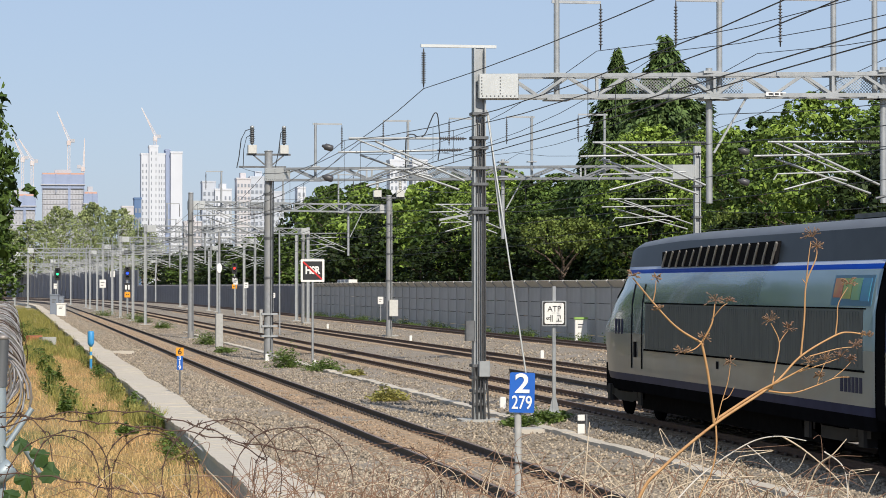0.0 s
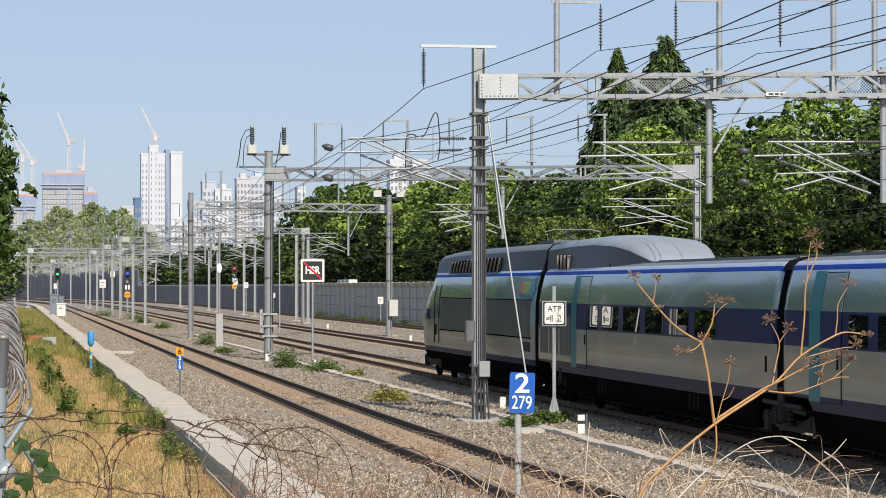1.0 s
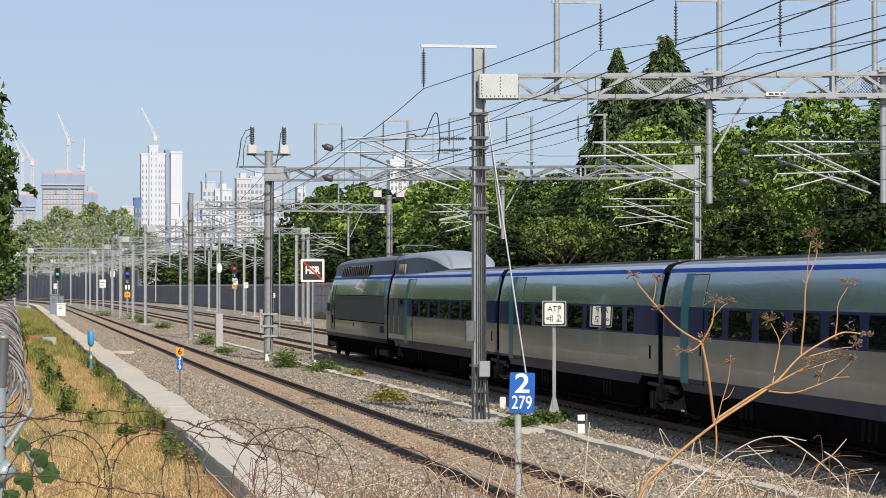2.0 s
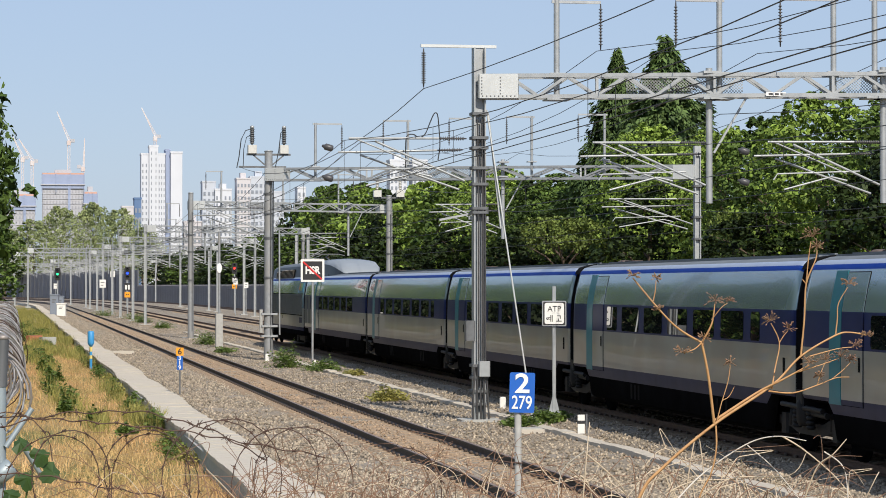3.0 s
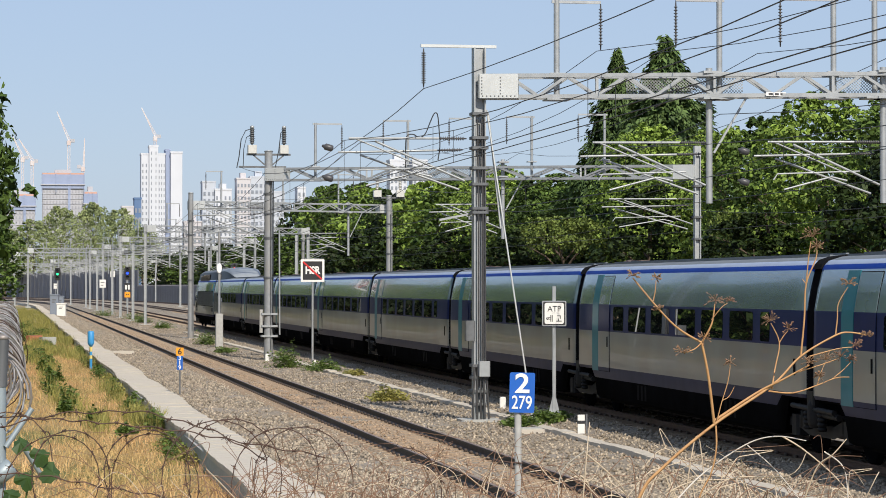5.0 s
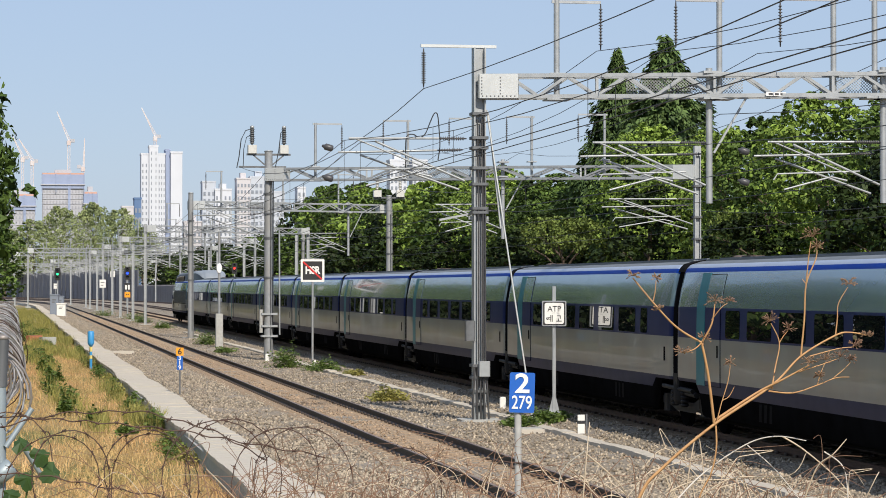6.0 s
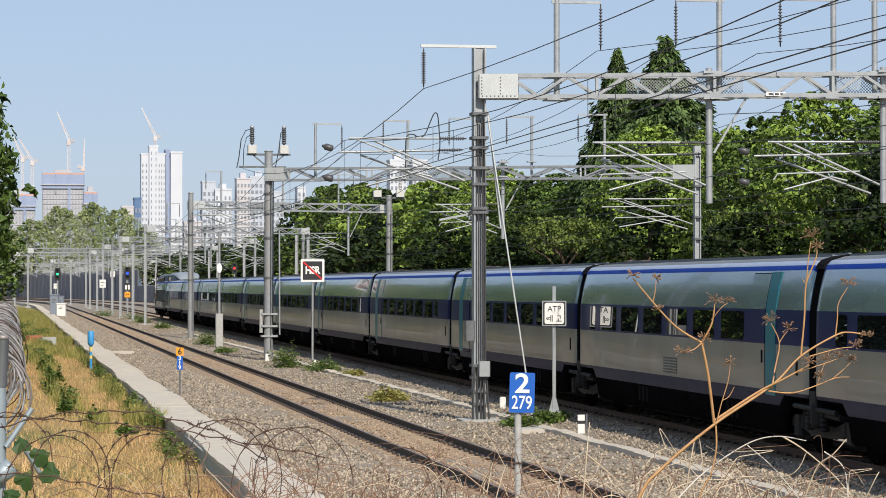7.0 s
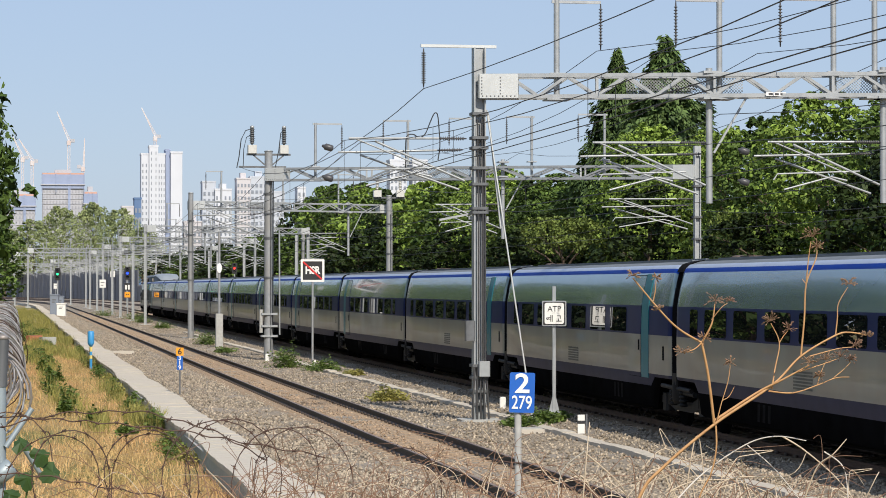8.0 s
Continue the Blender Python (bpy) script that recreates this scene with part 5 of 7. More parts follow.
def build_trees():
    kinds = [
        tree(11, 14.0, 2.6, 8.5, 40, 9200, 0.28, M_LEAF_BRIGHT, label="broad bright green leafy tree in full spring leaf"),
        tree(12, 14.5, 2.4, 8.0, 40, 9200, 0.28, M_LEAF_MID, label="dense mid-green broadleaf tree behind the barrier"),
        tree(13, 13.0, 1.0, 8.0, 22, 4000, 0.41, M_LEAF_DARK, label="dense dark green tree behind the barrier, deepened for shade"),
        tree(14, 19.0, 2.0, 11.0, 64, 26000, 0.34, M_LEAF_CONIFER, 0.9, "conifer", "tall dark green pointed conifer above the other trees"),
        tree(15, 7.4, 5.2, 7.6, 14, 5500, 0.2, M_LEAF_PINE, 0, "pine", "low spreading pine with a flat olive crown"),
        tree(16, 5.0, 0.1, 6.0, 12, 2000, 0.42, M_LEAF_UNDER_SHADE, 0, "bush", "undergrowth bush at the foot of trees, darkened for canopy shade"),
        tree(17, 14.0, 2.0, 8.5, 20, 2100, 0.5, M_LEAF_BRIGHT, label="bright green leafy tree farther along the line"),
        tree(18, 14.5, 1.5, 8.0, 20, 2100, 0.5, M_LEAF_MID, label="mid-green leafy tree farther along the line"),
        tree(19, 13.0, 1.0, 8.0, 15, 1800, 0.56, M_LEAF_DARK, label="dark green leafy tree farther along the line, deepened for shade"),
        tree(20, 22.5, 4.0, 13.6, 44, 10000, 0.42, M_LEAF_HAZED, label="leafy tree in the far wood, greyed to suggest haze"),
    ]
    used = set()

    def put(k, p, s, size=1.0, wide=None, turn=0.0):
        if k < 3 and (s > 240 or p > 50 or (p < -3.5 and not 100 < s < 124)):
            k += 6
        q = at_line(s, p, 0.1)
        w = wide or size
        m = pose(q.x, q.y, q.z, 0, 0, turn) @ Matrix.Diagonal((w, w, size, 1))
        if k in used:
            copy_thing(kinds[k], m)
        else:
            kinds[k].matrix_basis = m
            used.add(k)
    # the ones whose outline stands against the sky
    put(3, 46.5, 180, 1.08, 1.2, 20)
    put(3, 45.3, 190, 1.0, 0.7, 140)
    put(0, 43.0, 171, 1.02, 0.95, 30)
    put(0, 44.5, 158, 0.93, 1.0, 100)
    put(1, 45.0, 150, 0.93, 0.95, 190)
    put(0, 45.0, 139, 0.99, 1.05, 250)
    put(1, 46.0, 130, 0.97, 1.0, 10)
    put(1, 46.0, 121, 1.0, 1.0, 60)
    put(4, 37.2, 172, 0.95, 0.85, 40)
    put(4, 41.0, 143, 0.95, 0.5, 90)
    rng = random.Random(77)
    s = 199.0
    while s < 402:
        h = 0.9 + 0.36 * min(1, max(0, (s - 200) / 180))
        put(rng.choice((0, 1, 1, 2)), 45 + rng.uniform(-1.5, 2.5), s, h * rng.uniform(0.92, 1.06), rng.uniform(0.9, 1.15), rng.uniform(0, 360))
        s += rng.uniform(5.5, 8)
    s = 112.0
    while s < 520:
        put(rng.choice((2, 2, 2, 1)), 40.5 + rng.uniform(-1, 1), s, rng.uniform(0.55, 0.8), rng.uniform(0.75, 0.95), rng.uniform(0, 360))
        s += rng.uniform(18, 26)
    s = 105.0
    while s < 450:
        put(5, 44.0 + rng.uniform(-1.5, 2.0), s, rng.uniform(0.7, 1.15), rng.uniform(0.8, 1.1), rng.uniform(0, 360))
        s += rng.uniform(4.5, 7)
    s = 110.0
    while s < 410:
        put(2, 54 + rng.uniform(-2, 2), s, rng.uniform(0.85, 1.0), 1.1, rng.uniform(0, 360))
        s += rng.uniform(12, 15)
    s = 404.0
    while s < 600:
        put(rng.choice((1, 2)), 43 + rng.uniform(-2, 2), s, rng.uniform(0.75, 0.95), 1.1, rng.uniform(0, 360))
        s += rng.uniform(7, 10)
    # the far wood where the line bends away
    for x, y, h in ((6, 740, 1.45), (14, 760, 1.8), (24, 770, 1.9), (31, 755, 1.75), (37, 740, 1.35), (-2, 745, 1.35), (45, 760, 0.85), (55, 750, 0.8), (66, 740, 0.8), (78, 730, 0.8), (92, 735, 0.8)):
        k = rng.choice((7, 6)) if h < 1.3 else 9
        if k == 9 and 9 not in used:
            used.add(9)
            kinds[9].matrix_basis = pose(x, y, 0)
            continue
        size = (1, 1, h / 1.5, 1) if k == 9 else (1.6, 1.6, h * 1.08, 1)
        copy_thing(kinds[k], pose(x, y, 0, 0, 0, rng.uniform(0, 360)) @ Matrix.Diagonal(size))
    # trees along the near boundary, beside the fence
    for p, s, z, w in ((-2.9, 104, 0.95, 0.75), (-3.2, 101, 1.0, 0.78), (-2.5, 103, 0.46, 0.72), (-2.6, 107, 0.6, 0.72), (-3.3, 106, 0.9, 0.8)):
        put(1, p, s, z, w, rng.uniform(0, 360))
    for p, s, h, k in ((-3.9, 104, 0.98, 1), (-3.8, 108, 0.95, 1), (-4.0, 99, 0.92, 1), (-4.0, 106, 0.9, 2), (-3.2, 114, 0.7, 2), (-4.6, 121, 0.8, 2), (-5.5, 88, 0.85, 2), (-5, 135, 0.8, 1), (-5.5, 152, 0.9, 2), (-6, 170, 0.9, 1), (-6.5, 190, 0.95, 2), (-6.5, 212, 1.0, 1), (-7, 240, 1, 2), (-8, 270, 1, 1),
                       (-6, 300, 1, 2), (-6, 330, 1, 1), (-6, 360, 1, 2), (-6, 390, 1, 1), (-7, 255, 0.9, 2), (-6, 285, 0.9, 2), (-6, 315, 0.9, 2), (-11, 96, 1.0, 1), (-12, 125, 1.0, 2), (-13, 160, 1.0, 1), (-14, 205, 1.1, 2)):
        put(0 if p < -4.8 else k, p, s, h, min(h, 0.9), rng.uniform(0, 360))

    for p, s in ((-6.6, 48), (-6.9, 56), (-6.5, 64), (-7.0, 72), (-6.8, 80), (-6.6, 88)):
        put(0, p, s, 0.8, 0.8, rng.uniform(0, 360))
    s = 142.0
    while s < 400:
        put(rng.choice((0, 1, 1)), -7.5 - rng.uniform(0, 1.5), s, rng.uniform(0.85, 1.1), 0.95, rng.uniform(0, 360))
        s += rng.uniform(7.5, 10)
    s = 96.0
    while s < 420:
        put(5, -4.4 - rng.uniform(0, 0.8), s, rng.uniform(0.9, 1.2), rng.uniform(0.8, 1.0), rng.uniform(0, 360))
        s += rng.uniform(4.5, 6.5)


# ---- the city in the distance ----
# facade colours carry the aerial haze: paler and bluer than the walls themselves
M_TOWER = mat("hazed_white_facade", (0.6, 0.63, 0.69), 0.8, second=(0.54, 0.57, 0.63), scale=0.1)
M_GREY_FACADE = mat("hazed_concrete", (0.45, 0.46, 0.5), 0.85, second=(0.39, 0.4, 0.44), scale=0.15)
M_BEIGE = mat("hazed_beige_facade", (0.56, 0.55, 0.58), 0.85, second=(0.5, 0.49, 0.52), scale=0.15)
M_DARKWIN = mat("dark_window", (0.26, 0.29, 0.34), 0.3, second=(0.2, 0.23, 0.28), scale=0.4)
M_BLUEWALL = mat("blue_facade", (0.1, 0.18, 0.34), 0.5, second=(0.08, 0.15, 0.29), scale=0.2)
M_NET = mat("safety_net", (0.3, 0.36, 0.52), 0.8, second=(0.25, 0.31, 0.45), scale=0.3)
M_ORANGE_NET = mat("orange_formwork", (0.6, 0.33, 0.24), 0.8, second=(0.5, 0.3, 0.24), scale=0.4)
M_DULL = mat("hazed_dull_facade", (0.5, 0.54, 0.61), 0.8, second=(0.44, 0.48, 0.55), scale=0.1)
# openings lightened so that they fade with the same painted haze
M_OPENING = mat("hazed_opening", (0.36, 0.37, 0.41), 0.8, second=(0.3, 0.31, 0.35), scale=0.3)
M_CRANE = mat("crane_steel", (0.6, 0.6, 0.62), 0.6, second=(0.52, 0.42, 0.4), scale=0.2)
CITY = 1500.0


def block(name, x0, x1, top, label, wall, depth=14.0, cols=4, floor_h=5.2, low=20.0, setback=0.0, win=M_DARKWIN, ww=0.5, y=0.0):
    """A tower block: walls, recessed-looking window panes on its front, a parapet and a roof house."""
    b = thing(name, label, "apartment building" if wall is not M_GREY_FACADE else "building", pose((x0 + x1) / 2, CITY + y, 0), "city buildings")
    w = x1 - x0
    part("wall", Geo().box(-w / 2, w / 2, 0, depth, 0, top, 0, 0.2), wall, b)
    part("parapet", Geo().box(-w / 2 - 0.2, w / 2 + 0.2, -0.2, depth + 0.2, top, top + 1.0), wall, b)
    if cols > 3:
        part("roof_house", Geo().box(-w * 0.2, w * 0.2, 3, depth - 3, top + 1.0, top + 4.0), wall, b)
    if cols:
        cw = w / cols
        pane = Geo().box(-cw * ww / 2, cw * ww / 2, -0.25, 0.1, 0, floor_h * 0.5).mesh("window", win)
        z = low
        while z + floor_h < top:
            for c in range(cols):
                part("window", pane, None, b, at=pose(-w / 2 + cw * (c + 0.5), 0, z))
            if wall is M_GREY_FACADE:
                part("slab_edge", Geo().box(-w / 2 - 0.1, w / 2 + 0.1, -0.35, 0.1, z - 0.7, z - 0.4), wall, b)
            z += floor_h
        if wall is M_GREY_FACADE:
            part("hoist_shaft", Geo().box(w * 0.12, w * 0.12 + 1.4, -1.2, 0, 20, top), M_NET, b)
    return b


def crane(x, z0, z1, tip, label):
    c = thing("tower_crane", label, "crane", pose(x, CITY + 4, 0), "tower cranes")
    g = Geo()
    for dx, dy in ((-0.7, -0.7), (0.7, -0.7), (0.7, 0.7), (-0.7, 0.7)):
        g.bar((dx, dy, 0), (dx, dy, z1), 0.3)
    z = z0
    while z < z1:
        g.bar((-0.7, -0.7, z), (0.7, -0.7, z + 2), 0.2)
        z += 2
    part("mast", g, M_CRANE, c)
    j = Geo()
    a, b = Vector((0, 0, z1)), Vector((tip[0] - x, 0, tip[1]))
    j.bar(a, b, 0.5)
    j.bar(a + Vector((0.9, 0, 0.9)), b, 0.3)
    n = 12
    for k in range(n):
        p, q = a.lerp(b, k / n), (a + Vector((0.9, 0, 0.9))).lerp(b, (k + 0.5) / n)
        j.bar(p, q, 0.18)
    part("jib", j, M_CRANE, c)
    part("cab", Geo().box(-1.2, 1.2, -1.2, 1.2, z1 - 2.2, z1 + 0.4, 0, 0.2), M_CRANE, c)
    part("counterweight", Geo().box(1.0 if tip[0] < x else -3.4, 3.4 if tip[0] < x else -1.0, -1, 1, z1 - 0.6, z1 + 1.4), M_GREY_FACADE, c)
    return c


def build_city():
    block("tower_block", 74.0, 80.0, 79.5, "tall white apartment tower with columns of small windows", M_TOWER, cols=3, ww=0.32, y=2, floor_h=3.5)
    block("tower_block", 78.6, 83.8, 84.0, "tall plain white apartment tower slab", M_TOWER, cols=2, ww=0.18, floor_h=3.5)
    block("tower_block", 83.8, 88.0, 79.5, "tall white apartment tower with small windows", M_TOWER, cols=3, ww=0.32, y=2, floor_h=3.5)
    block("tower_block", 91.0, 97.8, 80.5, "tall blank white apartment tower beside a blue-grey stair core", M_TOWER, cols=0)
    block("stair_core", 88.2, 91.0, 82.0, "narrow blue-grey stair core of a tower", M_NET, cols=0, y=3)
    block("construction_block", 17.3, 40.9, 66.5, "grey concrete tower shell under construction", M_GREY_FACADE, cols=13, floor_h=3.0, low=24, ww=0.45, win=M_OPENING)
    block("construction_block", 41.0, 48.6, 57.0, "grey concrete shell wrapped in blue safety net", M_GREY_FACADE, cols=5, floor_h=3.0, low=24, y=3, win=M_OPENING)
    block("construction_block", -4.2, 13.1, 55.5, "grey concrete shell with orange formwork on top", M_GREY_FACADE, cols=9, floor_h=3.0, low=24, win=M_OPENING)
    for x0, x1, z in ((17.0, 41.2, 66.0), (41.0, 48.8, 55.0), (-4.5, 13.4, 53.5)):
        m = thing("formwork_deck", "blue netting and orange formwork round a tower top", "formwork", pose((x0 + x1) / 2, CITY - 0.6, 0), "formwork decks")
        part("net", Geo().box(-(x1 - x0) / 2, (x1 - x0) / 2, -0.4, 15, z - 6.5, z + 1.6), M_NET, m)
        for k in range(4):
            part("net_pole", Geo().box((x1 - x0) * (k / 3 - 0.5) - 0.2, (x1 - x0) * (k / 3 - 0.5) + 0.2, -0.9, -0.4, z - 9, z + 2.2), M_NET, m)
        part("net_lip", Geo().box(-(x1 - x0) / 2 - 0.6, (x1 - x0) / 2 + 0.6, -1.2, 15, z - 4.6, z - 4.0), M_GREY_FACADE, m)
        part("formwork", Geo().box(-(x1 - x0) / 2 + 0.3, (x1 - x0) / 2 - 0.3, 0, 14.5, z + 1.6, z + 2.5), M_ORANGE_NET, m)
    block("blue_building", 69.8, 74.0, 53.5, "slim dark blue office building", M_BLUEWALL, cols=2, low=30, ww=0.6, y=-3)
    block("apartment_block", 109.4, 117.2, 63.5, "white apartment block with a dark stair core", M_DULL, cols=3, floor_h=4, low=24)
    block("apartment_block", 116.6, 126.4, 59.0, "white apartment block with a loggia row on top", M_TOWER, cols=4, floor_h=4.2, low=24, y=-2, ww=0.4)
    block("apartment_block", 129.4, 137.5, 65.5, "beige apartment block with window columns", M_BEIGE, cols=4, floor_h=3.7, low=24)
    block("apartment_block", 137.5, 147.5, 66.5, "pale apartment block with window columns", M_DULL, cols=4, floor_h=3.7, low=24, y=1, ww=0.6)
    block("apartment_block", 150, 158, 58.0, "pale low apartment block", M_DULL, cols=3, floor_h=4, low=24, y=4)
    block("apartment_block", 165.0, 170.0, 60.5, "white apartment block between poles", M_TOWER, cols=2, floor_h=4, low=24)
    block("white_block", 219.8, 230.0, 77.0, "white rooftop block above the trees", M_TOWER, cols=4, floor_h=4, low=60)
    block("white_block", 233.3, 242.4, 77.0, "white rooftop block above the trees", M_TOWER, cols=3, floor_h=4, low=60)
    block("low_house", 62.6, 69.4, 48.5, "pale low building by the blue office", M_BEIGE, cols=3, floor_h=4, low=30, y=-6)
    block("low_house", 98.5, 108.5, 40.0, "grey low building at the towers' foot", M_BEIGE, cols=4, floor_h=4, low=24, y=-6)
    crane(32.4, 60, 87, (25.6, 104.2), "white and red tower crane with a raised jib")
    crane(40.6, 60, 72, (41.5, 88.7), "white tower crane with an upright jib")
    crane(82.2, 80, 90, (74.3, 107), "red tower crane with a long raised jib")
    crane(6.0, 50, 77, (0.2, 90), "red tower crane with a raised jib")
    crane(11.5, 50, 75, (4.0, 88), "red tower crane beside a concrete shell")


# ---- signs, signals and trackside things ----
M_SIGN_BLUE = mat("sign_blue", (0.012, 0.12, 0.5), 0.4, second=(0.01, 0.1, 0.43), scale=4)
M_SIGN_WHITE = mat("sign_white", (0.8, 0.79, 0.76), 0.5, second=(0.75, 0.74, 0.7), scale=5)
M_SIGN_BLACK = mat("sign_black", (0.03, 0.03, 0.032), 0.5)
M_SIGN_RED = mat("sign_red", (0.65, 0.03, 0.03), 0.5, second=(0.55, 0.03, 0.03))
M_SIGN_ORANGE = mat("sign_orange", (0.85, 0.36, 0.02), 0.5, second=(0.8, 0.32, 0.02))
M_GREEN_LID = mat("green_lid", (0.3, 0.5, 0.12), 0.5, second=(0.25, 0.43, 0.1))
M_CABINET = mat("grey_cabinet", (0.22, 0.25, 0.3), 0.5, second=(0.18, 0.21, 0.26))
M_POSTBLUE = mat("post_blue", (0.05, 0.3, 0.62), 0.45, second=(0.04, 0.26, 0.55))
M_YELLOW = mat("band_yellow", (0.75, 0.6, 0.2), 0.6)
M_RUST = mat("rusty_wire", (0.1, 0.055, 0.04), 0.8, second=(0.06, 0.035, 0.028), scale=30)
M_ZINC = mat("zinc_wire", (0.42, 0.43, 0.44), 0.5, 0.4, second=(0.16, 0.15, 0.15), scale=9, spread=0.3, third=(0.3, 0.27, 0.25), third_scale=1.2)
M_PIPE = mat("pale_pipe", (0.33, 0.39, 0.42), 0.5, 0.3, second=(0.25, 0.3, 0.33), scale=9)
M_STALK = mat("dry_stalk", (0.52, 0.3, 0.13), 0.6, second=(0.4, 0.21, 0.085), scale=40)
M_STALK_PALE = mat("pale_straw", (0.6, 0.5, 0.37), 0.7, second=(0.45, 0.35, 0.25), scale=30, island=0.3)
M_BLEACHED = mat("bleached_stem", (0.62, 0.58, 0.52), 0.7, second=(0.48, 0.43, 0.37), scale=30)
M_STALK_BROWN = mat("brown_stems", (0.26, 0.15, 0.095), 0.8, second=(0.17, 0.095, 0.06), scale=30, island=0.35)
M_SEED = mat("seed_heads", (0.28, 0.17, 0.1), 0.8, second=(0.2, 0.12, 0.07), scale=60)
M_DRY_GRASS = mat("dry_grass", (0.74, 0.49, 0.24), 0.8, second=(0.5, 0.28, 0.12), scale=0.9, island=0.45, translucent=0.2, third=(0.5, 0.36, 0.15), third_scale=0.3)
M_GREEN_GRASS = mat("green_grass", (0.4, 0.36, 0.1), 0.7, second=(0.2, 0.2, 0.05), scale=0.8, island=0.35, translucent=0.3)
M_VINE = mat("vine_leaves", (0.05, 0.105, 0.02), 0.5, second=(0.025, 0.055, 0.012), scale=14, translucent=0.15)
M_WEED = mat("weed_leaves", (0.16, 0.235, 0.045), 0.6, second=(0.075, 0.12, 0.024), scale=3, island=0.3, translucent=0.3)
M_BRICK = mat("clay_brick", (0.45, 0.16, 0.09), 0.9, second=(0.36, 0.12, 0.07))
M_RED_LAMP = glow("red_lamp", (1.0, 0.03, 0.02), 4.0)
M_BLUE_LAMP = glow("blue_lamp", (0.02, 0.08, 1.0), 2.5)
M_GREEN_LAMP = glow("green_lamp", (0.02, 1.0, 0.35), 2.0)
TURN = -9.52


def letters(text, size, m, parent, x, y, z, depth=0.004, name="lettering", wide=1.0, bold=0.0):
    """Raised letters on an upright plate that faces -y."""
    c = bpy.data.curves.new(name, "FONT")
    c.body, c.size, c.extrude, c.offset = text, size, depth, bold
    c.align_x, c.align_y = "CENTER", "CENTER"
    tmp = bpy.data.objects.new(name, c)
    scene.collection.objects.link(tmp)
    me = bpy.data.meshes.new_from_object(tmp.evaluated_get(bpy.context.evaluated_depsgraph_get()))
    bpy.data.objects.remove(tmp)
    me.materials.clear()
    me.materials.append(m)
    ob = new(name, me)
    ob.parent = parent
    ob.matrix_basis = pose(x, y, z, 90, 0, 0) @ Matrix.Diagonal((wide, 1, 1, 1))
    return ob


def plate_geo(x0, x1, z0, z1, y0, y1, r=0.02):
    pts = []
    for cx, cz, a0 in ((x1 - r, z0 + r, -90), (x1 - r, z1 - r, 0), (x0 + r, z1 - r, 90), (x0 + r, z0 + r, 180)):
        for k in range(4):
            a = radians(a0 + 30 * k)
            pts.append((cx + r * math.cos(a), cz + r * math.sin(a)))
    n = len(pts)
    return Geo().add([(x, y0, z) for x, z in pts] + [(x, y1, z) for x, z in pts],
                     [tuple(range(n)), tuple(range(2 * n - 1, n - 1, -1))] + [(i, (i + 1) % n, n + (i + 1) % n, n + i) for i in range(n)])


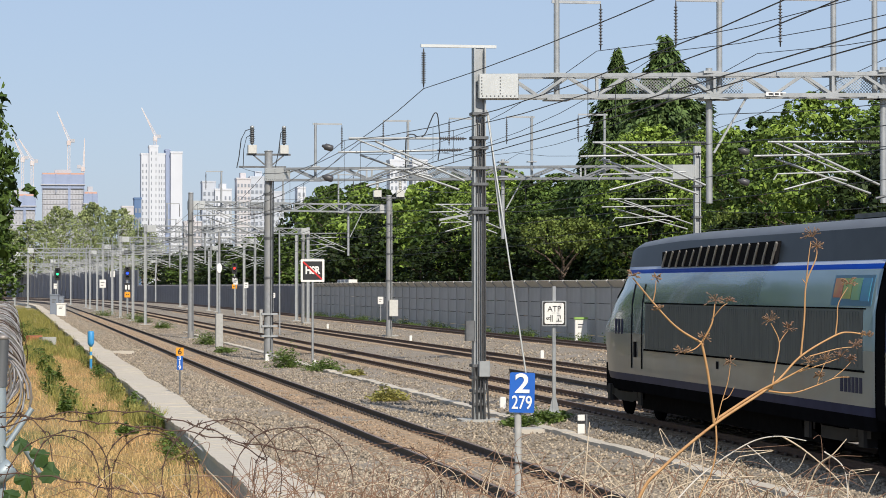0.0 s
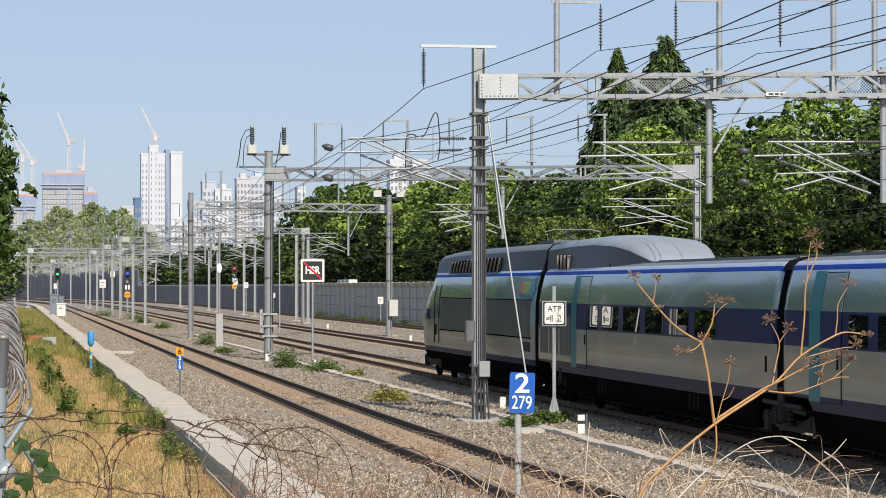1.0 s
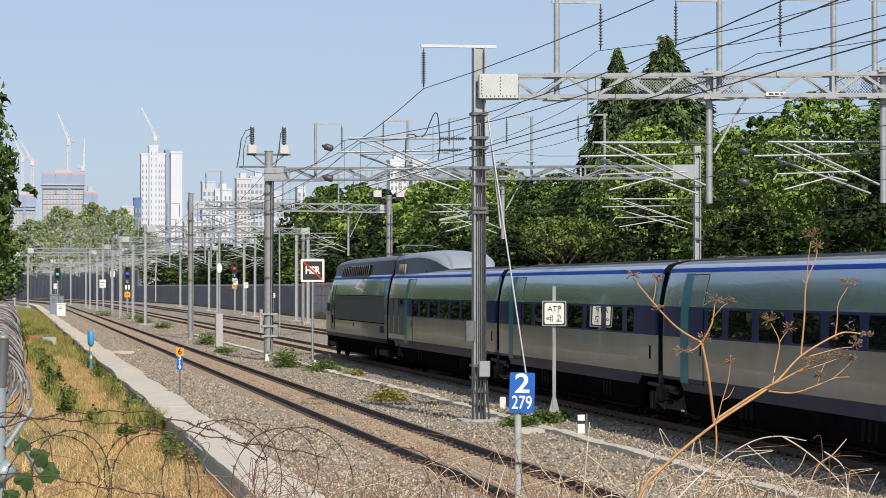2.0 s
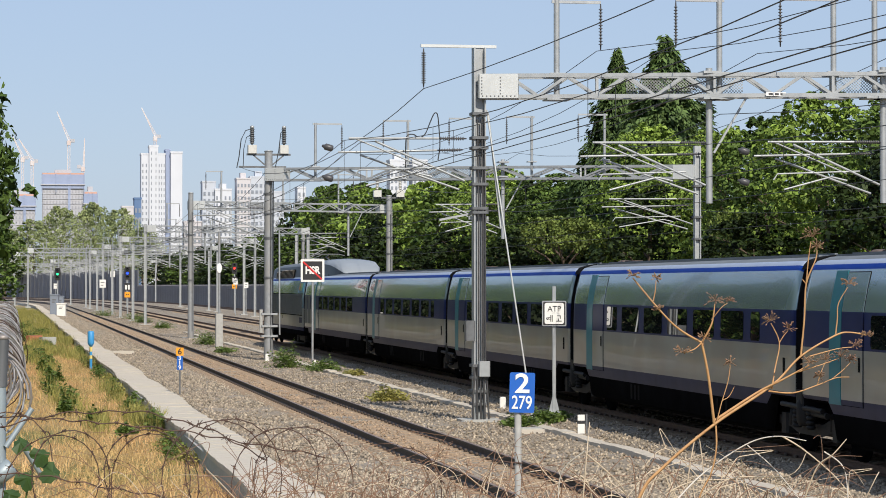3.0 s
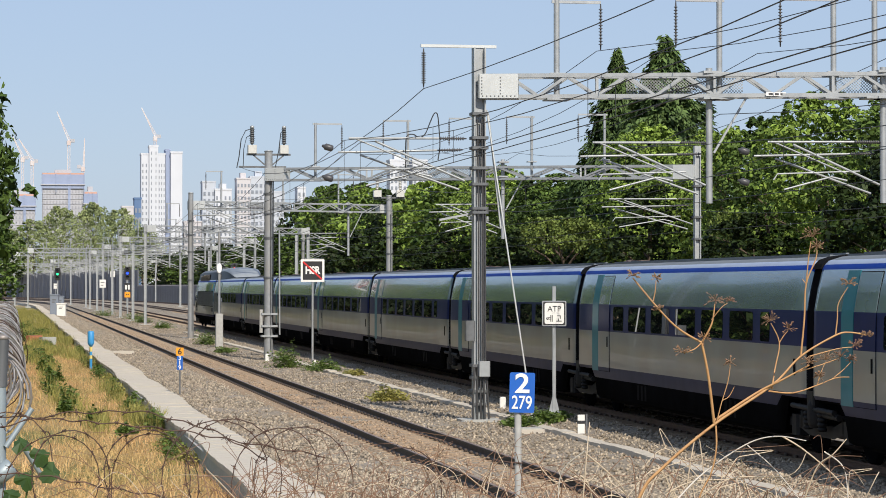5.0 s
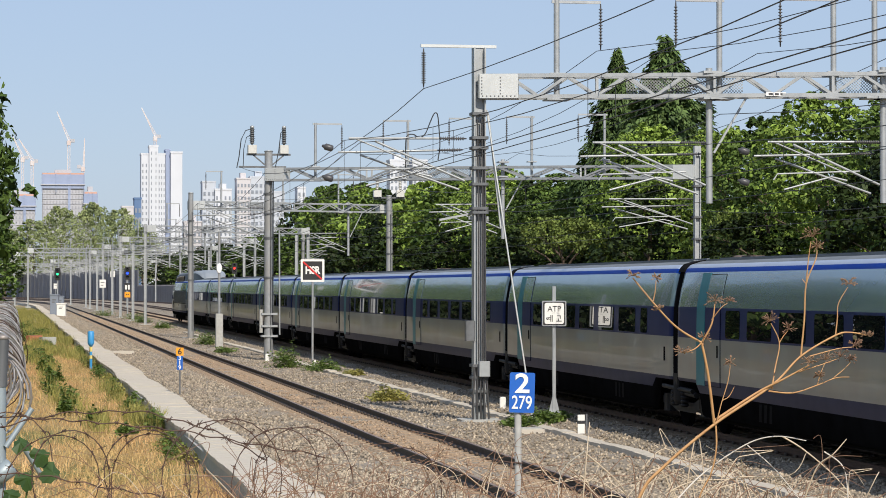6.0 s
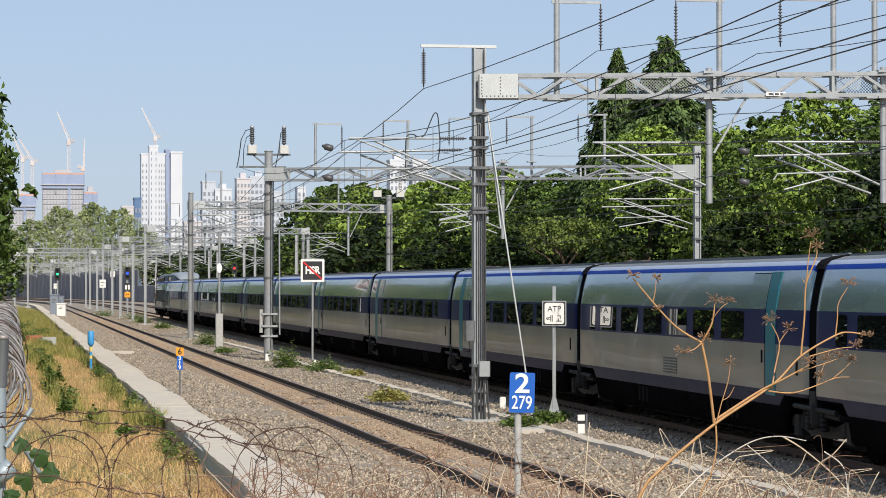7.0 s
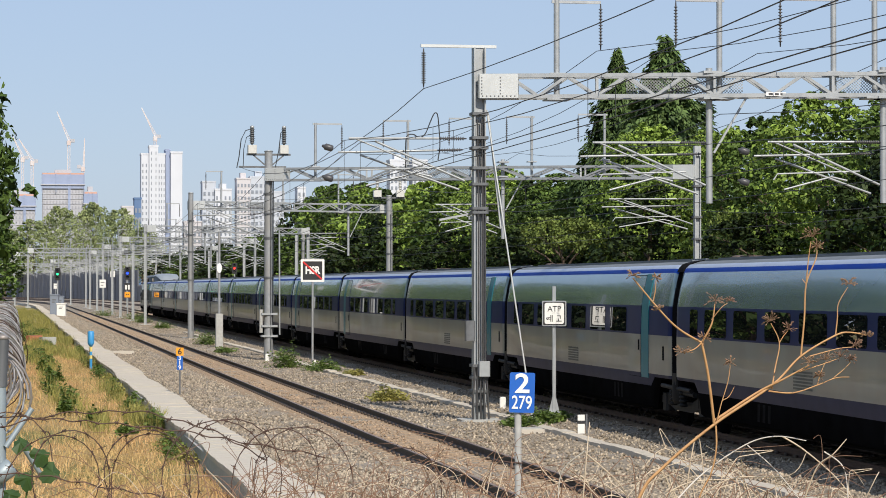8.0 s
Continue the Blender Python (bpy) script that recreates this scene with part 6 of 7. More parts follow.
def build_signs():
    # distance post
    s = thing("kilometre_sign", "blue plate with white numbers on a grey post", "sign", pose(5.735, 29, 0, 0, 0, TURN))
    part("post", Geo().tube([(0.01, 0.05, -0.5), (0.0, 0.05, 2.0)], 0.04, 10), M_POLE, s)
    p = part("plate", plate_geo(-0.145, 0.145, 1.60, 2.06, -0.012, 0.0), M_SIGN_BLUE, s, at=pose(0, 0, 0, 0, 1.5, 0))
    letters("2", 0.31, M_SIGN_WHITE, p, 0.0, -0.016, 1.925, bold=0.006, wide=1.15)
    letters("279", 0.215, M_SIGN_WHITE, p, 0.0, -0.016, 1.71, bold=0.002, wide=0.74)
    part("clamp", Geo().box(-0.05, 0.05, -0.0, 0.1, 1.66, 1.69).box(-0.05, 0.05, 0.0, 0.1, 1.95, 1.98), M_STEEL_DARK, s)
    part("wire_tie", Geo().tube([(-0.28, 0.02, 1.06), (-0.1, 0.0, 1.03), (0.06, 0.0, 1.02)], 0.008, 5), M_RUST, s)
    # notice sign with a frame
    s = thing("notice_sign", "white square notice sign with black frame on a steel post", "sign", pose(13.3, 62.6, 0, 0, 0, TURN))
    part("post", Geo().box(-0.045, 0.045, 0.0, 0.06, -0.25, 3.05, 0, 0.01), M_STEEL, s)
    base = Geo()
    for sx in (-1, 1):
        base.add([(sx * 0.045, 0.01, 0.3), (sx * 0.045, 0.05, 0.3), (sx * 0.14, 0.05, -0.1), (sx * 0.14, 0.01, -0.1), (sx * 0.045, 0.01, -0.1), (sx * 0.045, 0.05, -0.1)],
                 [(0, 1, 2, 3), (0, 3, 4), (1, 5, 2), (3, 2, 5, 4)])
    part("base_gusset", base.box(-0.17, 0.17, -0.15, 0.2, -0.25, -0.09), M_STEEL, s)
    part("frame", plate_geo(-0.3, 0.3, 2.06, 2.69, -0.05, 0.0, 0.03), M_STEEL, s)
    part("backing", plate_geo(-0.275, 0.275, 2.085, 2.665, -0.056, -0.05, 0.03), M_SIGN_BLACK, s)
    f = part("face", plate_geo(-0.24, 0.24, 2.115, 2.64, -0.062, -0.056, 0.05), M_SIGN_WHITE, s)
    letters("ATP", 0.2, M_SIGN_BLACK, f, 0, -0.066, 2.485, wide=0.95)
    k = Geo()
    # two syllables in strokes
    k.turned((-0.165, -0.064, 2.255), (0, -1, 0), [(0, 0.035), (0.004, 0.035)], 12)
    for x, z0, z1 in ((-0.085, 2.17, 2.34), (-0.05, 2.17, 2.34), ):
        k.box(x - 0.009, x + 0.009, -0.068, -0.062, z0, z1)
    for z in (2.28, 2.235):
        k.box(-0.125, -0.09, -0.068, -0.062, z - 0.008, z + 0.008)
    k.box(0.07, 0.16, -0.068, -0.062, 2.31, 2.328)
    k.box(0.142, 0.16, -0.068, -0.062, 2.24, 2.31)
    k.box(0.1, 0.118, -0.068, -0.062, 2.195, 2.25)
    k.box(0.05, 0.185, -0.068, -0.062, 2.178, 2.195)
    part("lettering", k, M_SIGN_BLACK, f)
    part("ring_middle", Geo().turned((-0.165, -0.066, 2.255), (0, -1, 0), [(0, 0.02), (0.004, 0.02)], 10), M_SIGN_WHITE, f)
    part("rule", Geo().box(-0.05, 0.12, -0.066, -0.062, 2.385, 2.39), M_SIGN_BLACK, f)
    # end-of-section sign
    s = thing("section_sign", "black sign with white letters crossed out in red", "sign", pose(12.83, 110.6, 0, 0, 0, TURN))
    part("post", Geo().tube([(0, 0.03, -0.4), (0, 0.03, 4.25)], 0.05, 8), M_STEEL, s)
    part("board", plate_geo(-0.51, 0.51, 3.24, 4.22, -0.03, 0.0, 0.04), M_SIGN_WHITE, s)
    f = part("face", plate_geo(-0.42, 0.42, 3.33, 4.13, -0.036, -0.03, 0.03), M_SIGN_BLACK, s)
    letters("HSR", 0.44, M_SIGN_WHITE, f, 0, -0.04, 3.73, bold=0.018, wide=0.8)
    part("red_slash", Geo().box(-0.56, 0.56, -0.056, -0.048, -0.035, 0.035, 0, 0, pose(0, 0, 3.73, 0, 43, 0)), M_SIGN_RED, f)
    # small numbered post beside the path
    s = thing("number_post", "slim post with orange and blue number plates", "sign", pose(4.9, 76.2, 0, 0, 0, TURN))
    part("post", Geo().box(-0.022, 0.022, 0, 0.03, -0.35, 0.9), M_STEEL_DARK, s)
    o = part("orange_plate", plate_geo(-0.11, 0.11, 1.0, 1.24, -0.012, 0.02), M_SIGN_ORANGE, s)
    letters("6", 0.25, M_SIGN_BLACK, o, 0, -0.016, 1.12, bold=0.004)
    b = part("blue_plate", plate_geo(-0.085, 0.085, 0.58, 1.0, -0.012, 0.02, 0.01), M_SIGN_BLUE, s)
    for ch, z in (("3", 0.93), ("1", 0.79), ("9", 0.65)):
        letters(ch, 0.17, M_SIGN_WHITE, b, 0, -0.016, z, bold=0.004)
    # blue capped marker post
    s = thing("marker_post", "blue capped post with yellow and white bands", "marker post", pose(3.3, 109.5, 0, 0, 0, TURN))
    part("post", Geo().tube([(0, 0, -0.6), (0, 0, 0.3)], 0.06, 8), M_POSTBLUE, s)
    part("band", Geo().tube([(0, 0, 0.3), (0, 0, 0.5)], 0.064, 8), M_YELLOW, s)
    part("band", Geo().tube([(0, 0, 0.0), (0, 0, 0.14)], 0.064, 8), M_YELLOW, s)
    part("cap", Geo().turned((0, 0, 0.5), (0, 0, 1), [(0, 0.05), (0.12, 0.13), (0.16, 0.14), (0.6, 0.14), (0.66, 0.1), (0.66, 0.02)], 10), M_POSTBLUE, s)
    s = thing("trackside_marker", "small white marker post with black bands", "marker post", pose(12.6, 56.4, 0, 0, 0, TURN))
    part("board", Geo().box(-0.08, 0.08, -0.03, 0.03, -0.25, 0.17, 0, 0.01), M_SIGN_WHITE, s)
    part("band", Geo().box(-0.081, 0.081, -0.034, -0.03, -0.03, 0.04), M_SIGN_BLACK, s)
    part("side_bar", Geo().box(0.1, 0.14, -0.02, 0.02, -0.25, 0.19), M_STEEL_DARK, s)
    # cabinets
    def cabinet(x, y, w, d, h, m, lid, label):
        c = thing("trackside_cabinet", label, "cabinet", pose(x, y, -0.25, 0, 0, TURN), "trackside cabinets")
        part("body", Geo().box(-w / 2, w / 2, -d / 2, d / 2, 0.0, h, 0, 0.03), m, c)
        part("lid", Geo().box(-w / 2 - 0.05, w / 2 + 0.05, -d / 2 - 0.05, d / 2 + 0.05, h, h + 0.12, 0, 0.04), lid, c)
        part("door_seam", Geo().box(-w * 0.42, w * 0.42, -d / 2 - 0.006, -d / 2, 0.1, h - 0.08), m, c)
        part("label_bars", Geo().box(-w * 0.25, w * 0.2, -d / 2 - 0.012, -d / 2 - 0.006, h * 0.75, h * 0.8).box(-w * 0.25, w * 0.1, -d / 2 - 0.012, -d / 2 - 0.006, h * 0.64, h * 0.69), M_STEEL_DARK, c)
        part("plinth", Geo().box(-w / 2 - 0.06, w / 2 + 0.06, -d / 2 - 0.06, d / 2 + 0.06, -0.5, 0.02), M_POLE, c)
    cabinet(33.2, 148.7, 0.72, 0.5, 1.35, M_SIGN_WHITE, M_GREEN_LID, "white cabinet with a green lid by the barrier")
    cabinet(4.75, 292, 0.95, 0.7, 2.3, M_CABINET, M_CABINET, "tall dark blue-grey equipment cabinet by the path")
    cabinet(5.35, 283, 0.95, 0.7, 1.35, M_SIGN_WHITE, M_SIGN_WHITE, "white equipment cabinet by the path")
    cabinet(5.55, 300, 0.8, 0.6, 2.1, M_CABINET, M_CABINET, "dark grey equipment cabinet by the path")

    # colour light signals
    def signal(x, y, top, lamp, label, plate=True):
        g = thing("light_signal", label, "railway signal", pose(x, y, 0, 0, 0, TURN), "light signals")
        part("post", Geo().tube([(0, 0.1, -0.4), (0, 0.1, top - 0.5)], 0.09, 8), M_STEEL, g)
        head = Geo().loft([[(math.cos(a) * w, yy, top - 0.85 + max(-0.75, min(0.75, math.sin(a) * 1.1)) * h) for a in np.linspace(0, 2 * math.pi, 17)] for yy, w, h in ((0.0, 0.36, 0.95), (0.2, 0.36, 0.95))], caps=True, smooth=False)
        hd = part("head", head, M_SIGN_BLACK, g)
        for k, z in enumerate((0.4, 0.0, -0.4)):
            part("lamp", Geo().turned((0, -0.02, top - 0.85 + z), (0, 1, 0), [(0, 0.13), (0.03, 0.13)], 14), lamp if k == 1 else M_GLASS, hd)
            part("hood", Geo().loft([[(math.cos(a) * 0.19, yy, top - 0.85 + z + math.sin(a) * 0.19) for a in np.linspace(0.2, math.pi - 0.2, 8)] for yy in (-0.16, 0.0)], caps=False), M_SIGN_BLACK, hd)
        if plate:
            part("orange_plate", plate_geo(-0.31, 0.31, top - 3.45, top - 2.85, -0.03, 0.02), M_SIGN_ORANGE, g)
            part("plate_bars", Geo().box(-0.16, -0.03, -0.04, -0.03, top - 3.2, top - 3.1).box(0.03, 0.16, -0.04, -0.03, top - 3.2, top - 3.1), M_SIGN_BLACK, g)
            part("number_plate", plate_geo(-0.35, 0.35, top - 2.7, top - 1.9, -0.03, 0.02), M_SIGN_BLACK, g)
            part("plate_bars", Geo().box(-0.25, -0.05, -0.04, -0.03, top - 2.6, top - 2.1).box(0.05, 0.25, -0.04, -0.03, top - 2.6, top - 2.1), M_SIGN_WHITE, g)
    signal(28.2, 330, 6.2, M_RED_LAMP, "black light signal showing red above an orange plate")
    signal(12.3, 279, 5.3, M_BLUE_LAMP, "black light signal showing blue above an orange plate")
    signal(5.2, 300, 5.3, M_GREEN_LAMP, "black light signal showing green with white plates", False)
    # small white plates on posts along the line
    for x, y, z, w in ((12.1, 315, 4.9, 0.55), (10.1, 292, 3.8, 0.7), (24.9, 290, 3.9, 0.5), (33.2, 330, 2.2, 0.5), (33.0, 231, 2.1, 0.5), (5.5, 330, 3.4, 0.5), (27.0, 300, 3.5, 0.5)):
        g = thing("plate_post", "white plate on a thin steel post", "sign", pose(x, y, 0, 0, 0, TURN), "plate posts")
        part("post", Geo().tube([(0, 0.03, -0.4), (0, 0.03, z)], 0.05, 6), M_STEEL, g)
        part("plate", plate_geo(-w / 2, w / 2, z - w * 1.3, z, -0.02, 0.0), M_SIGN_WHITE, g)
        part("mark", Geo().box(-w * 0.3, w * 0.3, -0.026, -0.02, z - w * 0.5, z - w * 0.4).box(-w * 0.3, w * 0.1, -0.026, -0.02, z - w * 0.95, z - w * 0.85), M_STEEL_DARK, g)
    for x, y in ((11.2, 114.0), (12.2, 104.5), (24.0, 155.0), (12.3, 218), (25.0, 205), (24.5, 118), (13.15, 68.6)):
        g = thing("white_stake", "short white-painted stake in the ballast", "stake", pose(x, y, -0.3, 0, 0, TURN), "white stakes")
        part("stake", Geo().box(-0.085, 0.085, -0.06, 0.06, -0.2, 0.32, 0, 0.02), M_SIGN_WHITE, g)
        part("top", Geo().box(-0.075, 0.075, -0.05, 0.05, 0.32, 0.35, 0, 0.03), M_SIGN_WHITE, g)
    # solar panels behind the barrier
    for k in range(3):
        g = thing("panel_box", "pale roof light on a low hut behind the barrier", "roof light", pose(33.9 + 0.0, 264 + k * 3.2, 0), "roof lights")
        part("frame", Geo().box(0.3, 1.2, -1.4, 1.4, 3.2, 3.75, 0, 0.05), M_SIGN_WHITE, g)
        part("pane", Geo().box(0.26, 0.3, -1.25, 1.25, 3.28, 3.68), M_CABINET, g)
        part("support", Geo().box(0.5, 1.0, -1.0, 1.0, -0.4, 3.2), M_WALL, g)


def build_trough():
    g = tagged(thing("cable_trough", "", ""), "line of pale concrete cable trough lids in ballast", "cable trough", "", "structure")
    lid = Geo().box(-0.16, 0.16, 0.008, 0.992, -0.12, 0.0, 0, 0.015).mesh("lid", M_PATH)
    rng = random.Random(3)
    for k in range(150):
        s = 36 + k
        part("lid", lid, None, g, at=pose(12.25 + 0.1 * math.sin(s * 0.11), s, -0.2 + rng.uniform(-0.03, 0.015), rng.uniform(-0.5, 0.5), rng.uniform(-2, 2), rng.uniform(-0.8, 0.8)))
    c = thing("cross_slab", "pale concrete slab laid across the ballast", "slab", pose(4.78, 124, -0.09, 0, 0, 2))
    part("slab", Geo().box(-0.05, 1.0, -0.3, 0.3, -0.1, 0.05, 0, 0.03), M_PATH, c)
    b = thing("trough_box", "pale concrete cable box set in the ballast", "cable box", pose(11.7, 57.5, -0.2, 0, 0, 3))
    part("body", Geo().box(-0.4, 0.25, -0.25, 0.25, -0.2, 0.0, 0, 0.03), M_PATH, b)
    part("lid", Geo().box(-0.35, 0.2, -0.2, 0.2, 0.0, 0.03, 0, 0.02), M_POLE, b)


# ---- plants ----
BLADE_V = [(-0.5, 0, 0), (0.5, 0, 0), (0.35, 0.1, 0.55), (-0.35, 0.1, 0.55), (0.05, 0.42, 1.0), (-0.05, 0.42, 1.0)]
BLADE_F = [(0, 1, 2, 3), (3, 2, 4, 5)]


STRAW_V = [(-0.5, 0, 0), (0.5, 0, 0), (0.12, 0.34, 1.0), (-0.12, 0.34, 1.0)]
STRAW_F = [(0, 1, 2, 3)]


def blades(name, gen, p, s, z, height, width, m, parent=None, lean=0.5, straw=False):
    n = len(p)
    sp = np.zeros((n, 3, 4))
    sp[:, :, :3] = spins(n, gen, lean)
    h = height * gen.uniform(0.5, 1.3, n)
    w = width * gen.uniform(0.6, 1.4, n)
    sp[:, :, 0] *= w[:, None]
    sp[:, :, 1] *= (h * 0.8)[:, None]
    sp[:, :, 2] *= h[:, None]
    sp[:, 0, 3], sp[:, 1, 3], sp[:, 2, 3] = p, s, z
    return cloud(name, STRAW_V if straw else BLADE_V, STRAW_F if straw else BLADE_F, sp, m, parent)


def grass_z(p):
    return np.interp(p, [-8, -2, 0.5, 2.2, 3.5], [0.2, -0.2, -0.36, GRASS_Z, GRASS_Z - 0.05])


def build_grass():
    gen = np.random.default_rng(21)
    n = 85000
    p = gen.uniform(-1.5, 3.6, n)
    s = 33 + 150 * gen.uniform(0, 1, n) ** 1.5
    ob = blades("dry_grass", gen, p, s, grass_z(p) - 0.02, 0.19, 0.015, M_DRY_GRASS, lean=1.75, straw=True)
    tagged(ob, "trampled dry tan and straw-coloured grass", "grass", kind="stuff")
    # green tufts in patches
    k = 700
    cp, cs = gen.uniform(-0.3, 3.5, k), 38 + 320 * gen.uniform(0, 1, k) ** 1.7
    keep = ((cp > 3.05) & (cs > 62) & (np.sin(cs * 0.4) > -0.3)) | ((np.abs(cp - (1.45 + 0.15 * np.sin(cs * 0.2))) < 0.3) & (cs > 70)) | ((cs > 112) & (np.sin(cs * 0.21 + cp * 2) > -0.2)) | ((np.abs(cp - 2.0) < 0.3) & (np.abs(cs - 64) < 3))
    cp, cs = cp[keep], cs[keep]
    idx = gen.integers(0, len(cp), 24000)
    rad = gen.normal(size=(24000, 2)) * np.array([0.16, 0.55])
    p, s = np.clip(cp[idx] + rad[:, 0], -1.5, 3.62), cs[idx] + rad[:, 1]
    ob = blades("green_grass", gen, p, s, grass_z(p) - 0.02, 0.5, 0.022, M_GREEN_GRASS, lean=0.7, straw=True)
    tagged(ob, "tufts of yellow-green grass along the path", "grass", kind="stuff")
    # weeds: rounded leafy clumps
    spots = [(11.15, 105.3, 0.85, 1.05), (12.2, 101.0, 0.95, 0.55), (10.85, 74.5, 0.7, 0.45), (12.0, 60.3, 0.65, 0.3), (12.9, 61.6, 0.5, 0.35), (11.1, 148.0, 1.0, 0.9), (12.3, 262, 1.6, 0.9), (11.9, 238, 1.2, 0.7),
             (13.5, 63.5, 0.5, 0.3), (11.8, 205, 1.0, 0.7), (10.6, 130, 0.7, 0.3), (10.2, 291, 1.8, 0.9), (12.6, 95, 0.5, 0.25), (1.2, 118, 0.7, 0.4), (0.5, 131, 0.9, 0.6), (1.7, 142, 0.8, 0.5), (0.9, 160, 1.0, 0.8), (1.9, 178, 0.9, 0.6), (0.8, 196, 1.2, 0.8)] + [(33.0 + 0.3 * math.sin(k * 2.1), 120 + k * 5.2, 0.9, 0.55 + 0.25 * math.sin(k * 1.7)) for k in range(34)] + [(1.4 + 0.22 * math.sin(k * 1.9), 69 + k * 5.6, 0.32 + 0.08 * math.sin(k), 0.5 + 0.12 * math.sin(k * 2.3)) for k in range(11)] + [(2.0, 64.2, 0.22, 0.36), (2.55, 58.5, 0.3, 0.25)]
    for i, (x, y, r, h) in enumerate(spots):
        m = 1300 if i < 19 else 500
        t = thing("weed_clump", "leafy green weed clump growing in the ballast" if x > 4 else "yellow-green weed clump in the grass verge", "weed", pose(x, y, -0.28), "weed clumps")
        d = gen.normal(size=(m, 3))
        d /= np.linalg.norm(d, axis=1)[:, None]
        q = d * np.array([r, r * 1.6, h]) * gen.uniform(0.35, 1.1, (m, 1)) * (0.75 + 0.35 * np.sin(d[:, :1] * 5 + i) * np.cos(d[:, 1:2] * 4))
        q[:, 2] = np.abs(q[:, 2])
        sp = np.zeros((m, 3, 4))
        sp[:, :, :3] = spins(m, gen, 0.9) * (0.075 * gen.uniform(0.6, 1.4, (m, 1, 1)))
        sp[:, :, 3] = q
        cloud("leaves", LEAF_V, LEAF_F, sp, M_WEED if i not in (2, 12) else M_GREEN_GRASS, t)
        stem = Geo()
        for k in range(6):
            a = k * 1.05
            stem.tube([(0, 0, -0.1), (math.cos(a) * r * 0.5, math.sin(a) * r * 0.8, h * 0.6)], 0.012, 4)
        part("stem_tuft", stem, M_WEED, t)
    # taller weeds leaning over the path's edge
    for i in range(21):
        s0 = 50 + 90 * (i / 21) ** 1.3 + random.uniform(-2, 2)
        m = 380
        t = thing("verge_weed", "dull green weed beside the slab path", "weed", pose(3.35 + random.uniform(-0.18, 0.1), s0 + random.uniform(-0.8, 0.8), -0.46), "verge weeds")
        q = gen.normal(size=(m, 3)) * np.array([0.16, 0.4, 0.0])
        q[:, 2] = gen.uniform(0, 1, m) ** 1.2 * 0.5 * random.uniform(0.5, 1.2) * np.exp(-(q[:, 0] / 0.3) ** 2)
        sp = np.zeros((m, 3, 4))
        sp[:, :, :3] = spins(m, gen, 1.0) * (0.06 * gen.uniform(0.5, 1.5, (m, 1, 1)))
        sp[:, :, 3] = q
        cloud("leaves", LEAF_V, LEAF_F, sp, M_WEED if i % 3 else M_GREEN_GRASS, t)
        part("stem_tuft", Geo().tube([(0, 0, 0), (0.05, 0.05, 0.4)], 0.01, 4).tube([(0, 0, 0), (-0.06, 0.1, 0.35)], 0.01, 4), M_WEED, t)
    # bricks at the edge of the grass
    for x, y, m in ((1.35, 158, M_BRICK), (2.1, 153, M_POLE)):
        b = thing("loose_block", "loose clay block lying in the grass", "block", pose(x, y, -0.15, 0, 0, 25), "loose blocks")
        part("block", Geo().box(-0.45, 0.45, -0.25, 0.25, -0.3, 0.22, 0, 0.04), m, b)
        part("hole", Geo().box(-0.2, 0.2, -0.2, 0.2, 0.22, 0.226), M_SIGN_BLACK, b)


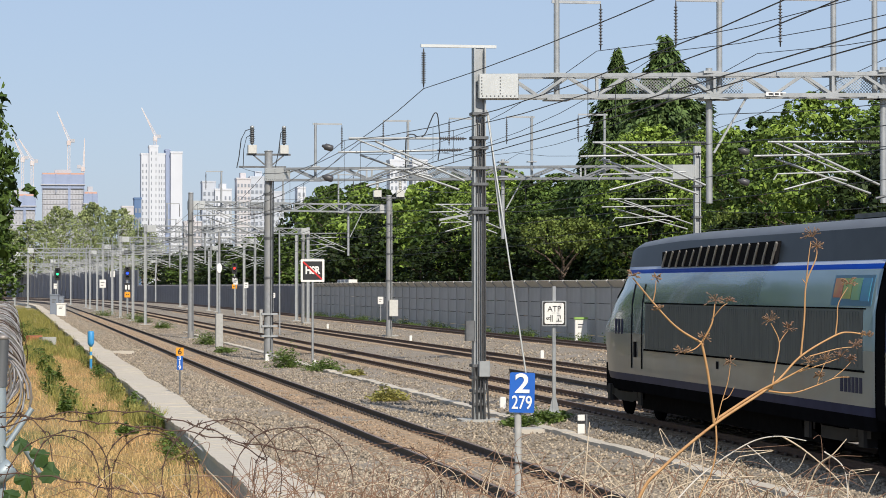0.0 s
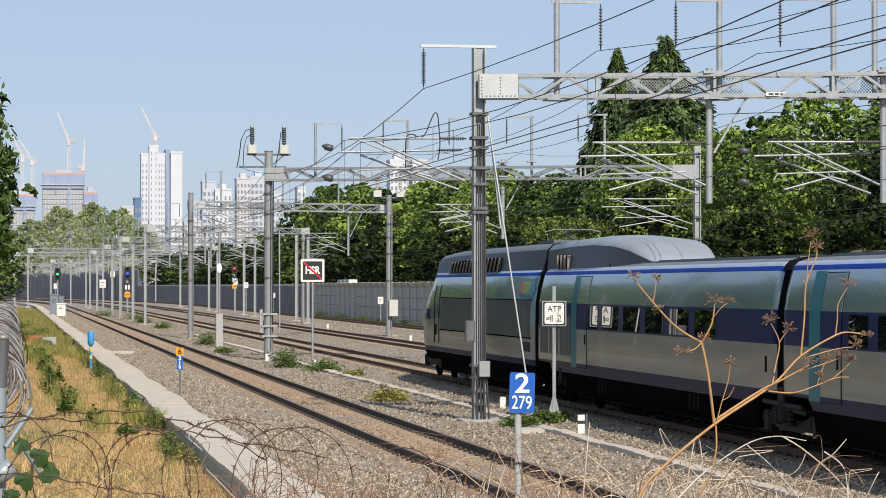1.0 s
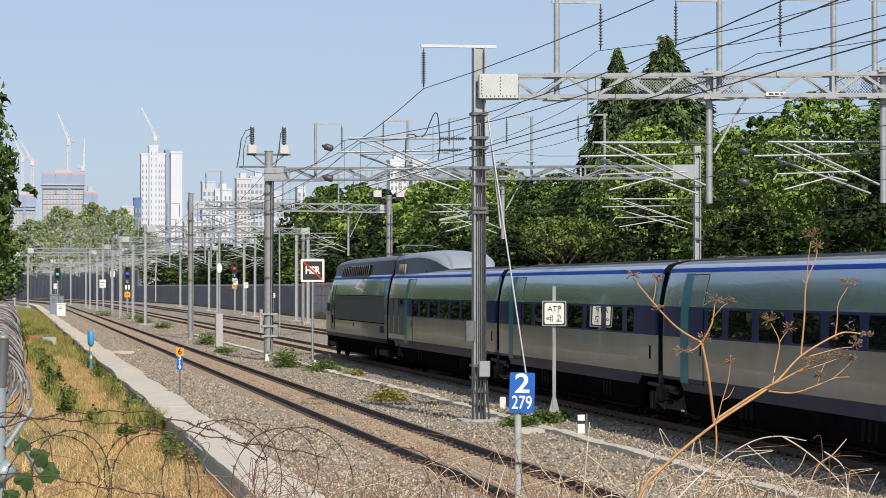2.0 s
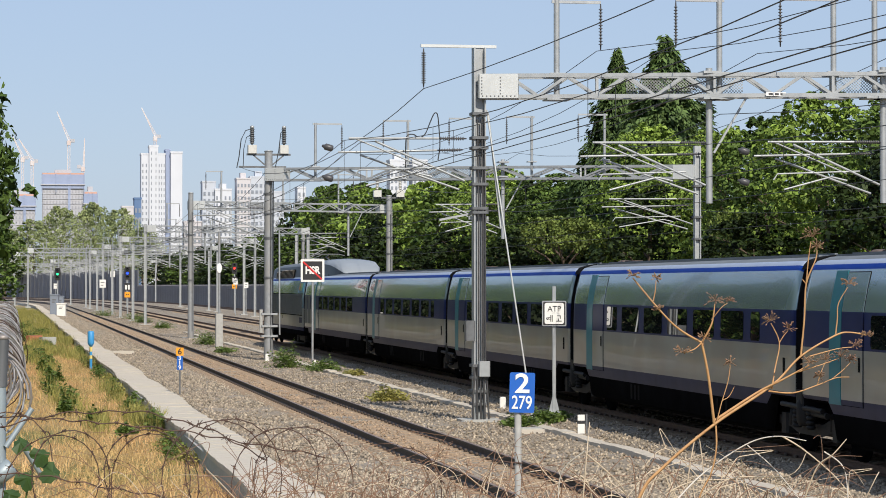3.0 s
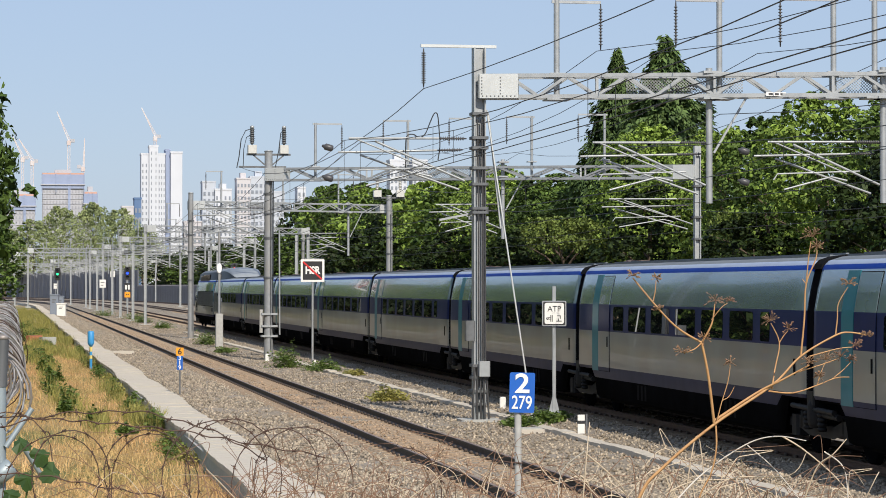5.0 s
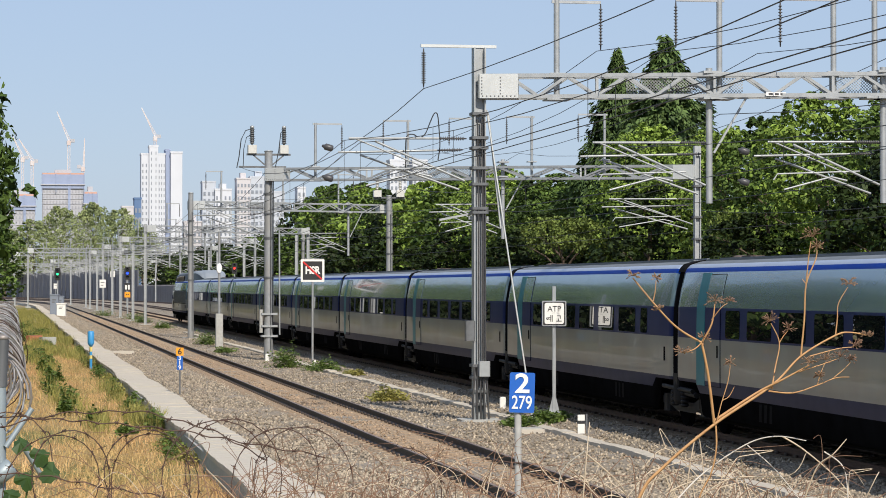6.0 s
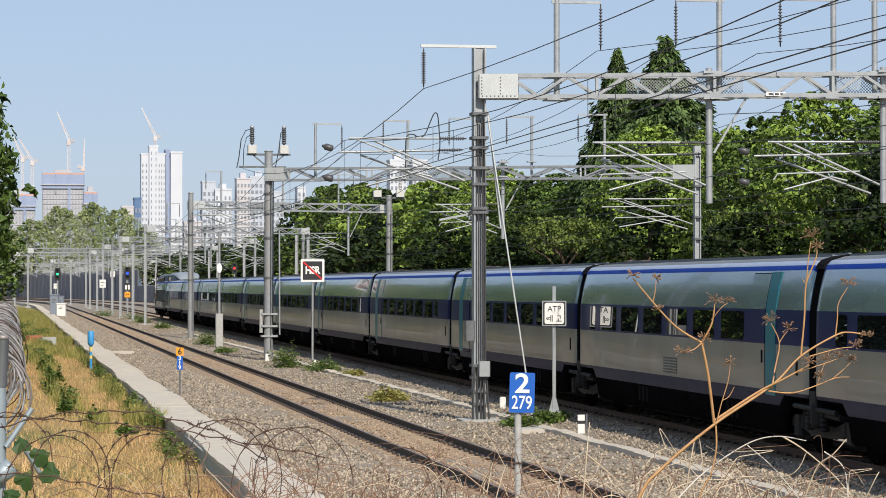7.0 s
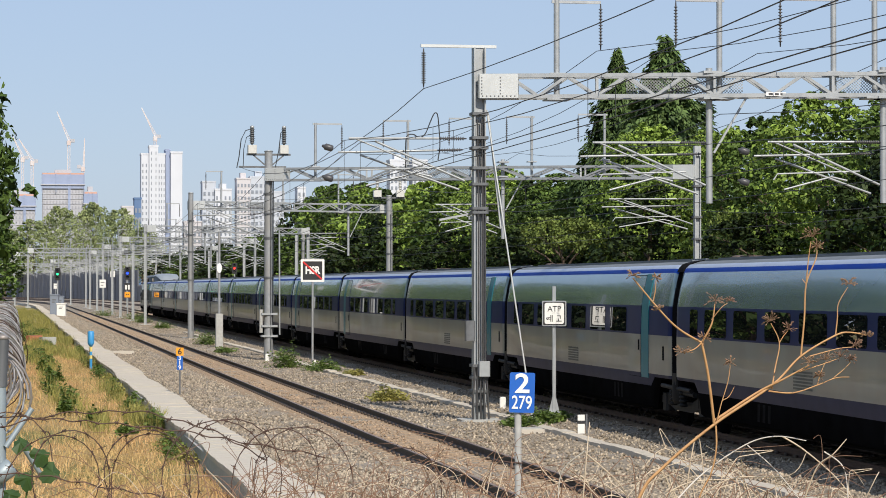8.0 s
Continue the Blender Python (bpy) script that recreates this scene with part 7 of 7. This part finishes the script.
def build_fence():
    """The boundary fence: a corner post, brace pipes, and coils of barbed wire."""
    f = thing("boundary_fence", "pale pipe fence post with braces and a clamp", "fence", pose(-0.04, 9.6, 0))
    part("post", Geo().tube([(0, 0, 1.0), (0, 0, 2.78)], 0.021, 10), M_PIPE, f)
    part("sleeve", Geo().tube([(0.0, 0, 2.68), (0.008, 0, 2.855)], 0.023, 10), M_STEEL_DARK, f)
    part("finial", Geo().turned((0.008, 0, 2.855), (0, 0, 1), [(0, 0.024), (0.012, 0.022), (0.018, 0.01)], 10), M_ZINC, f)
    part("clamp", Geo().turned((0.0, -0.03, 2.36), (0.55, 0, 0.4), [(-0.07, 0.024), (0.0, 0.034), (0.05, 0.034), (0.055, 0.026)], 12), M_PIPE, f)
    part("brace", Geo().tube([(0.02, -0.02, 2.46), (0.115, 0.0, 2.60)], 0.0105, 8), M_PIPE, f)
    part("brace", Geo().tube([(0.075, 0.02, 2.47), (0.16, 0.1, 2.33)], 0.009, 8), M_PIPE, f)
    rail = Geo().tube([(-0.3, 0, 2.42), (0.0, 0, 2.42)], 0.018, 8)
    part("rail", rail, M_PIPE, f)
    mesh = Geo()
    for k in range(10):
        mesh.tube([(-0.5 + k * 0.05, 0.02, 1.2), (-0.5 + k * 0.05 - 0.45, 0.02, 2.42)], 0.003, 4)
    part("green_mesh", mesh, M_CABINET, f)["kind"] = "stuff"
    # a long coil that lies along the fence top
    rng = random.Random(6)
    for k, (m, r, pitch, ph, hand) in enumerate(((M_ZINC, 0.225, 0.62, 0.0, 1), (M_ZINC, 0.22, 0.7, 2.0, -1), (M_RUST, 0.25, 1.7, 3.0, -1), (M_RUST, 0.2, 2.3, 1.0, 1))):
        pts = []
        n = int((34 / pitch) * 22)
        for i in range(n):
            a = hand * i * 2 * math.pi / 22 + ph
            s = 12.2 + pitch * i / 22
            rr = r * (1 + 0.08 * math.sin(i * 0.05 + k) + 0.05 * math.sin(i * 0.19 + k))
            pts.append((-0.17 + rr * math.cos(a) * 0.98 + 0.03 * math.sin(s * 1.7), s + 0.06 * math.sin(i * 0.5 + k), 2.54 + rr * math.sin(a) + 0.02 * math.sin(s * 0.9)))
        ob = part("wire_coil", Geo().tube(pts, 0.0062 if m is M_ZINC else 0.0032, 5), m)
        tagged(ob, "grey galvanised coil of barbed wire along the fence top" if m is M_ZINC else "brown rusty coil of barbed wire along the fence top", "barbed wire", "wire coils")
    # flat rusty loops that cross in front
    def barbed(pts, r, label):
        t = tagged(part("barbed_wire", Geo().tube(pts, r, 5), M_RUST), label, "barbed wire", "barbed wires")
        acc, last = 0.0, Vector(pts[0])
        barb = Geo()
        for q in pts[1:]:
            q = Vector(q)
            acc += (q - last).length
            if acc > 0.055:
                acc = 0.0
                for _ in range(2):
                    d = Vector((rng.uniform(-1, 1), rng.uniform(-1, 1), rng.uniform(-1, 1))).normalized() * 0.016
                    barb.tube([q - d, q + d], r * 0.6, 4)
                barb.tube([q - (q - last).normalized() * 0.006, q + (q - last).normalized() * 0.006], r * 1.7, 5)
            last = q
        part("barb_set", barb, M_RUST, t)["kind"] = "stuff"
    for k, (y, zc, r, pitch, ph, x0, x1) in enumerate(((8.0, 2.44, 0.19, 0.21, 0.4, -0.05, 1.0), (8.15, 2.40, 0.21, 0.27, 2.2, -0.1, 1.25))):
        pts = []
        n = int((x1 - x0) / pitch * 26)
        for i in range(n):
            a = i * 2 * math.pi / 26 + ph
            w = r * (1 + 0.16 * math.sin(i * 0.17 + k * 2) + 0.07 * math.sin(i * 0.43))
            pts.append((x0 + pitch * i / 26 + w * math.cos(a), y + 0.05 * math.sin(a * 0.5), zc - 0.02 * (i / 26) * pitch + w * math.sin(a)))
        barbed(pts, 0.0018, "rusty coiled barbed wire in flat loops")
    for y, pts in ((8.05, [(-0.1, 2.655), (0.12, 2.64), (0.3, 2.625), (0.52, 2.60), (0.75, 2.555), (1.0, 2.51)]), (7.9, [(-0.1, 2.49), (0.1, 2.475), (0.3, 2.435), (0.5, 2.40)]),
                   (8.1, [(-0.1, 2.60), (0.15, 2.655), (0.4, 2.66), (0.62, 2.60), (0.8, 2.50)])):
        fine = []
        for (xa, za), (xb, zb) in zip(pts, pts[1:]):
            for i in range(10):
                t = i / 10
                fine.append((xa + (xb - xa) * t, y, za + (zb - za) * t + 0.004 * math.sin(i * 1.3)))
        barbed(fine, 0.002, "rusty strand of barbed wire")


def stalk(g, pts, r0, r1, wob=0.0, rng=None):
    """A smoothed tapering stem through the given points."""
    pts = [Vector(p) for p in pts]
    fine = []
    for i in range(len(pts) - 1):
        a, b = pts[max(0, i - 1)], pts[min(len(pts) - 1, i + 2)]
        for k in range(6):
            t = k / 6
            p0, p1 = pts[i], pts[i + 1]
            m0, m1 = (p1 - a) / 2, (b - p0) / 2
            t2, t3 = t * t, t * t * t
            fine.append(p0 * (2 * t3 - 3 * t2 + 1) + m0 * (t3 - 2 * t2 + t) + p1 * (-2 * t3 + 3 * t2) + m1 * (t3 - t2))
    fine.append(pts[-1])
    g.tube(fine, r0, 5, taper=r1)


def umbel(parent, at, size, rng, m=None):
    """A dried flower head: a spray of short rays with seed knobs."""
    g = Geo()
    at = Vector(at)
    for k in range(22):
        d = Vector((rng.uniform(-1, 1), rng.uniform(-1, 1), rng.uniform(-0.35, 1))).normalized() * size * 0.78 * rng.uniform(0.6, 1.1)
        g.tube([at, at + d * 0.6 + Vector((0, 0, 0.1 * size)), at + d], 0.0006, 4)
        g.turned(at + d, d, [(-0.002, 0.0006), (0, 0.0015), (0.003, 0.0013), (0.004, 0.0004)], 5)
    part("seed_head", g, m or M_SEED, parent)


def build_dry_plants():
    rng = random.Random(19)
    # the tall orange stalk, in its own plane: x across, z up, in metres from its foot
    t = thing("dry_umbel_plant", "tall dry orange-brown branching stalk with seed heads", "dry plant", pose(1.48, 6.0, 2.54))
    main = Geo()
    stalk(main, [(-0.22, 0, -0.75), (-0.1, 0, -0.25), (0, 0, 0), (0.06, 0.0, 0.075), (0.188, 0, 0.178), (0.338, 0.02, 0.27), (0.414, 0.03, 0.34), (0.505, 0.04, 0.39), (0.545, 0.05, 0.397), (0.59, 0.06, 0.39)], 0.0053, 0.0016)
    part("stem", main, M_STALK, t)
    part("stem", (lambda g: (stalk(g, [(0.19, 0.012, 0.185), (0.3, 0.02, 0.252), (0.36, 0.0, 0.285), (0.42, -0.02, 0.32)], 0.004, 0.0018), g)[1])(Geo()), M_STALK, t)
    arms = [
        ([(0.188, 0, 0.178), (0.168, -0.02, 0.295), (0.149, -0.03, 0.375)], 0.0052, 0.0042),
        ([(0.149, -0.03, 0.375), (0.093, -0.03, 0.408), (0.047, -0.03, 0.452), (-0.02, -0.03, 0.53)], 0.0042, 0.0025),
        ([(0.149, -0.03, 0.375), (0.171, -0.04, 0.42), (0.179, -0.04, 0.468)], 0.004, 0.002),
        ([(0.149, -0.03, 0.375), (0.125, -0.05, 0.36), (0.1, -0.05, 0.352)], 0.0026, 0.0014),
        ([(0.171, -0.04, 0.43), (0.19, -0.06, 0.46), (0.205, -0.06, 0.47)], 0.002, 0.0012),
        ([(0.03, -0.03, 0.475), (0.035, -0.03, 0.5), (0.037, -0.03, 0.525)], 0.0022, 0.0012),
        ([(0.414, 0.03, 0.34), (0.423, 0.03, 0.43), (0.428, 0.03, 0.515), (0.452, 0.03, 0.575), (0.455, 0.03, 0.6)], 0.0036, 0.0018),
        ([(0.428, 0.03, 0.515), (0.43, 0.02, 0.57), (0.437, 0.02, 0.62)], 0.0026, 0.0012),
        ([(0.428, 0.03, 0.515), (0.418, 0.03, 0.528)], 0.002, 0.001),
        ([(0.338, 0.02, 0.262), (0.352, 0.04, 0.31), (0.366, 0.05, 0.372), (0.345, 0.05, 0.42)], 0.0032, 0.0015),
        ([(0.366, 0.05, 0.372), (0.376, 0.05, 0.388), (0.388, 0.05, 0.402)], 0.002, 0.001),
        ([(0.505, 0.04, 0.39), (0.51, 0.04, 0.43), (0.513, 0.04, 0.468), (0.537, 0.04, 0.508)], 0.0028, 0.0013),
        ([(0.33, 0.02, 0.256), (0.4, 0.05, 0.25), (0.465, 0.06, 0.268), (0.515, 0.07, 0.285), (0.55, 0.07, 0.287)], 0.0032, 0.0014),
        ([(0.465, 0.06, 0.268), (0.475, 0.06, 0.3), (0.49, 0.07, 0.325)], 0.002, 0.0011),
        ([(0.505, 0.07, 0.282), (0.535, 0.07, 0.305), (0.555, 0.07, 0.325)], 0.002, 0.0011),
        ([(0.395, 0.0, 0.302), (0.45, 0.0, 0.318), (0.5, 0.0, 0.335)], 0.0024, 0.0012),
        ([(0.43, 0.01, 0.34), (0.5, 0.01, 0.358), (0.545, 0.02, 0.362)], 0.0026, 0.0012),
        ([(0.192, 0.0, 0.175), (0.193, 0.0, 0.12), (0.18, 0.0, 0.06), (0.15, 0.0, 0.0), (0.11, 0.0, -0.15)], 0.0034, 0.0026),
        ([(0.193, 0.0, 0.178), (0.205, 0.0, 0.225), (0.222, 0.0, 0.28), (0.228, 0.0, 0.32)], 0.0022, 0.0012),
        ([(0.208, 0.0, 0.235), (0.225, 0.0, 0.245), (0.238, 0.0, 0.268)], 0.0018, 0.001),
    ]
    for pts, a, b in arms:
        g = Geo()
        stalk(g, pts, a * 0.72, b * 0.75)
        part("branch", g, M_STALK, t)
    for x, y, z, s in ((-0.02, -0.03, 0.535, 0.022), (0.045, -0.03, 0.455, 0.02), (0.18, -0.04, 0.475, 0.032), (0.21, -0.06, 0.475, 0.016), (0.095, -0.05, 0.352, 0.026), (0.037, -0.03, 0.53, 0.016), (0.155, -0.03, 0.385, 0.024),
                       (0.44, 0.02, 0.63, 0.034), (0.455, 0.03, 0.605, 0.026), (0.342, 0.05, 0.425, 0.028), (0.39, 0.05, 0.405, 0.024), (0.54, 0.04, 0.515, 0.026), (0.49, 0.07, 0.33, 0.028), (0.505, 0.0, 0.34, 0.026),
                       (0.42, -0.02, 0.325, 0.024), (0.548, 0.02, 0.365, 0.024), (0.555, 0.07, 0.33, 0.016), (0.228, 0.0, 0.325, 0.022), (0.59, 0.06, 0.39, 0.02), (0.47, 0.06, 0.29, 0.016)):
        umbel(t, (x, y, z), s, rng, M_SEED if rng.random() < 0.7 else M_STALK_BROWN)
    # tangle of dead stems along the bottom
    gen = random.Random(31)
    def tangle(name, n, m, x0, x1, z0, z1, r, arch, label):
        t = thing(name, label, "dry stems", pose(0, 0, 0), "dead stems")
        for _ in range(n):
            g = Geo()
            x, y, z = gen.uniform(x0, x1), gen.uniform(6.2, 8.6), gen.uniform(z0 - 0.25, z0)
            k = y / 7.4
            a = gen.uniform(-1.2, 1.2)
            L = gen.uniform(0.25, 0.6)
            top = 3.05 - (3.05 - gen.uniform(z0 + 0.1, z1)) * k
            pts = [(x * k, y, z - 0.3)]
            for i in range(1, 5):
                u = i / 4
                pts.append((x * k + math.sin(a) * L * u + gen.uniform(-0.02, 0.02), y + gen.uniform(-0.05, 0.05), z - 0.3 + (top - z + 0.3) * (1 - (1 - u) ** 2 * 1.0) - arch * u * u * gen.uniform(0, 0.25)))
            stalk(g, pts, r * gen.uniform(0.7, 1.4), r * 0.5)
            if gen.random() < 0.5:
                i = gen.choice((2, 3))
                b = Vector(pts[i])
                stalk(g, [b, b + Vector((gen.uniform(-0.12, 0.12), 0, gen.uniform(0.0, 0.09))), b + Vector((gen.uniform(-0.2, 0.2), 0, gen.uniform(-0.05, 0.12)))], r * 0.6, r * 0.3)
            part("stem", g, m, t)
    tangle("dead_stem_tangle", 120, M_STALK_BROWN, 0.45, 2.4, 2.38, 2.60, 0.0017, 0.5, "tangle of brown dead stems and vines")
    tangle("dead_stem_tangle", 55, M_STALK_PALE, 0.4, 2.5, 2.38, 2.58, 0.0019, 0.5, "tangle of pale straw-coloured dead stems")
    tangle("dead_stem_tangle", 110, M_STALK_BROWN, 0.5, 1.35, 2.36, 2.66, 0.0015, 0.8, "dense brown dead vine stems")
    tangle("dead_stem_tangle", 16, M_STALK_PALE, 1.35, 2.4, 2.42, 2.68, 0.0028, 1.2, "pale arching dead grass stems")
    # long pale stems that arch over
    t = thing("arching_dead_stems", "long pale bleached stems arching over the bank", "dry stems", pose(0, 6.4, 0), "dead stems")
    for k, arc in enumerate((
        [(1.672, 2.495), (1.758, 2.567), (1.872, 2.64), (1.944, 2.663), (2.015, 2.653)],
        [(1.972, 2.66), (2.03, 2.625), (2.101, 2.56), (2.147, 2.495)],
        [(2.03, 2.495), (2.055, 2.582), (2.087, 2.618), (2.12, 2.657)],
        [(2.075, 2.622), (2.115, 2.582), (2.124, 2.495)],
        [(1.426, 2.495), (1.435, 2.618), (1.449, 2.705)],
        [(1.436, 2.625), (1.522, 2.553), (1.565, 2.495)],
        [(1.436, 2.631), (1.386, 2.579), (1.378, 2.495)],
        [(1.629, 2.495), (1.722, 2.544), (1.858, 2.553)],
        [(1.737, 2.495), (1.829, 2.555), (1.972, 2.564), (2.013, 2.625)],
        [(1.872, 2.64), (1.932, 2.582), (2.001, 2.495)],
        [(2.173, 2.495), (2.196, 2.553), (2.213, 2.57)])):
        g = Geo()
        stalk(g, [(x, 0.04 * math.sin(k + i), z) for i, (x, z) in enumerate(arc)], 0.0026 - 0.0001 * k, 0.0013)
        part("stem", g, M_STALK_PALE if k % 3 else M_BLEACHED, t)
    # a broad-leaved vine by the post
    v = thing("leafy_vine", "dark green broad-leaved vine by the fence post", "vine", pose(0.0, 9.2, 2.3))
    st = Geo()
    stalk(st, [(0.02, 0, -0.5), (0.04, 0, -0.1), (0.07, 0, 0.1), (0.1, 0.0, 0.16)], 0.005, 0.003)
    part("stem", st, M_WEED, v)
    lobes = [(0, 0), (0.3, -0.08), (0.6, 0.02), (0.7, 0.3), (0.85, 0.42), (0.72, 0.66), (0.68, 0.95), (0.42, 1.02), (0.16, 1.3), (-0.05, 1.08), (-0.35, 1.12), (-0.5, 0.8), (-0.78, 0.62), (-0.68, 0.3), (-0.55, 0.02), (-0.28, -0.06)]
    for x, z, s, a, b in ((0.1, 0.14, 0.09, -60, 70), (0.05, 0.17, 0.085, 20, 60), (0.14, 0.1, 0.1, -110, 60), (0.04, 0.05, 0.09, -40, 75), (0.08, -0.03, 0.08, -150, 60), (0.06, -0.1, 0.09, -100, 70), (0.02, 0.0, 0.08, 60, 65), (0.1, -0.2, 0.09, -80, 60)):
        g = Geo()
        vs = [(px * s * 0.54, py * s * 0.54 - 0.5 * s * 0.3 * abs(px), 0.006 * math.sin(px * 6)) for px, py in lobes] + [(0.02 * s, 0.35 * s, 0.015)]
        n = len(lobes)
        g.add(vs, [(i, (i + 1) % n, n) for i in range(n)])
        part("leaf", g, M_VINE, v, at=pose(x * 0.8, -0.02 - 0.04 * z, z, b, 0, 0) @ pose(0, 0, 0, 0, 0, a))

build_ground()
build_barrier()
build_train()
build_overhead()
build_wires()
build_trees()
build_city()
build_signs()
build_grass()
build_fence()
build_dry_plants()
build_ballast()
build_trough()
build_path()
build_spare_rail()
build_tracks()
motions()
